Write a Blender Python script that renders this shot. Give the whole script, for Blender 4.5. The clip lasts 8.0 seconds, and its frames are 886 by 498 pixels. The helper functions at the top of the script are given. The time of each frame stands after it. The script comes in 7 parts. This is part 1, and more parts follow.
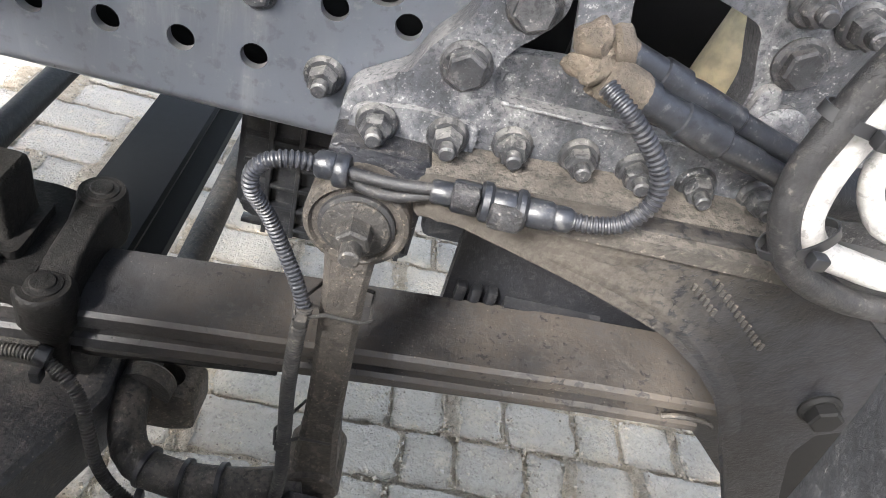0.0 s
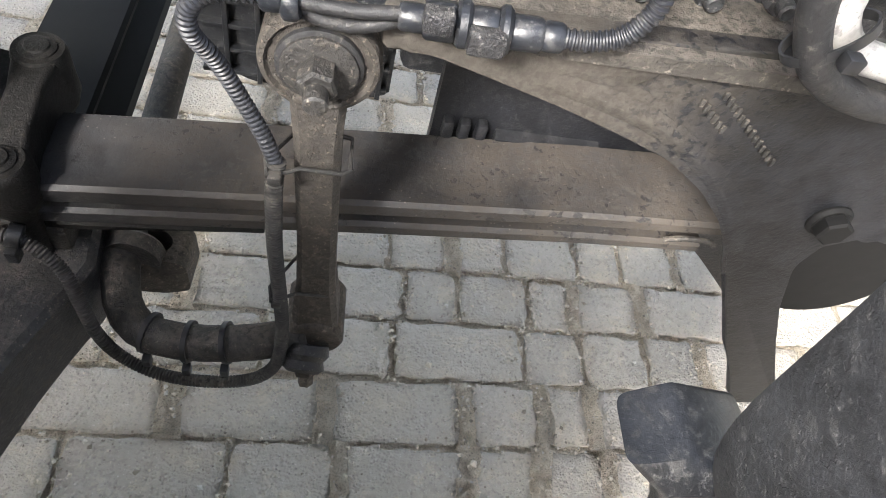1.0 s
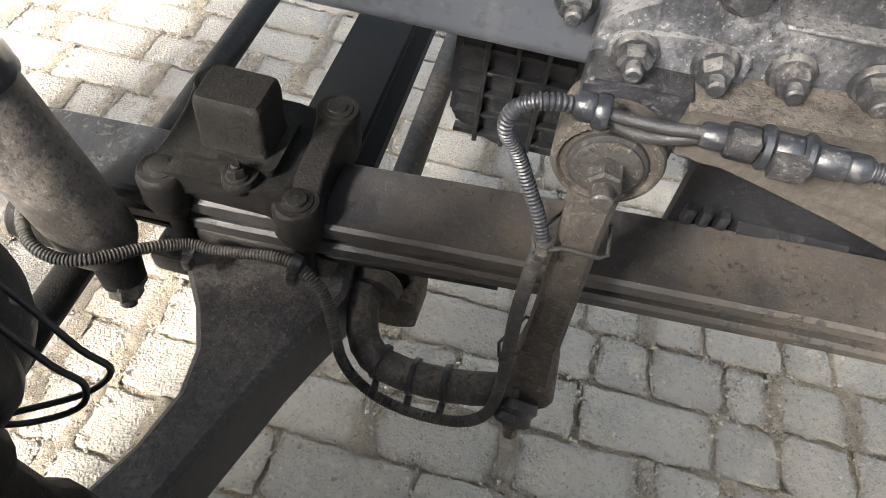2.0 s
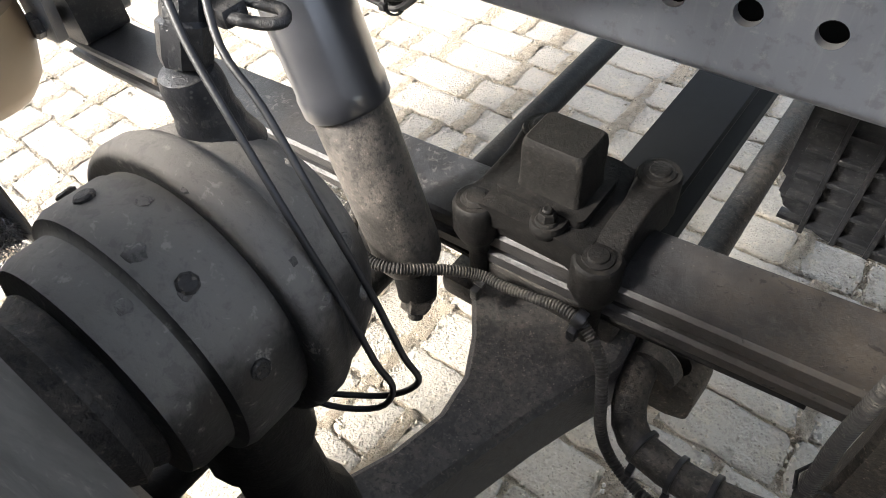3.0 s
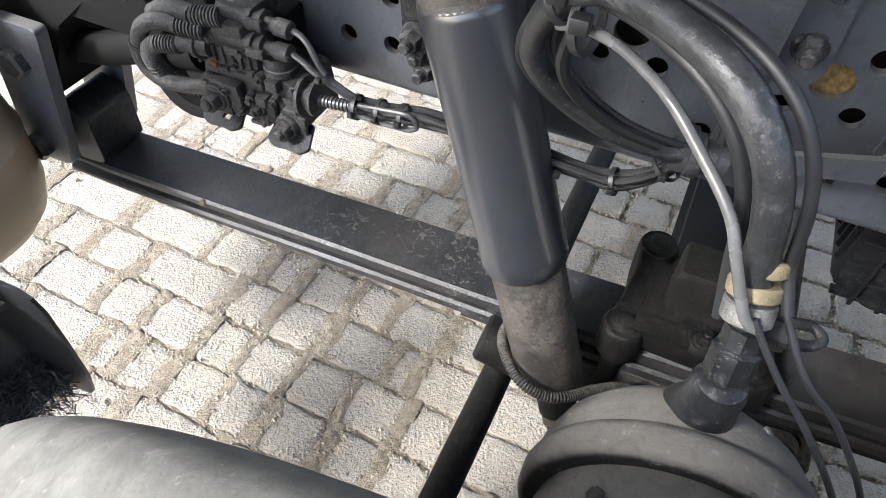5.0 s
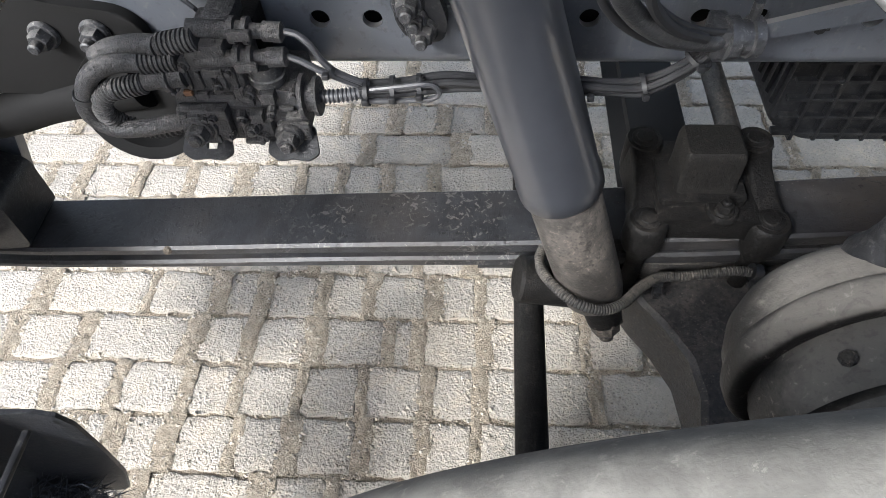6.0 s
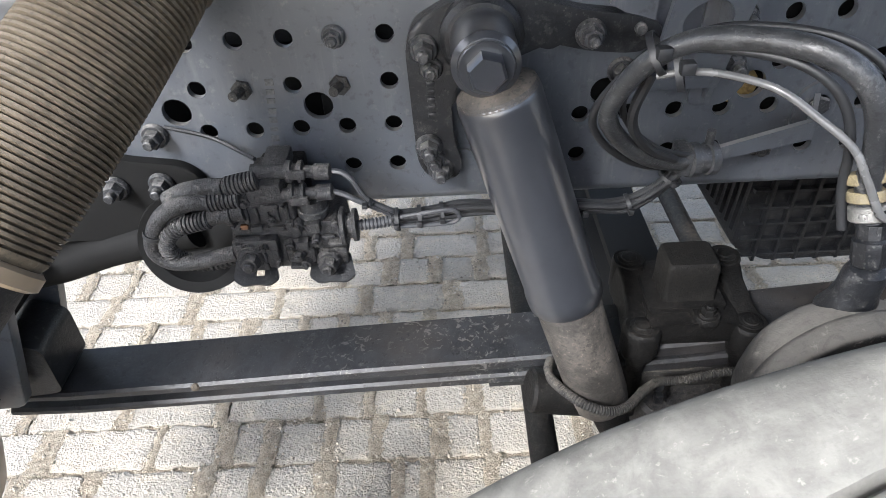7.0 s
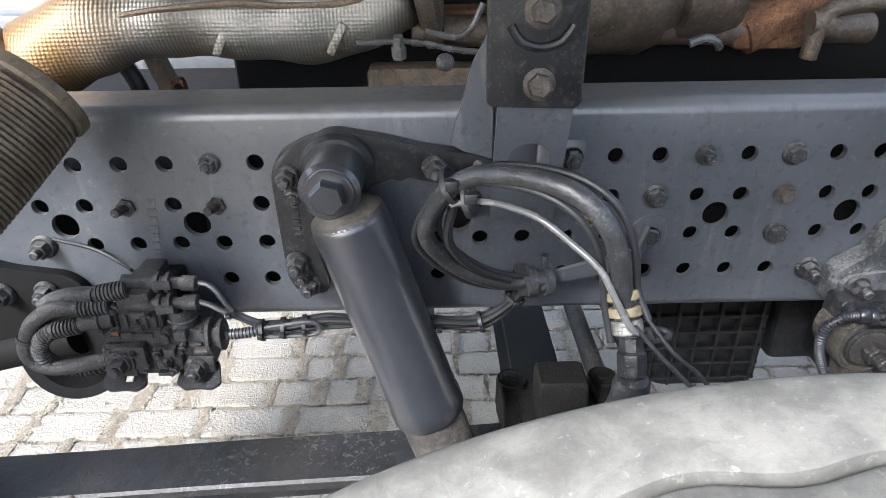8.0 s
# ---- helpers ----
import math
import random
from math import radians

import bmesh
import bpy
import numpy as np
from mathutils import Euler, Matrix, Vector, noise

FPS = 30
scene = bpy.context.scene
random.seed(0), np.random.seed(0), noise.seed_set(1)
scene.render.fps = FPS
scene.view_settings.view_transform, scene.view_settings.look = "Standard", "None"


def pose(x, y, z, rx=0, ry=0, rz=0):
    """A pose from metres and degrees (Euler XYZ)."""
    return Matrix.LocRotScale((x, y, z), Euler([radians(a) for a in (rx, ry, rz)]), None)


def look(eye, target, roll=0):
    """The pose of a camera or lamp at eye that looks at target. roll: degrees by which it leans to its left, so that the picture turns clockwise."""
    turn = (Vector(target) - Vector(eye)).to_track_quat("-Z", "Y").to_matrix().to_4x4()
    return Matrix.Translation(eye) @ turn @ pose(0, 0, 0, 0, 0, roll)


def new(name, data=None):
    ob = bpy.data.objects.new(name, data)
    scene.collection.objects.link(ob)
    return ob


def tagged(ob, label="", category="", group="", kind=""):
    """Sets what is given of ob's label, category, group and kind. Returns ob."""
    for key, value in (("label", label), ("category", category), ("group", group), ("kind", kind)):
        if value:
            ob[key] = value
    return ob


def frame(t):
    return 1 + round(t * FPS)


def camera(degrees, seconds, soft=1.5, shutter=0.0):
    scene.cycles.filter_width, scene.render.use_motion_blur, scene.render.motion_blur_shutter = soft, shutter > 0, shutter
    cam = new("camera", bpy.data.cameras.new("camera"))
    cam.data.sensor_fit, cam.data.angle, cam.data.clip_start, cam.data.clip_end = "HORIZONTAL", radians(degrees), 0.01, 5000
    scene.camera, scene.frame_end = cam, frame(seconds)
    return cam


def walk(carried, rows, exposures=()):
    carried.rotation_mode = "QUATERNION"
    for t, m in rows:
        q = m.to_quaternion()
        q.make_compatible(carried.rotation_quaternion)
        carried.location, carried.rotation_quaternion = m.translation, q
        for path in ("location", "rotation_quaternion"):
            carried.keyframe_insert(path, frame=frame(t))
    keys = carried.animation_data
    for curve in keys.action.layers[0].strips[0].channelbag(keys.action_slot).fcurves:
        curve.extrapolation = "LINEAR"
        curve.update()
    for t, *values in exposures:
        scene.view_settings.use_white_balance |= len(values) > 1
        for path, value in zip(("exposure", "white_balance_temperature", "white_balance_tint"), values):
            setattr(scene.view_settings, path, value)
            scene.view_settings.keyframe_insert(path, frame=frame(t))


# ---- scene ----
cam = camera(68.7, 8.0, soft=0.8)
PATH = [
    (0, (0.196, -0.422, 0.964), (0.465, 1.079, -0.331), 19.3),
    (0.1, (0.202, -0.416, 0.956), (0.479, 1.082, -0.341), 19.6),
    (0.2, (0.206, -0.412, 0.948), (0.488, 1.081, -0.352), 19.6),
    (0.3, (0.210, -0.406, 0.938), (0.506, 1.050, -0.400), 19.9),
    (0.4, (0.212, -0.404, 0.932), (0.520, 1.003, -0.456), 20.0),
    (0.5, (0.216, -0.397, 0.926), (0.54, 0.944, -0.522), 20.4),
    (0.7, (0.218, -0.391, 0.925), (0.569, 0.818, -0.628), 20.6),
    (1, (0.208, -0.392, 0.943), (0.566, 0.725, -0.677), 20.0),
    (1.2, (0.189, -0.398, 0.963), (0.543, 0.706, -0.666), 19.6),
    (2.3, (0.132, -0.399, 0.979), (-0.321, 0.715, -0.619), 1.3),
    (2.5, (0.136, -0.383, 0.967), (-0.499, 0.663, -0.615), -3.3),
    (2.7, (0.131, -0.384, 0.959), (-0.648, 0.599, -0.599), -7.0),
    (2.9, (0.118, -0.395, 0.954), (-0.782, 0.551, -0.562), -7.1),
    (3, (0.094, -0.406, 0.963), (-0.798, 0.548, -0.552), -6.9),
    (3.2, (0.078, -0.402, 0.974), (-0.859, 0.517, -0.535), -6.3),
    (3.5, (0.05, -0.408, 0.997), (-0.916, 0.49, -0.507), -5.6),
    (4, (0.005, -0.421, 1.043), (-0.964, 0.473, -0.46), -4.3),
    (4.2, (-0.023, -0.435, 1.067), (-0.937, 0.505, -0.443), -2.2),
    (4.5, (-0.093, -0.468, 1.092), (-0.895, 0.579, -0.412), 1.6),
    (4.7, (-0.146, -0.484, 1.092), (-0.858, 0.634, -0.406), 2.2),
    (5.8, (-0.356, -0.507, 1.09), (-0.519, 0.672, -0.517), -3.5),
    (6, (-0.392, -0.525, 1.094), (-0.518, 0.649, -0.52), -3.8),
    (6.2, (-0.416, -0.549, 1.096), (-0.514, 0.631, -0.516), -4.2),
    (6.5, (-0.441, -0.582, 1.091), (-0.522, 0.719, -0.425), -4.9),
    (6.7, (-0.447, -0.597, 1.098), (-0.520, 0.792, -0.339), -4.5),
    (7, (-0.44, -0.627, 1.117), (-0.478, 0.924, -0.145), -3.5),
    (7.2, (-0.422, -0.646, 1.129), (-0.440, 1.000, -0.006), -3.0),
    (7.5, (-0.393, -0.668, 1.139), (-0.384, 1.059, 0.131), -2.4),
    (7.7, (-0.364, -0.676, 1.136), (-0.357, 1.074, 0.168), -2.1),
    (8, (-0.305, -0.681, 1.131), (-0.276, 1.086, 0.194), -0.7),
]
walk(cam, [(t, look(eye, target, roll)) for t, eye, target, roll in PATH], exposures=[(0, 3.22, 6500, 10), (1.2, 3.05, 6650, 10), (2.4, 2.88, 6950, 10), (3.5, 2.8, 6650, 10), (4.5, 2.35, 6350, 10), (6.0, 1.95, 6200, 10), (8.0, 2.1, 6050, 10)])

# ---- sky and sun ----
SUN_ELEVATION, SUN_AZIMUTH = 38.0, 217.0
world = bpy.data.worlds.new("overcast_sky")
scene.world = world
world.use_nodes = True
sky = world.node_tree.nodes.new("ShaderNodeTexSky")
sky.sky_type, sky.sun_disc = "NISHITA", False
sky.sun_elevation, sky.sun_rotation = radians(SUN_ELEVATION), radians(SUN_AZIMUTH)
sky.air_density, sky.dust_density, sky.ozone_density = 1.0, 3.0, 1.0
haze = world.node_tree.nodes.new("ShaderNodeHueSaturation")
haze.inputs["Saturation"].default_value = 0.62
world.node_tree.links.new(sky.outputs[0], haze.inputs["Color"])
world.node_tree.links.new(haze.outputs[0], world.node_tree.nodes["Background"].inputs[0])
world.node_tree.nodes["Background"].inputs[1].default_value = 0.15
sun_data = bpy.data.lights.new("sun", "SUN")
sun_data.energy, sun_data.angle, sun_data.color = 2.0, radians(12), (1.0, 0.985, 0.96)
sun = new("sun", sun_data)
_e, _a = radians(SUN_ELEVATION), radians(SUN_AZIMUTH)
sun.matrix_world = look((math.sin(_a) * math.cos(_e) * 6, math.cos(_a) * math.cos(_e) * 6, math.sin(_e) * 6), (0, 0, 0))

# ---- materials ----
class Nodes:
    """A short way to write node trees."""

    def __init__(self, name):
        self.mat = bpy.data.materials.new(name)
        self.mat.use_nodes = True
        self.tree = self.mat.node_tree
        self.bsdf = self.tree.nodes["Principled BSDF"]
        self.pos = self.node("ShaderNodeNewGeometry").outputs["Position"]

    def node(self, kind, **values):
        n = self.tree.nodes.new(kind)
        for key, value in values.items():
            n.inputs[key.replace("_", " ")].default_value = value
        return n

    def link(self, a, b):
        self.tree.links.new(a, b)

    def noise(self, scale, detail=4.0, rough=0.55, distort=0.0):
        n = self.node("ShaderNodeTexNoise", Scale=scale, Detail=detail, Roughness=rough, Distortion=distort)
        self.link(self.pos, n.inputs["Vector"])
        return n.outputs[0]

    def cells(self, scale):
        n = self.node("ShaderNodeTexVoronoi", Scale=scale)
        self.link(self.pos, n.inputs["Vector"])
        return n.outputs["Distance"]

    def ramp(self, value, a, b):
        n = self.node("ShaderNodeMapRange")
        n.interpolation_type = "SMOOTHSTEP"
        n.inputs[1].default_value, n.inputs[2].default_value = a, b
        self.link(value, n.inputs[0])
        return n.outputs[0]

    def math(self, op, a, b):
        n = self.tree.nodes.new("ShaderNodeMath")
        n.operation = op
        for i, v in enumerate((a, b)):
            if isinstance(v, (int, float)):
                n.inputs[i].default_value = v
            else:
                self.link(v, n.inputs[i])
        return n.outputs[0]

    def mix(self, fac, a, b):
        n = self.tree.nodes.new("ShaderNodeMix")
        n.data_type = "RGBA"
        for i, v in ((0, fac), (6, a), (7, b)):
            if isinstance(v, tuple):
                n.inputs[i].default_value = (*v, 1.0)
            elif isinstance(v, (int, float)):
                n.inputs[i].default_value = v
            else:
                self.link(v, n.inputs[i])
        return n.outputs[2]

    def bump(self, height, strength, distance):
        n = self.node("ShaderNodeBump", Strength=strength, Distance=distance)
        self.link(height, n.inputs["Height"])
        self.link(n.outputs[0], self.bsdf.inputs["Normal"])

    def up(self):
        g = self.tree.nodes.new("ShaderNodeNewGeometry")
        s = self.tree.nodes.new("ShaderNodeSeparateXYZ")
        self.link(g.outputs["Normal"], s.inputs[0])
        return s.outputs[2]


def grimy(name, base, dust=(0.24, 0.205, 0.165), amount=0.4, rough=0.5, metal=0.0, settle=0.35, specks=0.3, grain=0.35, scale=1.0, stain=0.75):
    """Paint, iron, rubber or plastic that has been on the road: a base coat, dust that settled on it, chips, splashes and grain."""
    n = Nodes(name)
    big, mid, fine = n.noise(7 * scale, 5), n.noise(38 * scale, 5, 0.6, 0.4), n.noise(330 * scale, 3)
    crumb = n.noise(170 * scale, 6, 0.72, 0.3)
    tone = n.mix(n.ramp(mid, 0.3, 0.7), tuple(c * 0.72 for c in base), tuple(min(1, c * 1.3) for c in base))
    where = n.math("ADD", n.math("MULTIPLY", big, 0.50), n.math("MULTIPLY", mid, 0.34))
    where = n.math("ADD", where, n.math("MULTIPLY", crumb, 0.16))
    where = n.math("ADD", where, n.math("MULTIPLY", n.math("MAXIMUM", n.up(), 0.0), settle * 0.4))
    film = n.math("MULTIPLY", n.ramp(where, 0.74 - 0.42 * amount, 0.98 - 0.42 * amount), min(1.0, 0.35 + amount))
    splash = n.math("MULTIPLY", n.ramp(n.noise(80 * scale, 9, 0.74), 0.55, 0.60), min(1.0, specks))
    film = n.math("MAXIMUM", film, n.math("MULTIPLY", splash, 0.75))
    # flakes where the dust has fallen off again
    bare = n.math("MULTIPLY", n.ramp(n.noise(125 * scale, 3, 0.6), 0.565, 0.605), n.ramp(n.noise(13 * scale, 3), 0.42, 0.58))
    bare = n.math("MULTIPLY", bare, min(1.0, 0.1 + 1.3 * specks))
    film = n.math("MULTIPLY", film, n.math("SUBTRACT", 1.0, bare))
    colour = n.mix(film, tone, dust)
    colour = n.mix(n.math("MULTIPLY", n.ramp(crumb, 0.48, 0.38), stain), colour, tuple(c * 0.5 for c in base))
    colour = n.mix(n.math("MULTIPLY", n.ramp(crumb, 0.58, 0.68), 0.75 * film_share(amount)), colour, tuple(min(0.6, c * 1.6) for c in dust))
    if specks:
        drops = n.math("MULTIPLY", n.ramp(n.cells(210 * scale), 0.22, 0.13), n.ramp(n.noise(16 * scale, 2), 0.48, 0.60))
        colour = n.mix(n.math("MULTIPLY", drops, specks), colour, tuple(min(0.6, c * 1.7) for c in dust))
        spots = n.math("MULTIPLY", n.ramp(n.cells(95 * scale), 0.28, 0.19), n.ramp(n.noise(9 * scale, 3), 0.47, 0.56))
        colour = n.mix(n.math("MULTIPLY", spots, specks), colour, tuple(c * 0.5 for c in base))
    n.link(colour, n.bsdf.inputs["Base Color"])
    n.link(n.math("ADD", n.math("MULTIPLY", film, 0.85 - rough), n.math("ADD", n.math("MULTIPLY", mid, 0.14), rough - 0.07)), n.bsdf.inputs["Roughness"])
    n.bsdf.inputs["Metallic"].default_value = metal
    relief = n.math("ADD", n.math("MULTIPLY", n.math("ADD", mid, n.math("SUBTRACT", splash, bare)), 0.8), n.math("ADD", n.math("MULTIPLY", fine, 0.6), n.math("MULTIPLY", crumb, 0.9)))
    n.bump(relief, min(1.0, grain * 1.5), 0.0016)
    return n.mat


def film_share(amount):
    """How much of a coat of dust shows pale crumbs."""
    return min(1.0, amount * 1.6)


def plain(name, base, rough=0.5, metal=0.0, vary=0.2, grain=0.15, scale=60):
    n = Nodes(name)
    v = n.noise(scale, 4)
    n.link(n.mix(n.ramp(v, 0.3, 0.7), tuple(c * (1 - vary) for c in base), tuple(min(1, c * (1 + vary)) for c in base)), n.bsdf.inputs["Base Color"])
    n.link(n.math("ADD", n.math("MULTIPLY", v, 0.2), rough - 0.1), n.bsdf.inputs["Roughness"])
    n.bsdf.inputs["Metallic"].default_value = metal
    n.bump(n.noise(scale * 5, 3), grain, 0.0006)
    return n.mat


def satin(name, base, rough, dirt=1.0):
    """Satin chassis paint with faint rain spots, fine dust and a few scratches."""
    n = Nodes(name)
    big, spot, fine = n.noise(3.5, 4), n.noise(85, 4, 0.6), n.noise(420, 3)
    colour = n.mix(n.ramp(big, 0.3, 0.7), tuple(c * 0.76 for c in base), tuple(c * 1.28 for c in base))
    colour = n.mix(n.math("MULTIPLY", n.ramp(spot, 0.54, 0.66), 0.6), colour, tuple(c * 0.5 for c in base))
    colour = n.mix(n.math("MULTIPLY", n.ramp(n.noise(75, 8, 0.75), 0.55, 0.66), 0.5), colour, (0.13, 0.128, 0.122))
    colour = n.mix(n.math("MULTIPLY", n.math("MULTIPLY", n.ramp(n.cells(230), 0.14, 0.07), n.ramp(n.noise(14, 2), 0.52, 0.66)), 0.55), colour, (0.17, 0.165, 0.155))
    stretch = n.tree.nodes.new("ShaderNodeVectorMath")
    stretch.operation = "MULTIPLY"
    stretch.inputs[1].default_value = (55.0, 55.0, 7.0)
    n.link(n.pos, stretch.inputs[0])
    streak = n.node("ShaderNodeTexNoise", Scale=1.0, Detail=7.0, Roughness=0.68)
    n.link(stretch.outputs[0], streak.inputs["Vector"])
    smear = n.math("MULTIPLY", n.ramp(streak.outputs[0], 0.50, 0.68), n.ramp(n.noise(4.5, 3), 0.42, 0.62))
    colour = n.mix(n.math("MULTIPLY", smear, 0.30 * dirt), colour, (0.21, 0.205, 0.195))
    colour = n.mix(n.math("MULTIPLY", n.math("MAXIMUM", n.up(), 0.0), 0.5 * dirt), colour, (0.15, 0.14, 0.125))
    n.link(colour, n.bsdf.inputs["Base Color"])
    n.link(n.math("ADD", n.math("ADD", n.math("MULTIPLY", spot, 0.2), n.math("MULTIPLY", smear, 0.25)), rough - 0.1), n.bsdf.inputs["Roughness"])
    n.bsdf.inputs["Specular IOR Level"].default_value = 0.9
    n.bump(n.math("ADD", spot, n.math("MULTIPLY", fine, 0.6)), 0.12, 0.0008)
    return n.mat


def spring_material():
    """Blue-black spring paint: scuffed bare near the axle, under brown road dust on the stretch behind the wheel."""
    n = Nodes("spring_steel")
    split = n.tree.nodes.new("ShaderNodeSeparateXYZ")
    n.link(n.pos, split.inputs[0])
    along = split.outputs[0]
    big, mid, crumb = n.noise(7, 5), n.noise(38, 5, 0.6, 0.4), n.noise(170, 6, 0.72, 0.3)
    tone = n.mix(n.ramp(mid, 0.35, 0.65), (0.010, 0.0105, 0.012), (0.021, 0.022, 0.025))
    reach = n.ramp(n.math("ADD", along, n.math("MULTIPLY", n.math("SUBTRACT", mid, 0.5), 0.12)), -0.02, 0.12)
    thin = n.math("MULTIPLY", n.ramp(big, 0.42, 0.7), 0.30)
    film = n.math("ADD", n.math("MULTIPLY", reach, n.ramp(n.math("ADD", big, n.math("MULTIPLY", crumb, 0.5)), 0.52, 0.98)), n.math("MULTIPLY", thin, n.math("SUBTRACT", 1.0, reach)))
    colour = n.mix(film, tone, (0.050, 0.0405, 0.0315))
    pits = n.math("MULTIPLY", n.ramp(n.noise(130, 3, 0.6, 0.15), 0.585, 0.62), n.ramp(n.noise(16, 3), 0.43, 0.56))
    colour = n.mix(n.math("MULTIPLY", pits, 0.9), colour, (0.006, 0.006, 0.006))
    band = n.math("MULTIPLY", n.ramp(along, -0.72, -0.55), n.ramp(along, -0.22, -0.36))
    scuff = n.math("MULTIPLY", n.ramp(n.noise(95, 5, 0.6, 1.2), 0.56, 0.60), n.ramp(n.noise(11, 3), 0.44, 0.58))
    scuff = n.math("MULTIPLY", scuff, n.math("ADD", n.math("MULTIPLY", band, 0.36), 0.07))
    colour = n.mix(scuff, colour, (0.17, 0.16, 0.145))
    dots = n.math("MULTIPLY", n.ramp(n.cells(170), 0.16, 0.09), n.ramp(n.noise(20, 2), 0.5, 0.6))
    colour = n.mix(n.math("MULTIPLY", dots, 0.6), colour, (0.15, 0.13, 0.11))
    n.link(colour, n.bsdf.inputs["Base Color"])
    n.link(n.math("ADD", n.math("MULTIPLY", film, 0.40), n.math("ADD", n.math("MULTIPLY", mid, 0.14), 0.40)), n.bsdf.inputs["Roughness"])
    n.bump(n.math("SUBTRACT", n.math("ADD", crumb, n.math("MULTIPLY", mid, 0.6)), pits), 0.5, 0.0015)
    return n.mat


def hanger_material():
    """Blue-black casting paint under dry grey-brown dust, which thins out and flakes off towards the rear."""
    n = Nodes("hanger_paint")
    split = n.tree.nodes.new("ShaderNodeSeparateXYZ")
    n.link(n.pos, split.inputs[0])
    big, mid, crumb = n.noise(9, 5), n.noise(45, 5, 0.6), n.noise(190, 5, 0.7)
    reach = n.math("ADD", split.outputs[0], n.math("ADD", n.math("MULTIPLY", n.math("SUBTRACT", big, 0.5), 0.22), n.math("MULTIPLY", n.math("SUBTRACT", mid, 0.5), 0.10)))
    film = n.math("ADD", n.math("MULTIPLY", n.ramp(reach, 0.56, 0.34), 0.80), 0.06)
    chips = n.ramp(n.noise(150, 4, 0.6), 0.53, 0.58)
    thick = n.math("MULTIPLY", n.ramp(reach, 0.34, 0.46), 0.9)
    film = n.math("MULTIPLY", film, n.math("SUBTRACT", 1.0, n.math("MULTIPLY", chips, thick)))
    tone = n.mix(n.ramp(mid, 0.38, 0.62), (0.004, 0.0045, 0.006), (0.0105, 0.0115, 0.0145))
    dust = n.mix(n.ramp(crumb, 0.36, 0.66), (0.044, 0.0385, 0.032), (0.068, 0.061, 0.052))
    colour = n.mix(film, tone, dust)
    drops = n.math("MULTIPLY", n.ramp(n.cells(210), 0.13, 0.06), n.ramp(n.noise(16, 3), 0.52, 0.64))
    colour = n.mix(n.math("MULTIPLY", drops, 0.7), colour, (0.085, 0.083, 0.080))
    n.bsdf.inputs["Specular IOR Level"].default_value = 0.2
    n.link(colour, n.bsdf.inputs["Base Color"])
    n.link(n.math("ADD", n.math("MULTIPLY", film, 0.45), 0.40), n.bsdf.inputs["Roughness"])
    n.bump(n.math("ADD", n.math("MULTIPLY", film, 0.8), n.math("ADD", crumb, n.math("MULTIPLY", mid, 0.5))), 0.5, 0.0014)
    return n.mat


M_FRAME = satin("frame_paint", (0.058, 0.064, 0.075), 0.32, 1.0)
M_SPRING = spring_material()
M_CAST = grimy("cast_iron", (0.020, 0.0185, 0.017), (0.115, 0.098, 0.078), 0.48, 0.60, specks=0.35, grain=0.6)
M_AXLE = grimy("axle_forging", (0.025, 0.025, 0.027), (0.115, 0.101, 0.084), 0.42, 0.5, specks=0.6, grain=0.5)
M_CASTBLUE = grimy("painted_casting", (0.011, 0.012, 0.0155), (0.078, 0.072, 0.064), 0.36, 0.40, specks=0.7, grain=0.36, scale=1.3)
M_HANGER = hanger_material()
# Darker and less dusty than the hanger's outer web.
M_INNER = grimy("inner_wall_dark", (0.0065, 0.007, 0.009), (0.034, 0.031, 0.028), 0.30, 0.5, specks=0.4, grain=0.3)
M_GUSSET = grimy("dusty_gusset_paint", (0.044, 0.047, 0.054), (0.205, 0.203, 0.200), 0.62, 0.40, specks=0.35, grain=0.45, scale=1.25)
M_DUSTY = grimy("brown_dusty_steel", (0.034, 0.029, 0.024), (0.128, 0.107, 0.084), 0.56, 0.75, specks=0.5, grain=0.7)
M_SHOCK = plain("shock_paint", (0.024, 0.026, 0.031), 0.34, vary=0.07, grain=0.06, scale=40)
M_SHOCK.node_tree.nodes["Principled BSDF"].inputs["Coat Weight"].default_value = 1.0
M_SHOCK.node_tree.nodes["Principled BSDF"].inputs["Coat Roughness"].default_value = 0.20
M_CLAMP = grimy("blackened_casting", (0.0055, 0.0052, 0.005), (0.034, 0.029, 0.024), 0.28, 0.6, specks=0.25, grain=0.35)
M_SHOCKLOW = grimy("shock_dusty", (0.038, 0.035, 0.032), (0.108, 0.092, 0.076), 0.6, 0.5, specks=0.05, grain=0.3)
M_RUBBER = grimy("black_rubber", (0.011, 0.011, 0.012), (0.11, 0.098, 0.085), 0.3, 0.6, specks=0.2)
M_BUMP = grimy("bump_rubber", (0.006, 0.0056, 0.005), (0.034, 0.028, 0.022), 0.3, 0.7, specks=0.2, grain=0.6)
for dull in (M_CLAMP, M_BUMP):
    dull.node_tree.nodes["Principled BSDF"].inputs["Specular IOR Level"].default_value = 0.2
M_PLASTIC = grimy("black_plastic", (0.0085, 0.0092, 0.011), (0.080, 0.076, 0.070), 0.24, 0.40, specks=0.3, grain=0.2)
M_FENDER = grimy("mudguard_plastic", (0.020, 0.021, 0.024), (0.075, 0.075, 0.075), 0.36, 0.5, specks=0.35, grain=0.25)
M_TYRE = grimy("dusty_tyre", (0.130, 0.127, 0.116), (0.164, 0.158, 0.142), 0.42, 0.8, specks=0.05, settle=0.2, grain=0.14, scale=1.0, stain=0.16)
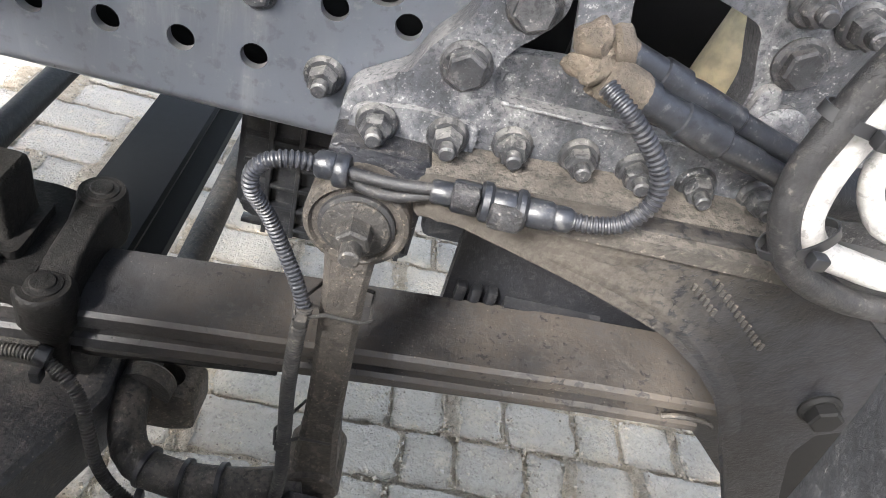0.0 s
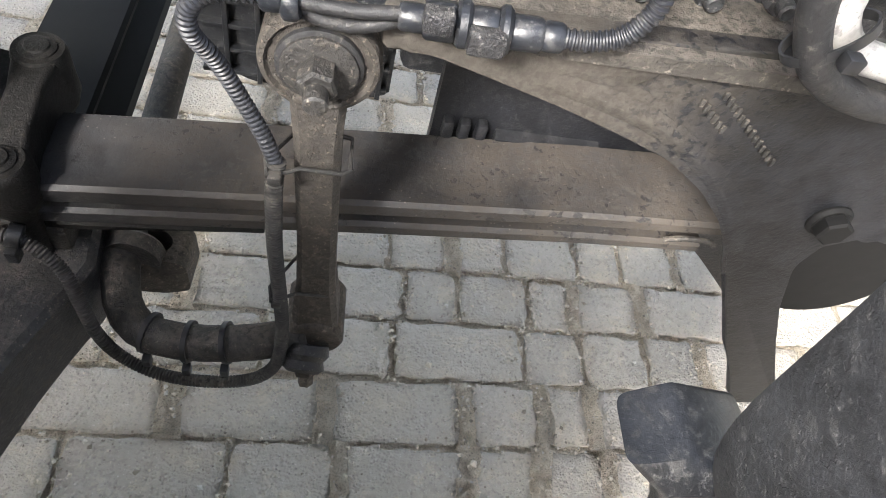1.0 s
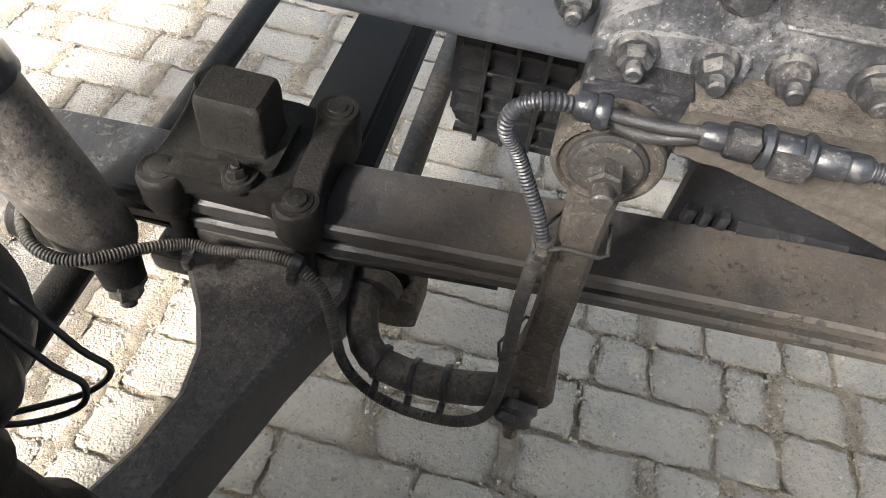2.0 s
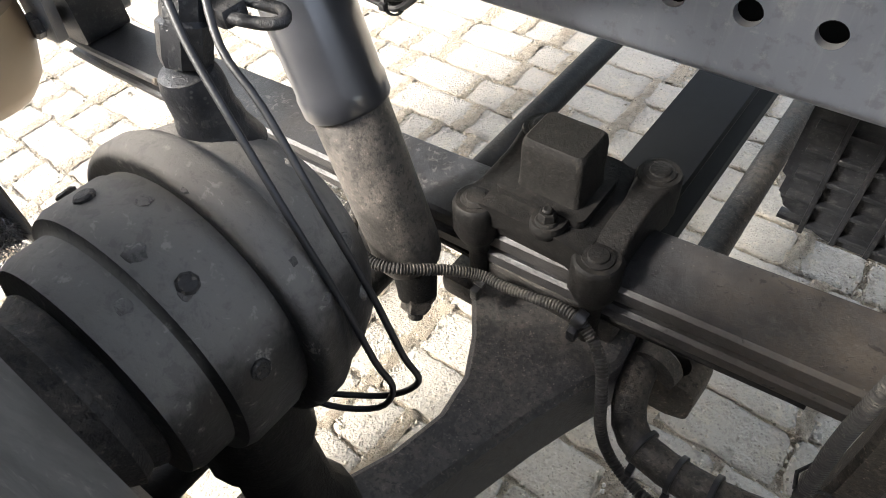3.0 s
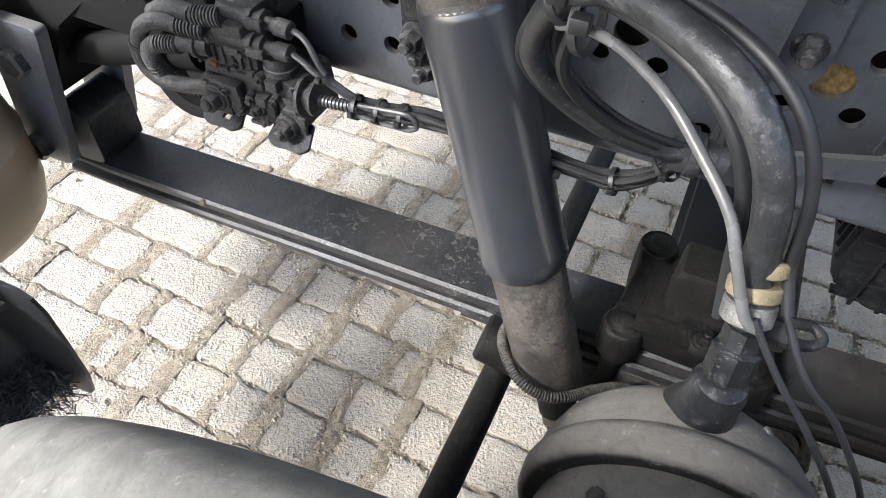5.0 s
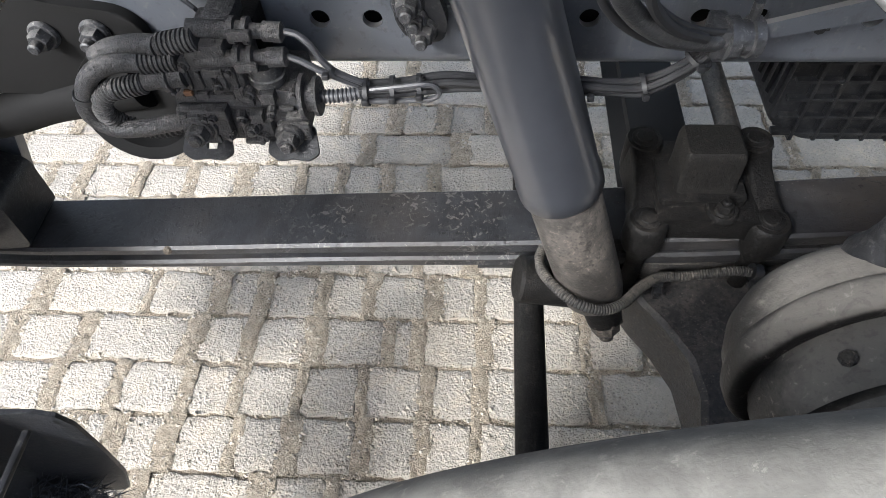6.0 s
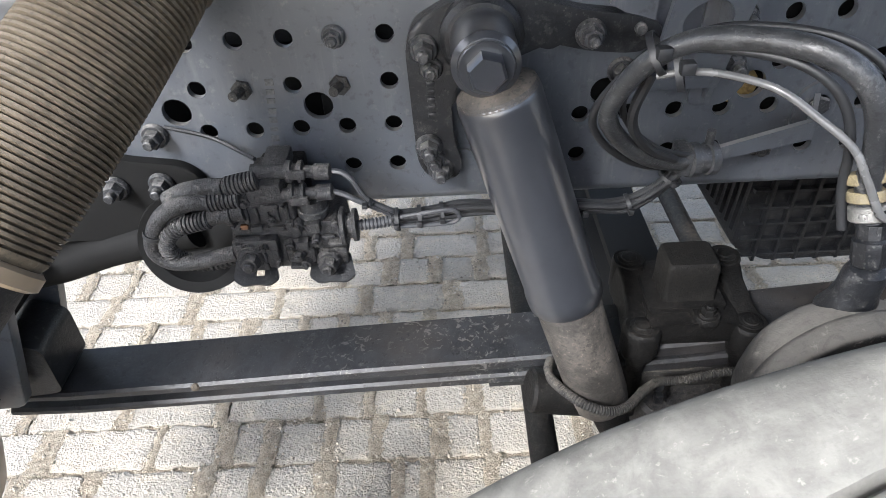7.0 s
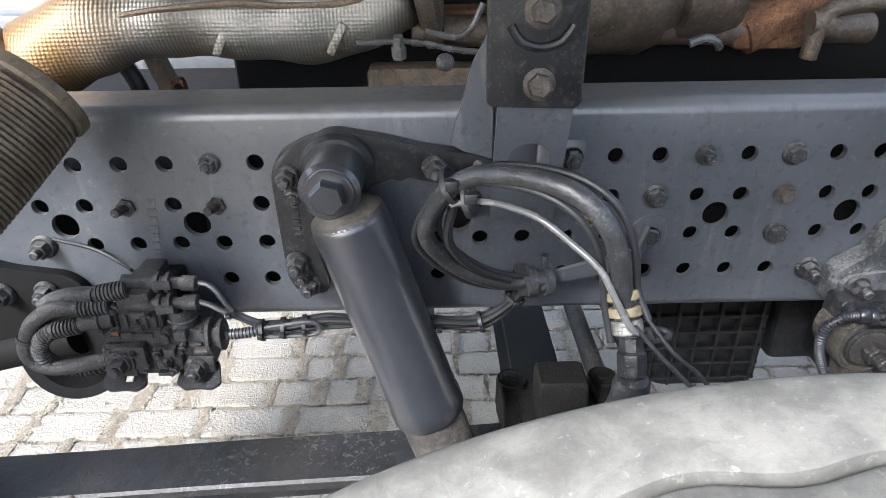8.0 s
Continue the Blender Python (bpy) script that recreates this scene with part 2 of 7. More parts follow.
# High settle: top dust, and the lower half's shade painted as dark base.
M_CHAMBER = grimy("chamber_paint", (0.013, 0.0125, 0.012), (0.170, 0.158, 0.140), 0.42, 0.5, specks=0.06, settle=1.5, grain=0.3, scale=0.6, stain=0.2)
M_CONDUIT = grimy("conduit_plastic", (0.015, 0.016, 0.020), (0.085, 0.080, 0.073), 0.28, 0.46, specks=0.2, grain=0.08)
M_CONDUITDUST = grimy("conduit_dusty", (0.020, 0.019, 0.018), (0.085, 0.075, 0.062), 0.50, 0.75, specks=0.1, grain=0.2)
M_BOLT = grimy("flange_bolt", (0.036, 0.037, 0.040), (0.200, 0.192, 0.178), 0.50, 0.36, metal=0.2, specks=0.35, settle=0.4)
M_BOLTRUST = grimy("rusty_bolt", (0.065, 0.056, 0.048), (0.16, 0.138, 0.115), 0.45, 0.6, metal=0.3, specks=0.2)
M_MUD = grimy("dry_mud", (0.078, 0.063, 0.047), (0.135, 0.113, 0.088), 0.6, 0.9, specks=0.2, grain=1.0)
M_MUDGREY = grimy("grey_mud", (0.085, 0.080, 0.072), (0.15, 0.14, 0.125), 0.6, 0.9, specks=0.1, grain=0.8)
M_HOSE = grimy("brake_hose", (0.026, 0.027, 0.029), (0.135, 0.133, 0.128), 0.30, 0.32, specks=0.25, grain=0.2)
M_PIPE = grimy("glossy_pipe", (0.013, 0.0145, 0.018), (0.10, 0.096, 0.09), 0.20, 0.36, specks=0.4, grain=0.10)
M_LEDGE = grimy("ledge_dust", (0.036, 0.032, 0.027), (0.105, 0.092, 0.077), 0.60, 0.75, specks=0.4, grain=0.6)
M_CABLE = plain("black_cable", (0.011, 0.0115, 0.013), 0.5)
M_TUBE = plain("air_tube", (0.042, 0.043, 0.047), 0.32)
# Black paint taken near zero, so the shade on recessed parts is in the colour.
M_SHADEBLACK = plain("shaded_black_paint", (0.004, 0.004, 0.004), 0.75)
M_SHADEBLACK.node_tree.nodes["Principled BSDF"].inputs["Specular IOR Level"].default_value = 0.2
M_TAN = grimy("oily_tan_casting", (0.17, 0.125, 0.085), (0.10, 0.075, 0.05), 0.4, 0.5, specks=0.2, grain=0.4)
M_CABLEGREY = plain("grey_cable", (0.085, 0.085, 0.085), 0.26)
M_BAND = grimy("cream_band", (0.20, 0.165, 0.095), (0.12, 0.11, 0.09), 0.4, 0.5, specks=0.3)
M_ZINC = grimy("zinc_fitting", (0.20, 0.196, 0.185), (0.11, 0.10, 0.085), 0.4, 0.4, metal=0.5, specks=0.3)
M_WHITEHOSE = grimy("white_hose", (0.30, 0.296, 0.285), (0.16, 0.145, 0.12), 0.33, 0.42, specks=0.3, grain=0.25)
M_BEIGE = plain("beige_plastic", (0.245, 0.188, 0.128), 0.42, vary=0.07, grain=0.08, scale=9)
M_BEIGERIB = grimy("beige_rubber", (0.085, 0.066, 0.043), (0.105, 0.087, 0.064), 0.5, 0.6, specks=0.05, grain=0.2)
M_RUST = grimy("rust", (0.11, 0.050, 0.022), (0.28, 0.135, 0.055), 0.5, 0.8, specks=0.4, grain=0.8)
M_HEATSHIELD = grimy("scorched_steel", (0.10, 0.080, 0.062), (0.19, 0.145, 0.105), 0.45, 0.45, metal=0.4, specks=0.4)
M_VALVE = grimy("dusty_valve", (0.018, 0.018, 0.020), (0.135, 0.127, 0.117), 0.47, 0.42, specks=0.5, grain=0.9, scale=1.8)
M_ENGINE = grimy("engine_block", (0.020, 0.019, 0.018), (0.07, 0.06, 0.05), 0.4, 0.7, specks=0.1)
M_CREAM = plain("cream_tank", (0.62, 0.55, 0.38), 0.5)
M_LABEL = plain("faded_print", (0.088, 0.087, 0.084), 0.7, vary=0.4, scale=240)
M_BRASS = plain("brass_tag", (0.34, 0.24, 0.10), 0.45, 0.3, vary=0.4, scale=160)
M_BRISTLE = plain("bristle", (0.035, 0.039, 0.047), 0.35)


def foil_material():
    n = Nodes("embossed_foil")
    axes = n.tree.nodes.new("ShaderNodeSeparateXYZ")
    n.link(n.pos, axes.inputs[0])
    along = n.math("SINE", n.math("MULTIPLY", n.math("ADD", axes.outputs[0], axes.outputs[2]), 640.0), 0.0)
    cross = n.math("SINE", n.math("MULTIPLY", n.math("SUBTRACT", axes.outputs[0], axes.outputs[2]), 640.0), 0.0)
    emboss = n.math("ADD", n.math("MULTIPLY", along, cross), n.math("MULTIPLY", n.noise(30, 3), 1.5))
    big = n.noise(14, 3)
    silver = n.mix(n.ramp(big, 0.4, 0.75), (0.30, 0.288, 0.262), (0.27, 0.235, 0.19))
    heat = n.ramp(n.math("ADD", axes.outputs[0], n.math("MULTIPLY", big, 0.10)), -0.62, -0.74)
    n.link(n.mix(heat, silver, (0.30, 0.185, 0.085)), n.bsdf.inputs["Base Color"])
    n.bsdf.inputs["Metallic"].default_value = 0.75
    n.bsdf.inputs["Roughness"].default_value = 0.5
    n.bump(emboss, 0.38, 0.0010)
    return n.mat


def paver_material():
    n = Nodes("concrete_paver")
    info = n.tree.nodes.new("ShaderNodeObjectInfo").outputs["Random"]
    island = n.tree.nodes.new("ShaderNodeNewGeometry").outputs["Random Per Island"]
    stone = n.math("FRACT", n.math("ADD", n.math("MULTIPLY", info, 3.7), island), 0.0)
    big, mid, lumps, fine = n.noise(5, 4), n.noise(32, 5, 0.6), n.noise(115, 3, 0.55, 0.3), n.noise(330, 3, 0.65)
    grey = n.mix(stone, (0.272, 0.247, 0.210), (0.324, 0.295, 0.253))
    grey = n.mix(n.math("MULTIPLY", n.ramp(mid, 0.45, 0.68), 0.45), grey, (0.290, 0.270, 0.238))
    grey = n.mix(n.math("MULTIPLY", n.ramp(big, 0.45, 0.68), 0.45), grey, (0.35, 0.305, 0.242))
    sanded = n.math("MULTIPLY", n.ramp(n.noise(20, 6, 0.7), 0.52, 0.66), 0.6)
    grey = n.mix(sanded, grey, (0.39, 0.334, 0.258))
    pits = n.math("MULTIPLY", n.ramp(n.cells(150), 0.30, 0.20), n.ramp(n.noise(60, 4, 0.7), 0.46, 0.56))
    grey = n.mix(n.math("MULTIPLY", pits, 0.35), grey, (0.10, 0.095, 0.08))
    low = n.ramp(lumps, 0.47, 0.34)
    grey = n.mix(n.math("MULTIPLY", low, 0.35), grey, (0.17, 0.16, 0.138))
    grey = n.mix(n.math("MULTIPLY", n.ramp(fine, 0.62, 0.72), 0.4), grey, (0.55, 0.53, 0.49))
    n.link(grey, n.bsdf.inputs["Base Color"])
    n.bsdf.inputs["Roughness"].default_value = 0.85
    pebbles = n.math("SUBTRACT", 1.0, n.ramp(n.cells(165), 0.05, 0.60))
    height = n.math("ADD", n.math("MULTIPLY", n.math("MULTIPLY", pebbles, n.ramp(n.noise(24, 3), 0.38, 0.62)), 0.46), n.math("MULTIPLY", fine, 0.50))
    height = n.math("ADD", height, n.math("MULTIPLY", n.ramp(lumps, 0.36, 0.66), 0.26))
    height = n.math("SUBTRACT", n.math("ADD", height, n.math("MULTIPLY", mid, 0.7)), n.math("MULTIPLY", pits, 0.45))
    n.bump(height, 1.0, 0.0046)
    return n.mat


def sand_material():
    n = Nodes("joint_sand")
    big, mid, fine = n.noise(6, 4), n.noise(60, 5, 0.7), n.noise(420, 3, 0.7)
    sand = n.mix(n.ramp(mid, 0.35, 0.65), (0.310, 0.262, 0.198), (0.48, 0.415, 0.325))
    sand = n.mix(n.math("MULTIPLY", n.ramp(big, 0.42, 0.66), 0.6), sand, (0.36, 0.305, 0.232))
    n.link(n.mix(n.math("MULTIPLY", n.ramp(fine, 0.50, 0.38), 0.55), sand, (0.13, 0.105, 0.074)), n.bsdf.inputs["Base Color"])
    n.bsdf.inputs["Roughness"].default_value = 0.95
    n.bump(n.math("ADD", fine, n.math("MULTIPLY", mid, 1.5)), 1.0, 0.010)
    return n.mat


def grit_material():
    """Loose grit: each grain its own grey or tan."""
    n = Nodes("loose_grit")
    island = n.tree.nodes.new("ShaderNodeNewGeometry").outputs["Random Per Island"]
    tone = n.mix(n.ramp(island, 0.0, 0.55), (0.13, 0.112, 0.088), (0.36, 0.318, 0.255))
    n.link(n.mix(n.ramp(island, 0.75, 1.0), tone, (0.37, 0.35, 0.315)), n.bsdf.inputs["Base Color"])
    n.bsdf.inputs["Roughness"].default_value = 0.85
    return n.mat


M_FOIL, M_PAVER, M_SAND, M_GRIT = foil_material(), paver_material(), sand_material(), grit_material()


# ---- mesh tools ----
def as_mesh(name, bm, material, sharp=38):
    bmesh.ops.recalc_face_normals(bm, faces=bm.faces)
    me = bpy.data.meshes.new(name)
    bm.to_mesh(me)
    bm.free()
    me.materials.append(material)
    me.polygons.foreach_set("use_smooth", [True] * len(me.polygons))
    me.set_sharp_from_angle(angle=radians(sharp))
    return me


def thing(name, base, label, category, group="", kind=""):
    """An Empty at its base, for parts to hang under."""
    ob = new(name)
    ob.location = base
    ob.empty_display_size = 0.05
    bpy.context.view_layer.update()
    return tagged(ob, label, category, group, kind)


def under(ob, parent):
    if parent:
        ob.parent = parent
        bpy.context.view_layer.update()
        ob.matrix_parent_inverse = parent.matrix_world.inverted()
    return ob


def part(name, bm, material, parent=None, label="", sharp=38):
    """Links a bmesh as one mesh object, under a thing or a part. Its vertices are in the world's metres."""
    ob = new(name, as_mesh(name, bm, material, sharp))
    under(ob, parent)
    return tagged(ob, label)


def place(name, mesh, parent, m, label=""):
    """One more object on a shared mesh, at the pose m."""
    ob = new(name, mesh)
    if parent:
        ob.parent = parent
        ob.matrix_parent_inverse = parent.matrix_world.inverted()
    ob.matrix_basis = m
    return tagged(ob, label)


def V(*a):
    return Vector(a)


def add_box(bm, lo, hi, bevel=0.0, m=None, seg=2):
    made = bmesh.ops.create_cube(bm, size=1.0)["verts"]
    c, s = (V(*lo) + V(*hi)) / 2, V(*hi) - V(*lo)
    for v in made:
        v.co = V(v.co.x * s.x, v.co.y * s.y, v.co.z * s.z) + c
    if bevel:
        edges = list({e for v in made for e in v.link_edges})
        r = bmesh.ops.bevel(bm, geom=edges, offset=bevel, segments=seg, affect="EDGES", profile=0.5)
        made = r["verts"]
    if m:
        for v in made:
            v.co = m @ v.co
    return made


def ring_frame(d):
    d = d.normalized()
    u = d.orthogonal().normalized()
    return u, d.cross(u)


def add_lathe(bm, p0, axis, profile, seg=28, caps=True):
    """Turns (distance along the axis, radius) pairs about the axis from p0."""
    p0, axis = V(*p0), V(*axis).normalized()
    u, w = ring_frame(axis)
    rings = []
    for d, r in profile:
        rings.append([bm.verts.new(p0 + axis * d + (u * math.cos(a) + w * math.sin(a)) * max(r, 1e-5)) for a in (2 * math.pi * i / seg for i in range(seg))])
    for a, b in zip(rings, rings[1:]):
        for i in range(seg):
            bm.faces.new((a[i], a[(i + 1) % seg], b[(i + 1) % seg], b[i]))
    if caps:
        bm.faces.new(rings[0])
        bm.faces.new(rings[-1])
    return [v for r in rings for v in r]


def add_cyl(bm, p0, p1, r, r1=None, seg=24, bevel=0.0):
    p0, p1 = V(*p0), V(*p1)
    length = (p1 - p0).length
    r1 = r if r1 is None else r1
    prof = [(0, r), (length, r1)]
    if bevel:
        prof = [(0, r - bevel), (bevel, r), (length - bevel, r1), (length, r1 - bevel)]
    return add_lathe(bm, p0, p1 - p0, prof, seg)


def smooth_path(points, step=0.006):
    """Points at even steps along a smooth curve through the given ones."""
    pts = [V(*p) for p in points]
    pts = [pts[0] * 2 - pts[1]] + pts + [pts[-1] * 2 - pts[-2]]
    out = []
    for a, b, c, d in zip(pts, pts[1:], pts[2:], pts[3:]):
        n = max(2, int((c - b).length / step))
        for i in range(n):
            t = i / n
            out.append(0.5 * ((2 * b) + (c - a) * t + (2 * a - 5 * b + 4 * c - d) * t * t + (3 * b - a - 3 * c + d) * t ** 3))
    out.append(pts[-2])
    return out


def add_tube(bm, points, r, seg=10, step=0.006, ribs=0.0, rib=0.0, smooth=True):
    """A hose along points; with ribs (their pitch) it is corrugated by rib."""
    path = smooth_path(points, ribs / 4 if ribs else step) if smooth else [V(*p) for p in points]
    u, _ = ring_frame(path[1] - path[0])
    rings = []
    for i, p in enumerate(path):
        d = (path[min(i + 1, len(path) - 1)] - path[max(i - 1, 0)]).normalized()
        u = (u - d * u.dot(d)).normalized()
        w = d.cross(u)
        rad = r if not ribs else r + (rib if i % 4 in (1, 2) else -rib * 0.6)
        rings.append([bm.verts.new(p + (u * math.cos(a) + w * math.sin(a)) * rad) for a in (2 * math.pi * k / seg for k in range(seg))])
    for a, b in zip(rings, rings[1:]):
        for i in range(seg):
            bm.faces.new((a[i], a[(i + 1) % seg], b[(i + 1) % seg], b[i]))
    bm.faces.new(rings[0])
    bm.faces.new(rings[-1])


def add_strap(bm, c, d, a, b, wide=0.005, thick=0.0012):
    """A flat tie strap round c, lying across d, with half-widths a along x and b along y."""
    c, d = V(*c), V(*d).normalized()
    u = (V(1, 0, 0) - d * d.x).normalized()
    w = d.cross(u)
    rings = []
    for k in range(24):
        t = 2 * math.pi * k / 24
        r = V(0, 0, 0) + u * math.cos(t) + w * math.sin(t)
        p = c + u * a * math.cos(t) + w * b * math.sin(t)
        rings.append([p - d * wide / 2, p + d * wide / 2, p + d * wide / 2 + r * thick, p - d * wide / 2 + r * thick])
    add_loft(bm, rings + [rings[0]], caps=False)


def add_plate(bm, outline, y0, y1, bevel=0.0):
    """A flat plate with an outline of (x, z) pairs, from y0 to y1."""
    a = [bm.verts.new((x, y0, z)) for x, z in outline]
    b = [bm.verts.new((x, y1, z)) for x, z in outline]
    front, back = bm.faces.new(a), bm.faces.new(b)
    n = len(outline)
    for i in range(n):
        bm.faces.new((a[i], a[(i + 1) % n], b[(i + 1) % n], b[i]))
    if bevel:
        bmesh.ops.bevel(bm, geom=list(front.edges), offset=bevel, segments=2, affect="EDGES", profile=0.5)
    return a + b


def rounded(outline, r=0.01, seg=4):
    """The outline with its corners rounded."""
    out = []
    n = len(outline)
    for i in range(n):
        p, q, s = Vector(outline[i - 1]), Vector(outline[i]), Vector(outline[(i + 1) % n])
        a, b = q + (p - q).normalized() * min(r, (p - q).length * 0.45), q + (s - q).normalized() * min(r, (s - q).length * 0.45)
        for k in range(seg + 1):
            t = k / seg
            out.append(tuple((1 - t) ** 2 * a + 2 * t * (1 - t) * q + t * t * b))
    return out


def add_loft(bm, sections, caps=True):
    rings = [[bm.verts.new(p) for p in s] for s in sections]
    n = len(rings[0])
    for a, b in zip(rings, rings[1:]):
        for i in range(n):
            bm.faces.new((a[i], a[(i + 1) % n], b[(i + 1) % n], b[i]))
    if caps:
        bm.faces.new(rings[0])
        bm.faces.new(rings[-1])


def add_lump(bm, c, r, seed, flat=1.0):
    """A rough clod of dried mud."""
    rnd = random.Random(seed)
    made = bmesh.ops.create_icosphere(bm, subdivisions=3, radius=1.0)["verts"]
    waves = [(V(rnd.uniform(-1, 1), rnd.uniform(-1, 1), rnd.uniform(-1, 1)) * f, rnd.uniform(0, 6), a) for f, a in ((3, 0.14), (4, 0.12), (8, 0.07), (9, 0.06), (17, 0.03))]
    for q in made:
        k = r * (1 + sum(a * math.sin(w.dot(q.co) + p) for w, p, a in waves))
        q.co = V(*c) + V(q.co.x * k, q.co.y * k * flat, q.co.z * k)
    return made


def cut(ob, cutter_bm):
    """Cuts the cutter's shape out of ob for good."""
    cutter = new("cutter", as_mesh("cutter", cutter_bm, M_FRAME))
    mod = ob.modifiers.new("cut", "BOOLEAN")
    mod.operation, mod.object, mod.solver = "DIFFERENCE", cutter, "EXACT"
    bpy.context.view_layer.update()
    done = bpy.data.meshes.new_from_object(ob.evaluated_get(bpy.context.evaluated_depsgraph_get()))
    ob.modifiers.remove(mod)
    ob.data = done
    bpy.data.objects.remove(cutter)
    done.polygons.foreach_set("use_smooth", [True] * len(done.polygons))
    done.set_sharp_from_angle(angle=radians(30))


def nut_mesh(name, material, flange=0.0148, across=0.0108, height=0.012, stud=0.0058, reach=0.024, seg=6, cup=False):
    """A flanged nut on a stud end, standing on the plane y = 0 and pointing to -y."""
    bm = bmesh.new()
    add_lathe(bm, (0, 0, 0), (0, -1, 0), [(0, flange), (0.002, flange), (0.005, flange * 0.86)], 20)
    add_lathe(bm, (0, -0.004, 0), (0, -1, 0), [(0, across), (height - 0.002, across), (height, across * 0.86)], seg)
    if stud:
        add_lathe(bm, (0, -height, 0), (0, -1, 0), [(0, stud), (reach - height, stud), (reach - height + 0.0015, stud * 0.75)], 14)
    if cup:
        add_lathe(bm, (0, -height - 0.003, 0), (0, -1, 0), [(0, across * 0.62), (0.001, across * 0.62), (0.001, across * 0.35), (-0.004, across * 0.3)], 14, caps=False)
    return as_mesh(name, bm, material)


NUT = nut_mesh("nut", M_BOLT)
NUT_SMALL = nut_mesh("nut_small", M_BOLT, 0.012, 0.009, 0.010, 0.005, 0.017)
HEX = nut_mesh("hex_bolt", M_BOLT, 0.0175, 0.0135, 0.009, 0)
HEX_FLAT = nut_mesh("hex_flat", M_BOLT, 0.014, 0.011, 0.007, 0)
HEX_DARK = nut_mesh("hex_dark", M_SHADEBLACK, 0.018, 0.0145, 0.012, 0)
NUT_DULL = nut_mesh("nut_dull", M_CLAMP, 0.012, 0.009, 0.010, 0.005, 0.017)
SCREW = nut_mesh("screw_head", M_VALVE, 0.012, 0.009, 0.010, 0.005, 0.017)
HEX_RUST = nut_mesh("hex_rust", M_BOLTRUST, 0.012, 0.009, 0.008, 0.004, 0.011)


def spin(x, y, z, turn=0.0):
    return Matrix.Translation((x, y, z)) @ Matrix.Rotation(radians(turn), 4, "Y")

# ---- unseen slabs and a side panel, added to hold back light above and behind ----
def build_sky_blockers():
    bm = bmesh.new()
    add_box(bm, (-1.02, -0.72, 1.38), (0.22, 1.3, 1.46), 0.01)
    add_box(bm, (0.68, -0.95, 1.03), (1.9, 1.3, 1.11), 0.01)
    add_box(bm, (0.50, -0.99, 0.42), (1.9, -0.95, 1.11), 0.01)
    tagged(part("sky_blockers", bm, M_ENGINE), "unseen slabs and side panel added to block light", "cab floor", kind="structure")


build_sky_blockers()

# ---- frame rail ----
PITCH, ROW = 0.05, {"A": 0.8826, "B": 0.8334, "C": 0.7842, "D": 0.735}
RAIL_LOW, RAIL_TOP, RAIL_LEFT, RAIL_RIGHT = 0.679, 0.945, -1.28, 1.25


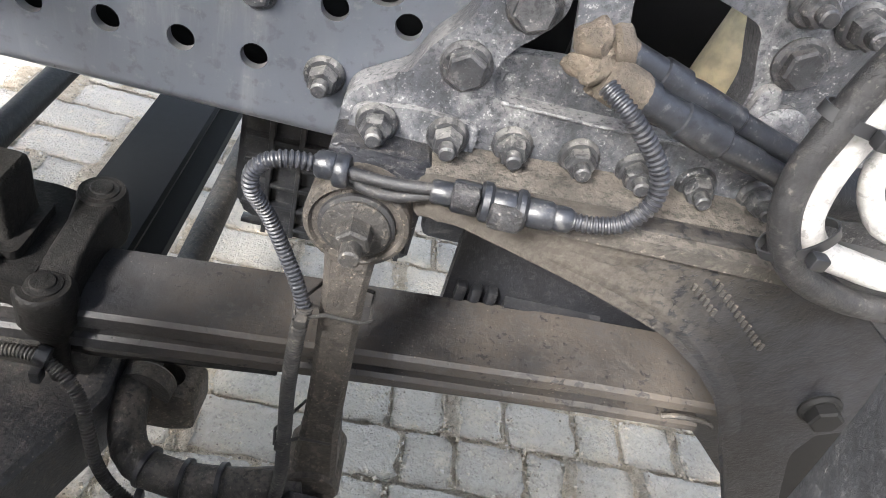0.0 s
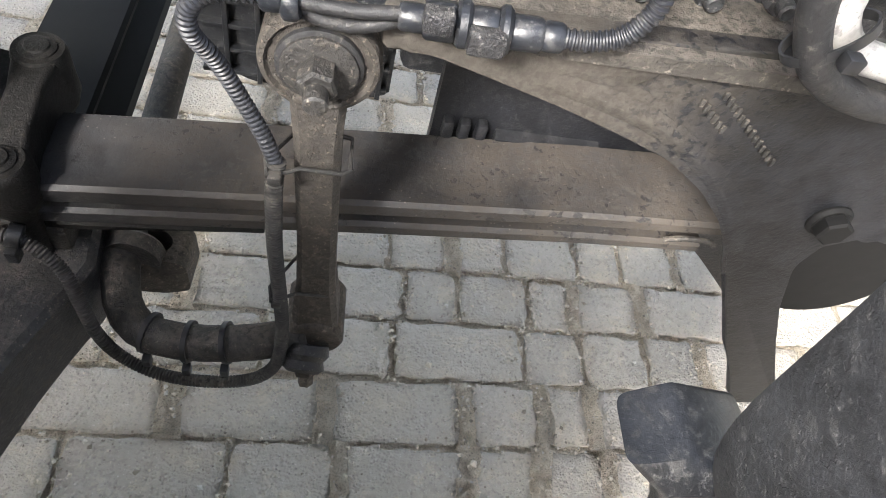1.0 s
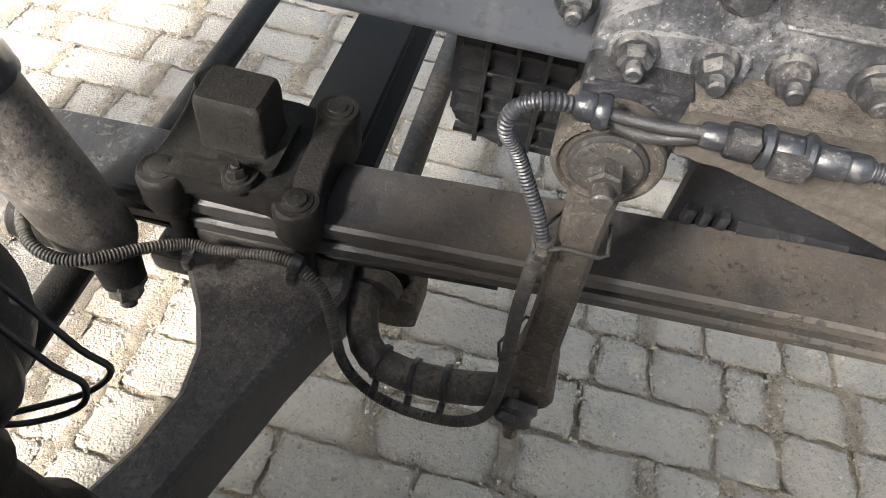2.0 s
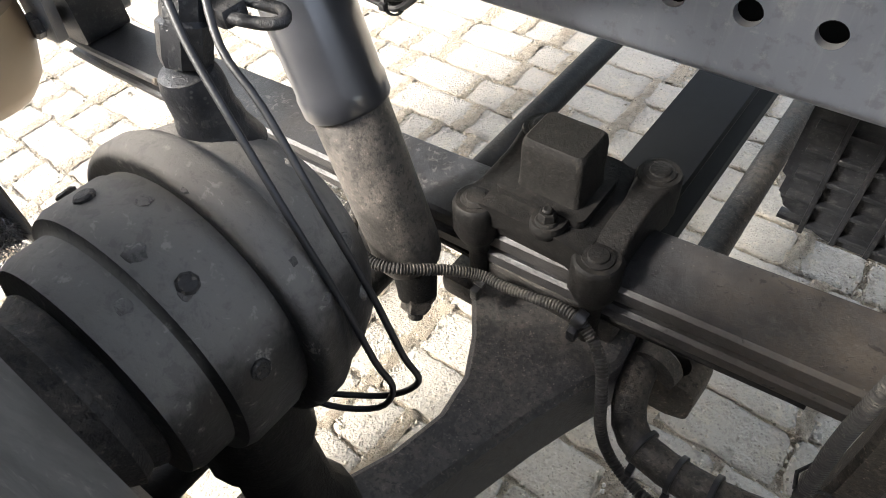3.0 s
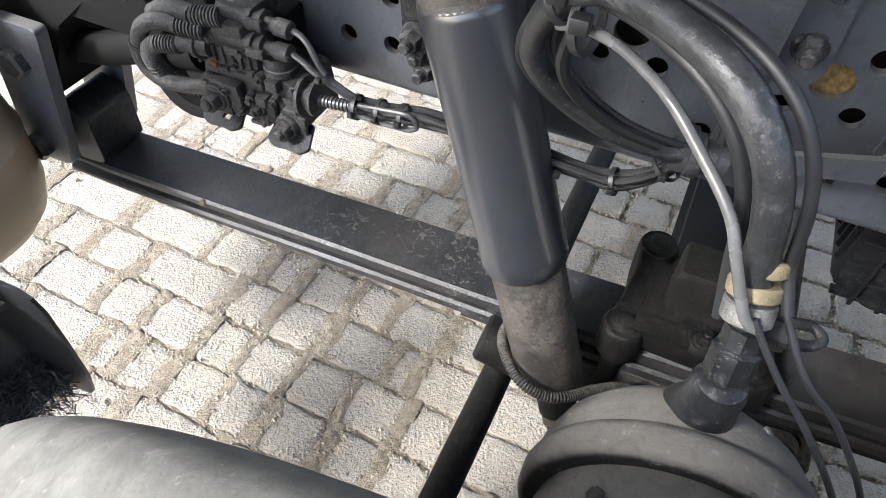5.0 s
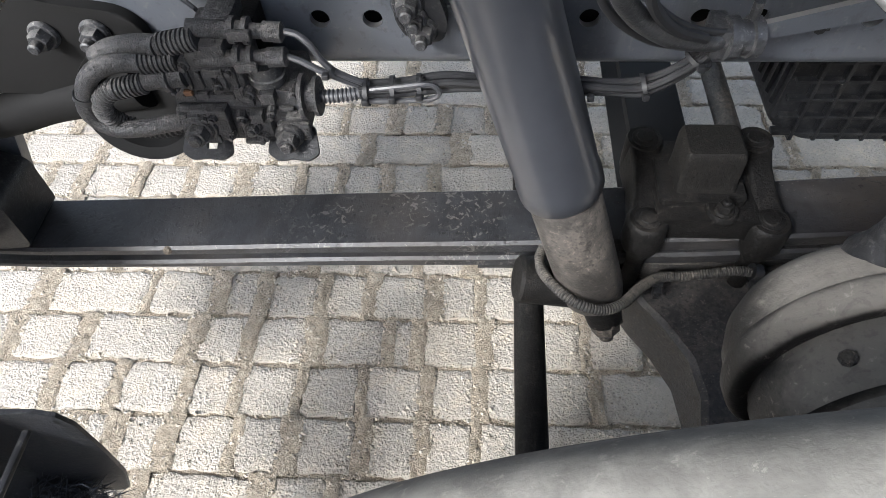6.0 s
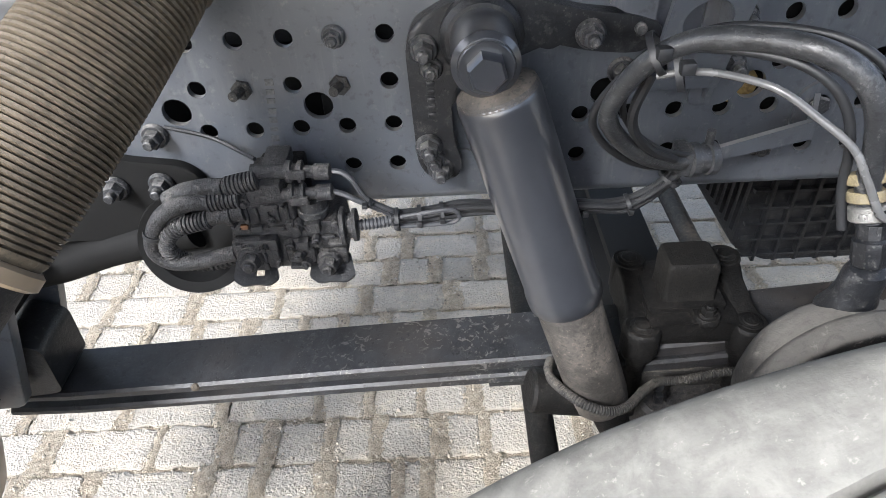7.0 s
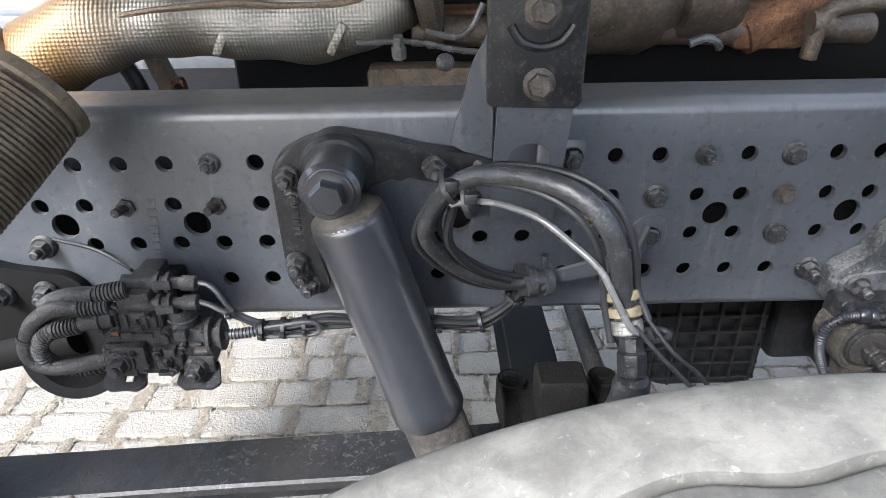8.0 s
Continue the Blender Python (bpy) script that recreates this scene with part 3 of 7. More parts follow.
def build_rail():
    rail = thing("frame_rail", (0, 0.04, RAIL_LOW), "dark grey painted steel truck frame rail with rows of punched holes", "frame rail", kind="structure")
    bm = bmesh.new()
    r, t, deep, outer, inner = 0.016, 0.008, 0.078, [], []
    for cz, sign in ((RAIL_TOP, 1), (RAIL_LOW, -1)):
        arc = [(r - r * math.sin(a), cz - sign * (r - r * math.cos(a))) for a in (math.pi / 2 * k / 5 for k in range(6))]
        arc_in = [(r - (r - t) * math.sin(a), cz - sign * (r - (r - t) * math.cos(a))) for a in (math.pi / 2 * k / 5 for k in range(6))]
        outer.append([(deep, cz)] + arc)
        inner.append([(deep, cz - sign * t)] + arc_in)
    loop = outer[0] + outer[1][::-1] + inner[1] + inner[0][::-1]
    add_loft(bm, [[(x, y, z) for y, z in loop] for x in (RAIL_LEFT, RAIL_RIGHT)])
    channel = part("channel", bm, M_FRAME, rail, sharp=30)
    cutter = bmesh.new()
    holes = {"A": (-14, -13, -12, -10, -2, -1, 1, 3, 4, 5), "B": (-16, -15, -14, -12, -10, -4, -2, 0, 1, 3, 4, 5), "C": (-17, -14, -13, -12, -11, -10, -6, -5, -4, -3, -2, 0, 1, 3, 4, 5), "D": (-11, -10, -8, -6, -4, -3, -2, -1, 0, 1, 2, 4)}
    for row, columns in holes.items():
        for k in columns:
            add_cyl(cutter, (PITCH * k, -0.02, ROW[row]), (PITCH * k, 0.03, ROW[row]), 0.0095, seg=20)
    for x in (-0.728, -0.577, -0.276, -0.125, 0.025, 0.18):
        add_cyl(cutter, (x, -0.02, 0.809), (x, 0.03, 0.809), 0.0155, seg=24)
    cut(channel, cutter)
    slot = bmesh.new()
    add_plate(slot, rounded([(0.272, 0.772), (0.264, 0.822), (0.286, 0.90), (0.44, 0.90), (0.446, 0.772)], 0.012), -0.021, 0.031)
    cut(channel, slot)
    # Black sheet added behind the web; it paints the shade inside the holes.
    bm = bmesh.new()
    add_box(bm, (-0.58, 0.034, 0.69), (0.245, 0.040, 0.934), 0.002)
    part("hole_shade_sheet", bm, M_SHADEBLACK, rail, "black sheet added behind the holes for their shade")
    for row, k, mesh, turn in (("A", -11, NUT_SMALL, 10), ("A", 0, NUT_SMALL, 5), ("A", 2, HEX_FLAT, 12), ("B", -1, HEX_FLAT, 20), ("C", -1, HEX_FLAT, 0), ("C", 2, HEX_FLAT, 25), ("D", 3, NUT, 18), ("B", 2, HEX_RUST, 0), ("A", -3, HEX_FLAT, 15)):
        place("bolt", mesh, rail, spin(PITCH * k, -0.001, ROW[row], turn))
    bm = bmesh.new()
    for k, x in ((0, -0.551), (1, -0.653)):
        add_cyl(bm, (x, 0.01, 0.8315), (x, -0.004, 0.8315), 0.011, seg=6)
        add_cyl(bm, (x, 0.0, 0.8315), (x - 0.004, -0.022, 0.8335), 0.0052, seg=12)
    part("push_clip", bm, M_CAST, rail, "blackened clip ends in the holes")
    bm = bmesh.new()
    add_cyl(bm, (-0.126, 0.026, 0.796), (-0.126, 0.030, 0.796), 0.021, seg=20)
    part("brass_tag", bm, M_BRASS, rail, "brass-coloured tag behind a hole")
    # faded stamped print, not legible
    bm = bmesh.new()
    for k in range(9):
        z = 0.838 - 0.0108 * k
        add_box(bm, (-0.6275 - 0.0012 * k, -0.0008, z - 0.0036 + 0.0008 * (k % 3)), (-0.6190 - 0.0012 * k, 0.0005, z + 0.0036 - 0.0006 * (k % 2)))
    part("faded_print", bm, M_LABEL, rail, "faded print that cannot be read")
    return rail


build_rail()


def build_far_rail():
    """The rail on the truck's other side."""
    bm = bmesh.new()
    add_box(bm, (RAIL_LEFT, 0.72, RAIL_LOW), (RAIL_RIGHT, 0.80, RAIL_TOP), 0.012)
    ob = part("frame_rail", bm, M_FRAME)
    tagged(ob, "dark grey painted steel frame rail behind the engine", "frame rail", kind="structure")


build_far_rail()


# ---- leaf spring ----
SPRING = [(-1.14, 0.402), (-1.0, 0.400), (-0.8, 0.411), (-0.6, 0.424), (-0.35, 0.437), (-0.12, 0.452), (0.05, 0.469), (0.25, 0.487), (0.45, 0.503), (0.66, 0.512)]
SPRING_Y0, SPRING_Y1 = -0.036, 0.056


def spring_z(x):
    return float(np.interp(x, [p[0] for p in SPRING], [p[1] for p in SPRING]))


def add_leaf(bm, x0, x1, drop, thick, y0, y1, taper=0.35):
    xs = np.linspace(x0, x1, 44)
    sections = []
    for x in xs:
        u = abs((x - (-0.12)) / (x1 - x0)) * 2
        t = thick * (1 - taper * min(1, u))
        z = spring_z(x) - drop
        b = 0.004
        sections.append([(x, y0 + b, z), (x, y1 - b, z), (x, y1, z - b), (x, y1, z - t + b), (x, y1 - b, z - t), (x, y0 + b, z - t), (x, y0, z - t + b), (x, y0, z - b)])
    add_loft(bm, sections)


def build_spring():
    spring = thing("leaf_spring", (-0.12, 0.01, 0.40), "black parabolic leaf spring with two long leaves, dust and scratches", "leaf spring")
    bm = bmesh.new()
    add_leaf(bm, -1.13, 0.70, 0.0, 0.024, SPRING_Y0, SPRING_Y1)
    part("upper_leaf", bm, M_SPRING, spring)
    bm = bmesh.new()
    add_leaf(bm, -1.10, 0.575, 0.034, 0.022, SPRING_Y0 + 0.002, SPRING_Y1 - 0.002)
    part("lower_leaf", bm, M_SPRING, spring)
    bm = bmesh.new()
    add_leaf(bm, -0.40, 0.150, 0.0585, 0.018, SPRING_Y0 + 0.006, SPRING_Y1 - 0.006, taper=0.6)
    part("short_leaf", bm, M_CLAMP, spring)
    bm = bmesh.new()
    add_tube(bm, [(0.53, -0.037, 0.480), (0.548, -0.039, 0.488), (0.575, -0.039, 0.486), (0.585, -0.037, 0.478)], 0.003, seg=6)
    part("wear_clip", bm, M_CAST, spring)
    bm = bmesh.new()
    add_lathe(bm, (-0.815, -0.036, 0.406), (0.2, -0.6, 0.6), [(-0.003, 0.006), (0.001, 0.006), (0.004, 0.003)], 9)
    part("mud_clod", bm, M_MUD, spring, "small clod of dry mud")
    return spring


build_spring()


# ---- front axle ----
def build_axle():
    axle = thing("front_axle", (-0.11, 0.0, 0.26), "dusty forged front axle beam with flared spring seat", "axle")
    bm = bmesh.new()
    stations = [(0.10, -0.165, -0.060, 0.350, 0.262), (0.066, -0.196, -0.020, 0.360, 0.262), (-0.045, -0.199, -0.010, 0.360, 0.262), (-0.070, -0.186, -0.018, 0.360, 0.262), (-0.105, -0.160, -0.034, 0.360, 0.26), (-0.15, -0.137, -0.052, 0.361, 0.258), (-0.20, -0.131, -0.068, 0.362, 0.257), (-0.26, -0.143, -0.086, 0.366, 0.26), (-0.34, -0.172, -0.105, 0.378, 0.27), (-0.42, -0.18, -0.10, 0.40, 0.30)]
    b = 0.007
    add_loft(bm, [[(x0 + b, y, zt), (x1 - b, y, zt), (x1, y, zt - b), (x1, y, zb + b), (x1 - b, y, zb), (x0 + b, y, zb), (x0, y, zb + b), (x0, y, zt - b)] for y, x0, x1, zt, zb in stations])
    part("spring_seat", bm, M_AXLE, axle)
    # The inner beam's shade is put into its colour; only the seat shows dust.
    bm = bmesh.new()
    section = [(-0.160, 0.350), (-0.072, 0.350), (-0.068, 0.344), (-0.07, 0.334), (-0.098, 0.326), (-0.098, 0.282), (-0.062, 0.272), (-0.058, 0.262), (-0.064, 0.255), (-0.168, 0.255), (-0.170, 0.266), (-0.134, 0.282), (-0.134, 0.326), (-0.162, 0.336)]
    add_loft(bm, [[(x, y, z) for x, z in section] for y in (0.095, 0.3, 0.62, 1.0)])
    part("beam", bm, M_SHADEBLACK, axle)
    bm = bmesh.new()
    add_box(bm, (-0.196, -0.034, 0.358), (-0.03, 0.054, 0.394), 0.006)
    part("spacer_block", bm, M_CAST, axle)
    return axle


build_axle()


def add_capsule(bm, a, b, r, z0, z1, seg=12):
    """An upright slab with round ends, from a to b in plan."""
    a, b = V(*a), V(*b)
    d = (b - a).normalized()
    s = V(-d.y, d.x)
    loop = [a - d * r * math.sin(t) + s * r * math.cos(t) for t in (math.pi * k / seg for k in range(seg + 1))] + [b + d * r * math.sin(t) - s * r * math.cos(t) for t in (math.pi * k / seg for k in range(seg + 1))]
    mid = (a + b) / 2
    add_loft(bm, [[(mid.x + (q.x - mid.x) * k, mid.y + (q.y - mid.y) * k, z) for q in loop] for z, k in ((z0, 0.93), (z0 + 0.004, 1.0), (z1 - 0.005, 1.0), (z1, 0.93))])


def build_spring_clamp():
    """The cast bridge that holds the spring down, with its studs and rubber buffer."""
    clamp = thing("spring_clamp", (-0.13, 0.01, 0.45), "dusty cast spring clamp with stud bosses and square rubber bump stop", "spring clamp")
    for xf, xb in ((-0.058, -0.056), (-0.199, -0.192)):
        bm = bmesh.new()
        secs = []
        for y, half, top, low in ((-0.058, 0.012, 0.470, 0.450), (-0.050, 0.021, 0.482, 0.442), (-0.030, 0.024, 0.487, 0.440), (0.0, 0.018, 0.492, 0.444), (0.040, 0.017, 0.500, 0.446), (0.075, 0.023, 0.507, 0.446), (0.096, 0.020, 0.505, 0.448), (0.104, 0.010, 0.494, 0.452)):
            x = xf + (xb - xf) * (y + 0.034) / 0.116
            secs.append([(px, y, pz) for px, pz in rounded([(x - half, low), (x - half * 0.86, top), (x + half * 0.86, top), (x + half, low)], 0.006, 3)])
        add_loft(bm, secs)
        beam = part("side_beam", bm, M_CLAMP, clamp, sharp=50)
        for x, y in ((xf, -0.034), (xb, 0.082)):
            front = y < 0
            top = 0.489 if front else 0.507
            bm = bmesh.new()
            if front:
                add_lathe(bm, (x, y, 0.412), (0, 0, 1), [(0, 0.0125), (0.010, 0.0135), (0.024, 0.0215), (0.036, 0.0255), (0.070, 0.0255), (0.075, 0.0235), (0.077, 0.0215)], 28)
            else:
                add_lathe(bm, (x, y, 0.450), (0, 0, 1), [(0, 0.020), (0.008, 0.0235), (0.052, 0.0235), (0.057, 0.0215)], 26)
            part("stud_boss", bm, M_CLAMP, beam)
            bm = bmesh.new()
            add_lathe(bm, (x, y, top - 0.001), (0, 0, 1), [(0, 0.0165), (0.0022, 0.0158), (0.0030, 0.0125), (0.0034, 0.0110), (0.0050, 0.0100), (0.0056, 0.0060)], 22)
            part("stud_end", bm, M_CLAMP, beam, "worn round stud end")
            bm = bmesh.new()
            add_cyl(bm, (x, y, 0.43), (x, y, 0.345), 0.0115)
            part("stud", bm, M_CLAMP, beam)
    bm = bmesh.new()
    bridge = [(-0.19, 0.462), (-0.19, 0.494), (-0.165, 0.496), (-0.10, 0.496), (-0.07, 0.490), (-0.07, 0.452), (-0.10, 0.470), (-0.13, 0.476), (-0.16, 0.472)]
    add_loft(bm, [[(x, y, z) for x, z in bridge] for y in (-0.042, -0.036, 0.082, 0.088)])
    part("bridge", bm, M_CLAMP, clamp)
    bm = bmesh.new()
    add_box(bm, (-0.188, -0.036, 0.452), (-0.07, 0.07, 0.478), 0.004)
    part("spring_pad", bm, M_CLAMP, clamp)
    bm = bmesh.new()
    foot = rounded([(-0.186, -0.020), (-0.186, 0.058), (-0.086, 0.058), (-0.086, -0.020)], 0.01)
    add_loft(bm, [[(x, y, 0.488) for x, y in foot], [(x, y, 0.504) for x, y in foot]])
    add_capsule(bm, (-0.116, -0.030), (-0.116, 0.0), 0.018, 0.488, 0.503)
    part("buffer_foot", bm, M_CLAMP, clamp)
    bm = bmesh.new()
    rings = []
    for z, k in ((0.500, 1.0), (0.508, 0.97), (0.522, 0.95), (0.535, 0.955), (0.551, 0.95), (0.559, 0.91), (0.562, 0.83)):
        rings.append([(-0.136 + (x + 0.136) * k, 0.018 + (y - 0.018) * k + (z - 0.5) * 0.06, z) for x, y in rounded([(-0.169, -0.008), (-0.169, 0.049), (-0.096, 0.049), (-0.096, -0.008)], 0.008)])
    add_loft(bm, rings)
    part("bump_stop", bm, M_BUMP, clamp, "worn square black rubber block")
    place("nut", NUT_DULL, clamp, Matrix.Translation((-0.116, -0.032, 0.501)) @ Matrix.Rotation(radians(-90), 4, "X"))
    return clamp


build_spring_clamp()


def build_tie_rod():
    bm = bmesh.new()
    add_cyl(bm, (-0.330, -0.44, 0.315), (-0.326, 1.0, 0.335), 0.0205, seg=28, bevel=0.004)
    tagged(part("tie_rod", bm, M_CLAMP), "round dark steel tie rod running under the leaf spring", "tie rod")


build_tie_rod()


# ---- shock absorber ----
def build_shock():
    top, bottom = V(-0.406, -0.064, 0.884), V(-0.239, -0.088, 0.352)
    axis = (bottom - top).normalized()
    shock = thing("shock_absorber", bottom, "dark grey tube shock absorber with a dusty lower sleeve", "shock absorber")
    bm = bmesh.new()
    add_lathe(bm, top + axis * 0.035, axis, [(0, 0.036), (0.004, 0.040), (0.012, 0.0415), (0.248, 0.0425), (0.252, 0.044), (0.270, 0.044), (0.274, 0.042), (0.274, 0.037)], 44)
    part("dust_tube", bm, M_SHOCK, shock)
    bm = bmesh.new()
    add_lathe(bm, top + axis * 0.025, axis, [(0, 0.012), (0.004, 0.030), (0.010, 0.039), (0.016, 0.0405), (0.0165, 0.03)], 40)
    part("top_cap", bm, M_SHOCKLOW, shock, "dusty rim of the top cap")
    bm = bmesh.new()
    add_lathe(bm, top + axis * 0.295, axis, [(0, 0.037), (0.002, 0.0385), (0.186, 0.0385), (0.202, 0.037), (0.212, 0.032), (0.214, 0.02)], 44)
    part("lower_tube", bm, M_SHOCKLOW, shock, "dusty brown lower tube")
    bm = bmesh.new()
    add_cyl(bm, top + V(0, -0.032, 0), top + V(0, 0.062, 0), 0.031, seg=36, bevel=0.005)
    part("upper_eye", bm, M_SHOCK, shock)
    bm = bmesh.new()
    add_cyl(bm, top + V(0, -0.036, 0), top + V(0, -0.030, 0), 0.025, seg=32, bevel=0.001)
    add_lathe(bm, top + V(0, -0.034, 0), (0, -1, 0), [(0, 0.0180), (0.013, 0.0180), (0.016, 0.0155)], 6)
    part("eye_bolt", bm, M_SHOCK, shock)
    bm = bmesh.new()
    add_cyl(bm, bottom + V(-0.112, 0.010, 0.070), bottom + V(-0.02, 0.014, 0.05), 0.030, seg=28, bevel=0.004)
    part("lower_eye", bm, M_CLAMP, shock)
    bm = bmesh.new()
    add_cyl(bm, (-0.250, -0.088, 0.405), (-0.236, -0.104, 0.366), 0.026, 0.022, seg=24, bevel=0.003)
    part("foot_boss", bm, M_CLAMP, shock)
    bm = bmesh.new()
    add_lathe(bm, (-0.237, -0.103, 0.370), V(0.10, -0.45, -0.75), [(0, 0.0225), (0.004, 0.0225), (0.005, 0.018), (0.017, 0.018), (0.020, 0.0145)], 6)
    add_lathe(bm, (-0.234, -0.112, 0.354), V(0.10, -0.45, -0.75), [(0, 0.009), (0.010, 0.009), (0.012, 0.007)], 14)
    part("lower_bolt", bm, M_CAST, shock)
    bm = bmesh.new()
    add_box(bm, (-0.245, -0.055, 0.318), (-0.175, 0.0, 0.352), 0.008)
    part("mount_lug", bm, M_CAST, shock)
    return shock


build_shock()


def build_shock_bracket():
    br = thing("shock_bracket", (-0.40, 0.0, 0.73), "black cast shock bracket bolted to the frame rail", "bracket")
    bm = bmesh.new()
    outline = [(-0.476, 0.745), (-0.478, 0.80), (-0.480, 0.875), (-0.470, 0.898), (-0.440, 0.914), (-0.400, 0.922), (-0.355, 0.914), (-0.310, 0.902), (-0.262, 0.895), (-0.232, 0.885), (-0.232, 0.862), (-0.262, 0.858), (-0.30, 0.862), (-0.34, 0.872), (-0.37, 0.86), (-0.42, 0.845), (-0.438, 0.82), (-0.436, 0.77), (-0.428, 0.745), (-0.432, 0.722), (-0.462, 0.722)]
    add_plate(bm, rounded(outline, 0.010, 3), -0.020, -0.001, 0.004)
    part("casting", bm, M_PLASTIC, br)
    bm = bmesh.new()
    add_cyl(bm, (-0.406, 0.0, 0.884), (-0.406, -0.036, 0.884), 0.040, seg=32, bevel=0.005)
    part("pin_boss", bm, M_PLASTIC, br)
    bm = bmesh.new()
    for k in range(6):
        add_box(bm, (-0.4615, -0.0215, 0.842 - 0.0085 * k), (-0.4535, -0.0195, 0.8475 - 0.0085 * k), 0.0006)
    part("cast_mark", bm, M_PLASTIC, br, "raised cast mark that cannot be read")
    for x, z in ((-0.462, 0.873), (-0.463, 0.766), (-0.452, 0.736), (-0.302, 0.880)):
        place("nut", NUT, br, spin(x, -0.021 if z > 0.74 else -0.018, z, 15))
    place("nut", NUT_SMALL, br, spin(-0.456, -0.021, 0.853, 15))
    place("nut", NUT_SMALL, br, spin(-0.458, -0.021, 0.750, 15))
    # plate behind the bracket's foot
    bm = bmesh.new()
    add_plate(bm, rounded([(-0.475, 0.715), (-0.455, 0.75), (-0.42, 0.75), (-0.40, 0.718), (-0.335, 0.70), (-0.335, 0.69), (-0.40, 0.69)], 0.004), -0.005, -0.001)
    part("backing_plate", bm, M_FRAME, br)
    return br


build_shock_bracket()


# ---- brake chamber ----
def build_chamber():
    c = V(-0.146, -0.337, 0.702)
    ch = thing("brake_chamber", (-0.142, -0.30, 0.60), "dusty grey round brake chamber with clamp ring and air fitting", "brake chamber")
    ax = V(-0.06, 1.0, -0.10).normalized()
    bm = bmesh.new()
    add_lathe(bm, c, ax, [(0.001, 0.075), (0.000, 0.0805), (0.002, 0.0845), (0.006, 0.0865), (0.016, 0.0865), (0.022, 0.084), (0.025, 0.077)], 56)
    part("clamp_ring", bm, M_CHAMBER, ch, sharp=48)
    bm = bmesh.new()
    add_lathe(bm, c, ax, [(0.018, 0.0825), (0.036, 0.080), (0.052, 0.073), (0.064, 0.062), (0.072, 0.046), (0.076, 0.026), (0.077, 0.001)], 56)
    part("dome", bm, M_CHAMBER, ch, sharp=48)
    bm = bmesh.new()
    add_lathe(bm, c, ax, [(0.006, 0.073), (-0.003, 0.0735), (-0.0055, 0.0752), (-0.032, 0.0748), (-0.0375, 0.0725), (-0.0385, 0.0675), (-0.040, 0.0655), (-0.056, 0.0650), (-0.062, 0.0625), (-0.064, 0.050), (-0.060, 0.001)], 56)
    part("housing", bm, M_CHAMBER, ch, sharp=48)
    bm = bmesh.new()
    add_lathe(bm, c, ax, [(-0.060, 0.049), (-0.066, 0.052), (-0.072, 0.049), (-0.078, 0.052), (-0.084, 0.048), (-0.112, 0.044), (-0.113, 0.001)], 40)
    part("boot", bm, M_CAST, ch, "dusty black rubber boot")
    for a in (104, 128, 52, 14):
        p = c - ax * 0.016 + V(math.cos(radians(a)) * 0.0745, 0, math.sin(radians(a)) * 0.0745)
        bm = bmesh.new()
        add_lathe(bm, p, V(math.cos(radians(a)), 0, math.sin(radians(a))), [(-0.003, 0.0052), (0.002, 0.0052), (0.003, 0.004)], 8)
        part("housing_bolt", bm, M_CAST, ch)
    bm = bmesh.new()
    add_box(bm, (-0.205, -0.452, 0.655), (-0.10, -0.432, 0.74), 0.01)
    part("caliper_flange", bm, M_CAST, ch)
    bm = bmesh.new()
    add_lathe(bm, (-0.10, -0.372, 0.30), (-0.1, 0.06, 1), [(0, 0.05), (0.06, 0.048), (0.08, 0.036), (0.13, 0.034), (0.14, 0.042), (0.19, 0.040), (0.21, 0.030), (0.27, 0.028), (0.29, 0.036), (0.33, 0.034), (0.37, 0.028)], 16)
    part("knuckle", bm, M_CLAMP, ch, "black steering knuckle under the chamber")
    # dried lumps of dirt that cling to the chamber
    rnd = random.Random(31)
    for d, r, a in ((0.002, 0.083, 74), (0.012, 0.086, 38), (0.016, 0.086, 22), (0.044, 0.077, 30), (0.050, 0.074, 64), (-0.030, 0.0745, 70), (-0.028, 0.0745, 50), (-0.010, 0.075, 84), (0.040, 0.078, 8), (-0.046, 0.065, 60)):
        n = V(math.cos(radians(a)), 0, math.sin(radians(a)))
        n = (n - ax * n.dot(ax)).normalized()
        bm = bmesh.new()
        made = bmesh.ops.create_icosphere(bm, subdivisions=2, radius=1.0)["verts"]
        size = rnd.uniform(0.0025, 0.0055)
        for vert in made:
            q = vert.co * size * rnd.uniform(0.75, 1.15)
            vert.co = c + ax * d + n * (r - 0.0005) + q - n * (q.dot(n) * 0.55)
        part("dirt_lump", bm, M_MUDGREY, ch)
    # neck, elbow and plug of the air line
    neck = V(-0.154, -0.288, 0.764)
    bm = bmesh.new()
    add_lathe(bm, neck, (0.0, -0.05, 1), [(0, 0.022), (0.012, 0.017), (0.020, 0.0158), (0.022, 0.0148), (0.038, 0.0144), (0.044, 0.0125), (0.046, 0.008)], 26)
    part("air_port", bm, M_PLASTIC, ch, "black air port")
    bm = bmesh.new()
    add_lathe(bm, neck + V(0, -0.001, 0.046), (-0.04, 0.42, 1), [(0, 0.0105), (0.004, 0.0118), (0.018, 0.0118), (0.020, 0.0098), (0.030, 0.0098)], 8)
    part("union_nut", bm, M_PLASTIC, ch)
    return ch


build_chamber()


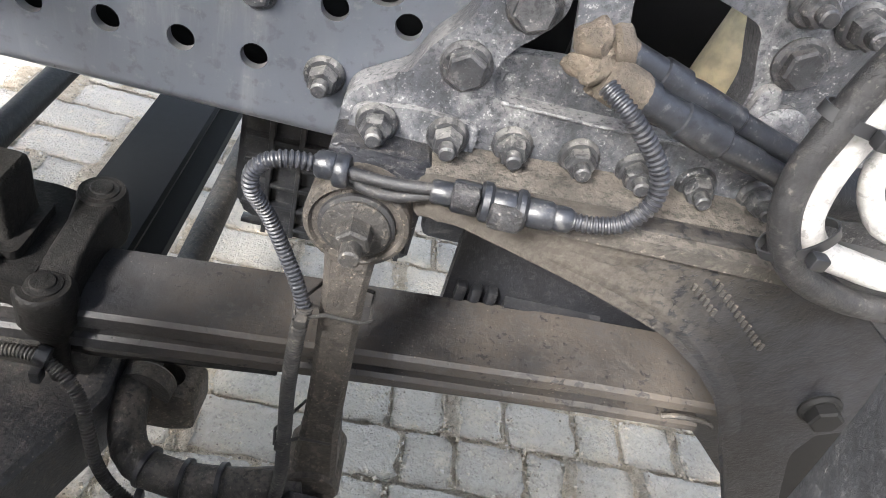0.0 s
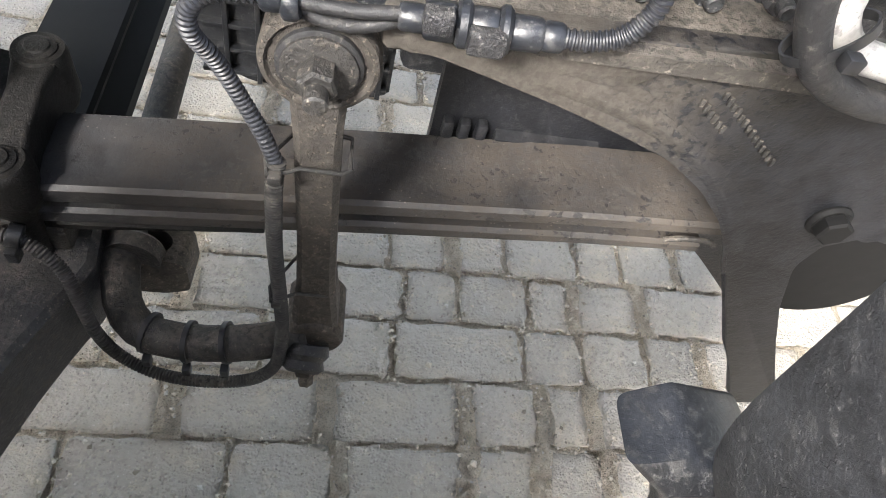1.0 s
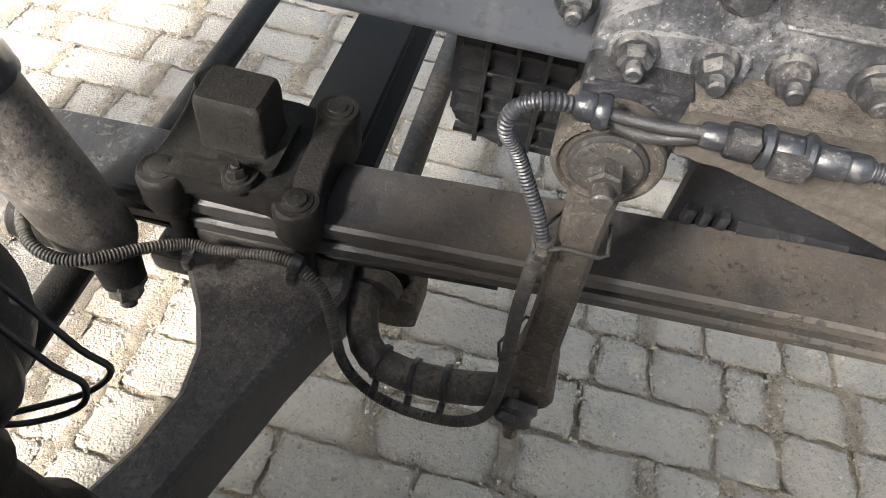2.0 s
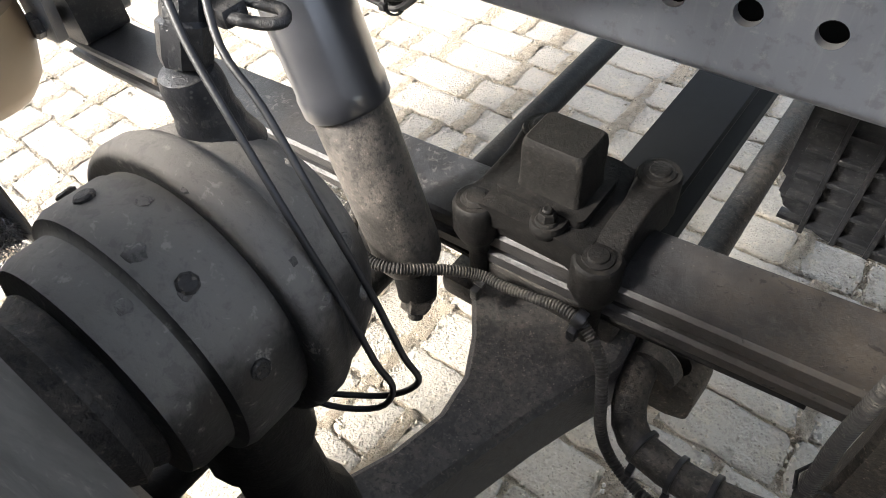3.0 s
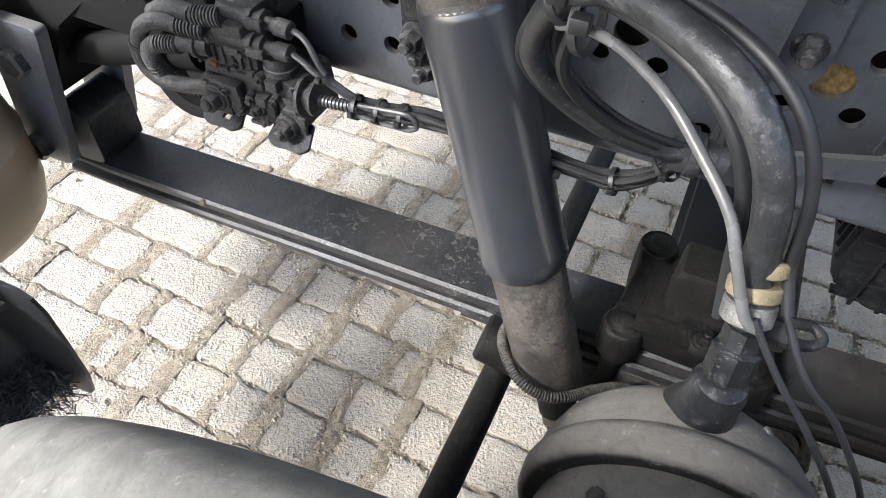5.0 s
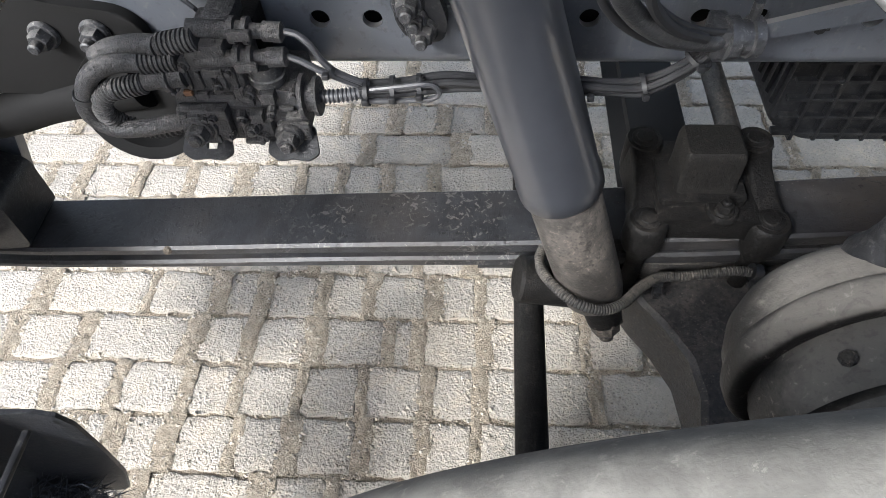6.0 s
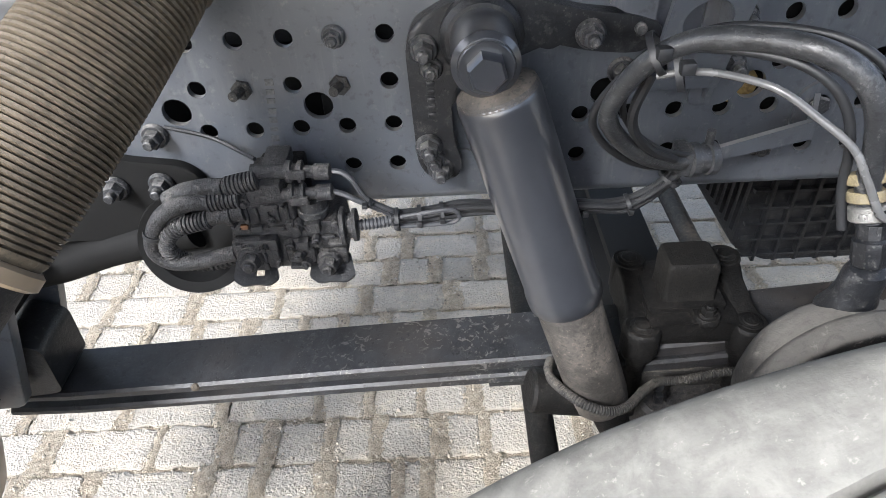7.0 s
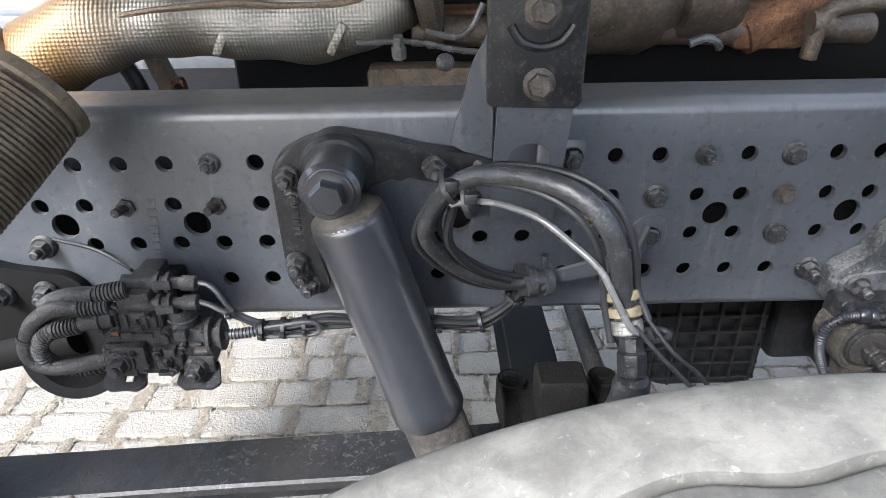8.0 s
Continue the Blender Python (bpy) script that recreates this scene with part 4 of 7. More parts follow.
def build_air_hose():
    hose = thing("air_hose", (-0.158, -0.28, 0.835), "grey dusty rubber brake hose looping from chamber to frame", "hose")
    line = [(-0.156, -0.275, 0.835), (-0.162, -0.267, 0.864), (-0.167, -0.267, 0.893), (-0.176, -0.266, 0.920), (-0.191, -0.261, 0.940), (-0.213, -0.249, 0.951), (-0.242, -0.224, 0.950), (-0.272, -0.198, 0.940), (-0.298, -0.180, 0.915), (-0.312, -0.155, 0.870), (-0.296, -0.134, 0.832), (-0.262, -0.110, 0.796), (-0.225, -0.085, 0.772), (-0.195, -0.068, 0.764)]
    bm = bmesh.new()
    add_tube(bm, line, 0.0080, 20, 0.004)
    part("hose_line", bm, M_HOSE, hose)
    for p0, p1, m, r in (((-0.1565, -0.274, 0.838), (-0.1578, -0.269, 0.848), M_ZINC, 0.0122), ((-0.158, -0.268, 0.850), (-0.159, -0.2645, 0.857), M_BAND, 0.0128), ((-0.1595, -0.263, 0.861), (-0.1605, -0.259, 0.868), M_BAND, 0.0128)):
        bm = bmesh.new()
        add_cyl(bm, p0, p1, r, seg=20, bevel=0.001)
        part("collar", bm, m, hose, "cream collar" if m is M_BAND else "bright metal collar")
    hang = [(-0.112, -0.301, 0.806), (-0.084, -0.307, 0.768), (-0.065, -0.308, 0.726), (-0.053, -0.308, 0.684), (-0.050, -0.304, 0.654), (-0.060, -0.310, 0.630), (-0.085, -0.325, 0.628), (-0.112, -0.335, 0.640)]
    side = [(x + 0.012, y + 0.004, z + 0.006) for x, y, z in line[1:]]
    for name, pts, r, m, words in (("sensor_cable", side[::-1] + [(-0.142, -0.273, 0.850)], 0.0030, M_CABLE, ""), ("sensor_cable", [(x - 0.010, y + 0.009, z - 0.010) for x, y, z in line], 0.0034, M_CABLE, ""), ("grey_cable", [(-0.290, -0.190, 0.912), (-0.275, -0.196, 0.917), (-0.254, -0.212, 0.922), (-0.226, -0.237, 0.921), (-0.202, -0.254, 0.907), (-0.183, -0.269, 0.893), (-0.173, -0.277, 0.876), (-0.160, -0.285, 0.852), (-0.152, -0.284, 0.846)], 0.0028, M_CABLEGREY, "light grey cable"), ("hanging_cable", [(-0.156, -0.284, 0.852), (-0.136, -0.294, 0.830)] + hang, 0.0018, M_CABLE, ""), ("hanging_cable", [(-0.144, -0.272, 0.852), (-0.124, -0.287, 0.828)] + [(x + 0.010, y + 0.010, z + 0.003) for x, y, z in hang[:5]] + [(-0.060, -0.302, 0.632), (-0.09, -0.322, 0.632)], 0.0018, M_CABLE, "")):
        bm = bmesh.new()
        add_tube(bm, pts, r, 12)
        part(name, bm, m, hose, words)
    bm = bmesh.new()
    add_tube(bm, [(-0.286, -0.168, 0.905), (-0.292, -0.156, 0.868), (-0.283, -0.14, 0.838), (-0.258, -0.118, 0.806), (-0.226, -0.092, 0.780)], 0.0045, 8)
    part("sensor_cable", bm, M_CABLE, hose)
    for p, d in (((-0.290, -0.182, 0.926), (-1, 0.3, -0.6)), ((-0.275, -0.190, 0.918), (-1, 0.3, -0.3))):
        bm = bmesh.new()
        add_strap(bm, p, d, 0.013, 0.0165, 0.005)
        add_box(bm, V(*p) + V(-0.005, -0.020, 0.002), V(*p) + V(0.005, -0.011, 0.011), 0.001)
        part("cable_tie", bm, M_CABLE, hose)
    bm = bmesh.new()
    add_box(bm, (-0.152, -0.276, 0.824), (-0.134, -0.262, 0.834), 0.003)
    add_tube(bm, [(-0.140, -0.262, 0.832), (-0.132, -0.257, 0.829), (-0.123, -0.254, 0.827), (-0.118, -0.259, 0.826), (-0.123, -0.266, 0.827), (-0.136, -0.272, 0.829)], 0.0028, 12, 0.002)
    part("hose_hook", bm, M_RUBBER, hose)
    return hose


build_air_hose()


def build_hose_arm():
    arm = thing("hose_arm", (-0.06, 0.0, 0.78), "flat steel bracket arm that carries the brake hose clip", "bracket")
    bm = bmesh.new()
    add_plate(bm, rounded([(-0.075, 0.758), (-0.072, 0.800), (-0.055, 0.812), (-0.034, 0.808), (-0.030, 0.785), (-0.036, 0.760)], 0.008), -0.006, -0.001)
    part("foot_plate", bm, M_FRAME, arm)
    bm = bmesh.new()
    add_loft(bm, [[(-0.056, -0.003, 0.768), (-0.056, -0.003, 0.798), (-0.050, -0.003, 0.798), (-0.050, -0.003, 0.768)], [(-0.082, -0.052, 0.772), (-0.082, -0.052, 0.794), (-0.077, -0.052, 0.794), (-0.077, -0.052, 0.772)]])
    add_loft(bm, [[(-0.076, -0.049, 0.772), (-0.076, -0.049, 0.794), (-0.076, -0.055, 0.794), (-0.076, -0.055, 0.772)], [(-0.178, -0.057, 0.756), (-0.178, -0.057, 0.770), (-0.178, -0.063, 0.770), (-0.178, -0.063, 0.756)]])
    part("arm_strip", bm, M_FRAME, arm)
    bm = bmesh.new()
    add_lathe(bm, (-0.176, -0.066, 0.763), (-1, -0.15, 0.05), [(0, 0.017), (0.008, 0.017), (0.009, 0.0145), (0.018, 0.0145), (0.019, 0.018), (0.028, 0.018), (0.029, 0.013), (0.04, 0.012)], 12)
    add_cyl(bm, (-0.184, -0.066, 0.78), (-0.184, -0.066, 0.795), 0.0045, seg=8)
    add_box(bm, (-0.215, -0.082, 0.752), (-0.20, -0.05, 0.778), 0.003)
    part("clip", bm, M_HOSE, arm)
    bm = bmesh.new()
    add_lathe(bm, (-0.098, 0.004, 0.734), (-0.15, -1, 0.05), [(0, 0.011), (0.006, 0.011), (0.007, 0.005), (0.022, 0.005)], 8)
    add_box(bm, (-0.109, -0.012, 0.729), (-0.089, -0.008, 0.739), 0.001, None)
    part("push_clip", bm, M_CAST, arm)
    return arm


build_hose_arm()


def build_cable_bundle():
    bundle = thing("cable_bundle", (-0.38, -0.05, 0.69), "bundle of black cables tied together below the rail", "cables")
    base = [(-0.200, -0.066, 0.762), (-0.212, -0.064, 0.742), (-0.226, -0.060, 0.720), (-0.252, -0.058, 0.704), (-0.285, -0.058, 0.702), (-0.345, -0.060, 0.708), (-0.39, -0.064, 0.712), (-0.43, -0.066, 0.713), (-0.47, -0.068, 0.710), (-0.506, -0.071, 0.708)]
    for k, (dy, dz) in enumerate(((0, 0), (0.006, 0.004), (-0.005, 0.005), (0.001, -0.006), (0.006, -0.003))):
        bm = bmesh.new()
        add_tube(bm, [(x, y + dy, z + dz + 0.0018 * math.sin(9 * i + k)) for i, (x, y, z) in enumerate(base)], 0.0036, 8)
        part("cable", bm, M_CABLE, bundle)
    bm = bmesh.new()
    add_tube(bm, [(-0.500, -0.078, 0.704), (-0.46, -0.077, 0.704), (-0.441, -0.077, 0.706), (-0.434, -0.077, 0.712), (-0.437, -0.077, 0.719), (-0.446, -0.077, 0.722), (-0.47, -0.077, 0.719), (-0.500, -0.076, 0.714)], 0.0026, 8)
    part("spare_loop", bm, M_TUBE, bundle, "grey looped tube end")
    for x, y, z, d in ((-0.252, -0.058, 0.704, (-1, 0, -0.3)), (-0.300, -0.058, 0.703, (-1, 0, 0)), (-0.215, -0.064, 0.740, (-0.5, 0, -1)), (-0.452, -0.069, 0.712, (1, 0.05, 0.05)), (-0.476, -0.070, 0.710, (1, 0.05, 0.05)), (-0.500, -0.072, 0.709, (1, 0.05, 0.05)), (-0.36, -0.062, 0.709, (1, 0, 0.06))):
        bm = bmesh.new()
        add_strap(bm, (x, y, z), d, 0.0115, 0.0115, 0.004)
        add_box(bm, (x - 0.003, y - 0.016, z - 0.003), (x + 0.003, y - 0.010, z + 0.003), 0.001)
        part("cable_tie", bm, M_CABLE, bundle)
    return bundle


build_cable_bundle()

# ---- gusset, spring hanger and lines at the rear of the arch ----
def build_gusset():
    g = thing("gusset_plate", (0.3, 0.0, 0.70), "dark grey gusset plate with slot and flange nuts", "plate")
    bm = bmesh.new()
    outline = [(0.165, 0.700), (0.168, 0.742), (0.188, 0.756), (0.206, 0.766), (0.216, 0.790), (0.236, 0.812), (0.245, 0.845), (0.250, 0.955), (1.05, 0.955), (1.05, 0.725), (0.45, 0.722), (0.30, 0.708)]
    add_plate(bm, rounded(outline, 0.012), -0.030, -0.002, 0.003)
    plate = part("plate", bm, M_GUSSET, g)
    slot = bmesh.new()
    add_plate(slot, rounded([(0.268, 0.762), (0.259, 0.780), (0.265, 0.799), (0.280, 0.814), (0.292, 0.830), (0.288, 0.862), (0.350, 0.868), (0.407, 0.856), (0.414, 0.838), (0.424, 0.818), (0.424, 0.795), (0.432, 0.768), (0.335, 0.764)], 0.010, 4), -0.05, 0.02)
    cut(plate, slot)
    bm = bmesh.new()
    add_plate(bm, rounded([(0.172, 0.704), (0.176, 0.738), (0.215, 0.746), (0.262, 0.744), (0.262, 0.708)], 0.008), -0.036, -0.029, 0.002)
    part("doubler", bm, M_GUSSET, g)
    for x, z in ((0.193, 0.730), (0.242, 0.733), (0.288, 0.735), (0.336, 0.739), (0.379, 0.739), (0.425, 0.740), (0.473, 0.743)):
        place("nut", NUT, g, spin(x, -0.037 if x < 0.26 else -0.031, z, 40 * x * 20))
    for x, z in ((0.241, 0.783), (0.270, 0.831), (0.441, 0.841), (0.212, 0.90)):
        place("bolt", HEX, g, spin(x, -0.031, z, 300 * x))
    place("nut", NUT, g, spin(0.427, -0.031, 0.876, 20))
    place("nut", NUT, g, spin(0.462, -0.031, 0.872, 0))
    # raised ears at the slot's far side
    bm = bmesh.new()
    add_plate(bm, rounded([(0.425, 0.775), (0.426, 0.822), (0.440, 0.826), (0.446, 0.780)], 0.008), -0.038, -0.029, 0.002)
    add_lathe(bm, (0.452, -0.029, 0.795), (0, -1, 0), [(0, 0.018), (0.010, 0.020), (0.013, 0.016)], 20)
    part("ear", bm, M_GUSSET, g)
    # pressed lines seen inside the slot
    bm = bmesh.new()
    add_plate(bm, rounded([(0.255, 0.752), (0.258, 0.776), (0.270, 0.791), (0.310, 0.796), (0.39, 0.786), (0.44, 0.777), (0.44, 0.75)], 0.008), -0.012, -0.001, 0.002)
    part("backing_strip", bm, M_GUSSET, g)
    # Thin tube added so that the slot's lower edge catches light.
    bm = bmesh.new()
    add_tube(bm, [(0.271, -0.0305, 0.7635), (0.300, -0.0305, 0.7640), (0.335, -0.0305, 0.7645), (0.385, -0.0305, 0.7665), (0.430, -0.0305, 0.7685)], 0.0016, 8)
    part("slot_lip", bm, M_GUSSET, g, "thin lip added to catch light along the slot")
    bm = bmesh.new()
    add_box(bm, (0.172, -0.052, 0.692), (0.262, -0.030, 0.704), 0.003)
    part("step", bm, M_LEDGE, g, "narrow step under dry tan dust")
    bm = bmesh.new()
    for k, (x, y, z, r) in enumerate(((0.212, -0.044, 0.707, 0.0085), (0.222, -0.046, 0.704, 0.0075), (0.234, -0.042, 0.707, 0.0065), (0.205, -0.047, 0.702, 0.0060), (0.252, -0.040, 0.716, 0.0050))):
        add_lump(bm, (x, y, z), r, 70 + k)
    part("mud_clod", bm, M_MUD, g, "crumbly clods of dried mud")
    return g


build_gusset()


def build_hanger():
    h = thing("spring_hanger", (0.5, -0.03, 0.20), "dusty cast spring hanger with an arched lower edge", "spring hanger")
    arch = [(0.228, 0.694), (0.256, 0.698), (0.302, 0.685), (0.346, 0.672), (0.390, 0.657), (0.441, 0.637), (0.484, 0.608), (0.524, 0.570), (0.545, 0.545), (0.567, 0.506), (0.614, 0.430), (0.662, 0.351), (0.700, 0.300), (0.757, 0.205)]
    back = [(0.83, 0.205), (0.76, 0.30), (0.708, 0.377), (0.660, 0.452), (0.626, 0.520), (0.622, 0.560), (0.66, 0.575), (0.72, 0.56), (0.76, 0.60), (0.66, 0.645), (0.60, 0.68), (0.55, 0.712), (0.48, 0.735), (0.228, 0.722)]
    bm = bmesh.new()
    add_plate(bm, rounded(arch + back, 0.010, 3), -0.086, -0.070, 0.004)
    part("web", bm, M_HANGER, h)
    # soft pressed bead that runs beside the arch
    bm = bmesh.new()
    bead = [(0.290, 0.698), (0.345, 0.688), (0.387, 0.677), (0.426, 0.662), (0.471, 0.634), (0.510, 0.600), (0.545, 0.556), (0.575, 0.505)]
    rings, secs = list(smooth_path([(x, 0, z) for x, z in bead], 0.012)), []
    for i, q in enumerate(rings):
        d = (rings[min(i + 1, len(rings) - 1)] - rings[max(i - 1, 0)]).normalized()
        out = V(-d.z, 0, d.x)
        tall = 0.0026 * min(1.0, i / 6, (len(rings) - 1 - i) / 6)
        secs.append([q + out * o + V(0, -0.0855 - tall * k, 0) for o, k in ((-0.010, 0.0), (-0.006, 0.35), (-0.002, 1.0), (0.002, 0.9), (0.007, 0.4), (0.014, 0.0), (0.0, -0.3))])
    add_loft(bm, secs)
    part("bead", bm, M_HANGER, h, sharp=70)
    bm = bmesh.new()
    add_plate(bm, rounded([(0.318, 0.716), (0.352, 0.712), (0.398, 0.716), (0.394, 0.702), (0.372, 0.695), (0.336, 0.701)], 0.008), -0.0885, -0.085, 0.002)
    part("raised_pad", bm, M_HANGER, h, "raised pad caked with dust")
    bm = bmesh.new()
    add_loft(bm, [[(0.232, -0.084, 0.716), (0.232, -0.028, 0.722), (0.232, -0.028, 0.706), (0.232, -0.084, 0.706)], [(0.36, -0.096, 0.727), (0.36, -0.028, 0.732), (0.36, -0.028, 0.714), (0.36, -0.096, 0.716)], [(0.50, -0.099, 0.731), (0.50, -0.028, 0.737), (0.50, -0.028, 0.718), (0.50, -0.099, 0.720)]])
    part("ledge", bm, M_LEDGE, h, "ledge under a film of dry dust")
    for row, count in ((0, 14), (1, 6)):
        for k in range(count):
            x, z = 0.448 + 0.0052 * k - 0.012 * row, 0.700 - 0.0040 * k - 0.008 * row
            bm = bmesh.new()
            add_box(bm, (x - 0.0016, -0.0882, z - 0.003), (x + 0.0016, -0.0858, z + 0.003 + 0.001 * (k % 2)), 0.0007)
            part("cast_mark", bm, M_CAST, h, "raised cast mark that cannot be read")
    # Bolt and boss are near-black; they paint the shade of the hanger's hollow.
    place("bolt", HEX_DARK, h, Matrix.Translation((0.606, -0.086, 0.593)) @ Matrix.Rotation(radians(20), 4, "Y"))
    bm = bmesh.new()
    add_cyl(bm, (0.735, -0.045, 0.46), (0.735, 0.062, 0.46), 0.085, seg=36, bevel=0.010)
    part("spring_eye_boss", bm, M_SHADEBLACK, h)
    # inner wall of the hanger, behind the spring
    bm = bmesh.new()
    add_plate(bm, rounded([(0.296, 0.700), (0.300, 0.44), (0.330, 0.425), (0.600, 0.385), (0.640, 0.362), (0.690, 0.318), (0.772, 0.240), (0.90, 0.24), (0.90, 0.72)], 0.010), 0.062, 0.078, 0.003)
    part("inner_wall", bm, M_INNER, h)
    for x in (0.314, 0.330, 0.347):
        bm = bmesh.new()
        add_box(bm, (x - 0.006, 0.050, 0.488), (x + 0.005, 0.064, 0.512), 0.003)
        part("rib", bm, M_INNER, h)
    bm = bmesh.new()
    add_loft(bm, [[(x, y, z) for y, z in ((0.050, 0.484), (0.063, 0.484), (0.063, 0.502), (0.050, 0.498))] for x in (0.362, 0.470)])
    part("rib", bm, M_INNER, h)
    return h


build_hanger()


def build_bush_bracket():
    b = thing("link_mount", (0.194, -0.03, 0.63), "rubber-bushed link mount with a large bolt and washer", "bushing")
    c = V(0.195, 0, 0.674)
    bm = bmesh.new()
    add_plate(bm, rounded([(0.166, 0.66), (0.166, 0.722), (0.236, 0.722), (0.236, 0.66)], 0.006), -0.060, -0.028, 0.003)
    part("lug", bm, M_CASTBLUE, b)
    bm = bmesh.new()
    add_box(bm, (0.171, -0.050, 0.692), (0.203, -0.030, 0.719), 0.003)
    add_box(bm, (0.207, -0.048, 0.694), (0.232, -0.030, 0.714), 0.005)
    add_box(bm, (0.234, -0.046, 0.698), (0.258, -0.030, 0.715), 0.003)
    part("caked_mud", bm, M_MUD, b, "caked brown mud")
    bm = bmesh.new()
    add_lathe(bm, c + V(0, -0.030, 0), (0, -1, 0), [(0, 0.036), (0.046, 0.0375), (0.050, 0.0375), (0.053, 0.036), (0.054, 0.033), (0.051, 0.031)], 44)
    part("eye_ring", bm, M_DUSTY, b)
    bm = bmesh.new()
    add_lathe(bm, c + V(0, -0.030, 0), (0, -1, 0), [(0, 0.030), (0.050, 0.031), (0.051, 0.027), (0.054, 0.0265), (0.055, 0.0245)], 40)
    part("rubber_bush", bm, M_RUBBER, b)
    bm = bmesh.new()
    add_lathe(bm, c + V(0, -0.082, 0), (0, -1, 0), [(0, 0.0235), (0.005, 0.0235), (0.006, 0.021)], 36)
    add_lathe(bm, c + V(0, -0.088, 0), (0, -1, 0), [(0, 0.0125), (0.014, 0.0125), (0.016, 0.0105)], 6)
    add_lathe(bm, c + V(0, -0.103, -0.002), (0, -1, 0), [(0, 0.0075), (0.012, 0.0075), (0.0135, 0.006)], 14)
    part("bolt", bm, M_CAST, b)
    return b


build_bush_bracket()


def build_link():
    k = thing("stabiliser_link", (0.208, -0.08, 0.29), "dusty brown steel stabiliser link with two cable ties", "link")
    bm = bmesh.new()
    secs = []
    for z, x0, x1, y0, y1 in ((0.648, 0.176, 0.214, -0.082, -0.046), (0.61, 0.180, 0.213, -0.087, -0.052), (0.50, 0.185, 0.217, -0.092, -0.058), (0.43, 0.186, 0.220, -0.094, -0.058), (0.395, 0.184, 0.224, -0.096, -0.056), (0.36, 0.184, 0.228, -0.100, -0.052)):
        b = 0.005
        secs.append([(x0 + b, y0, z), (x1 - b, y0, z), (x1, y0 + b, z), (x1, y1 - b, z), (x1 - b, y1, z), (x0 + b, y1, z), (x0, y1 - b, z), (x0, y0 + b, z)])
    add_loft(bm, secs)
    part("bar", bm, M_DUSTY, k)
    bm = bmesh.new()
    add_lathe(bm, (0.206, -0.040, 0.342), (0, -1, 0), [(0, 0.026), (0.004, 0.029), (0.060, 0.029), (0.064, 0.026)], 32)
    part("lower_eye", bm, M_DUSTY, k)
    bm = bmesh.new()
    add_lathe(bm, (0.200, -0.104, 0.335), (-0.1, -1, -0.55), [(0, 0.022), (0.010, 0.0235), (0.016, 0.019), (0.024, 0.021), (0.028, 0.016)], 28)
    part("boot", bm, M_RUBBER, k)
    bm = bmesh.new()
    add_lathe(bm, (0.2, -0.114, 0.318), (0.05, -0.5, -1), [(0, 0.013), (0.014, 0.013), (0.015, 0.008), (0.030, 0.008)], 6)
    part("nut", bm, M_DUSTY, k)
    for z in (0.593, 0.42):
        bm = bmesh.new()
        loop = [(0.166, -0.107, z + 0.002), (0.186, -0.0955, z), (0.214, -0.0945, z - 0.002), (0.2205, -0.090, z - 0.002), (0.2205, -0.060, z - 0.002), (0.184, -0.055, z), (0.163, -0.092, z + 0.002), (0.166, -0.107, z + 0.002)]
        add_tube(bm, loop, 0.0018, 6, smooth=False)
        add_box(bm, (0.166, -0.111, z - 0.003), (0.175, -0.103, z + 0.005), 0.0015)
        part("cable_tie", bm, M_CONDUITDUST, k)
    return k


build_link()


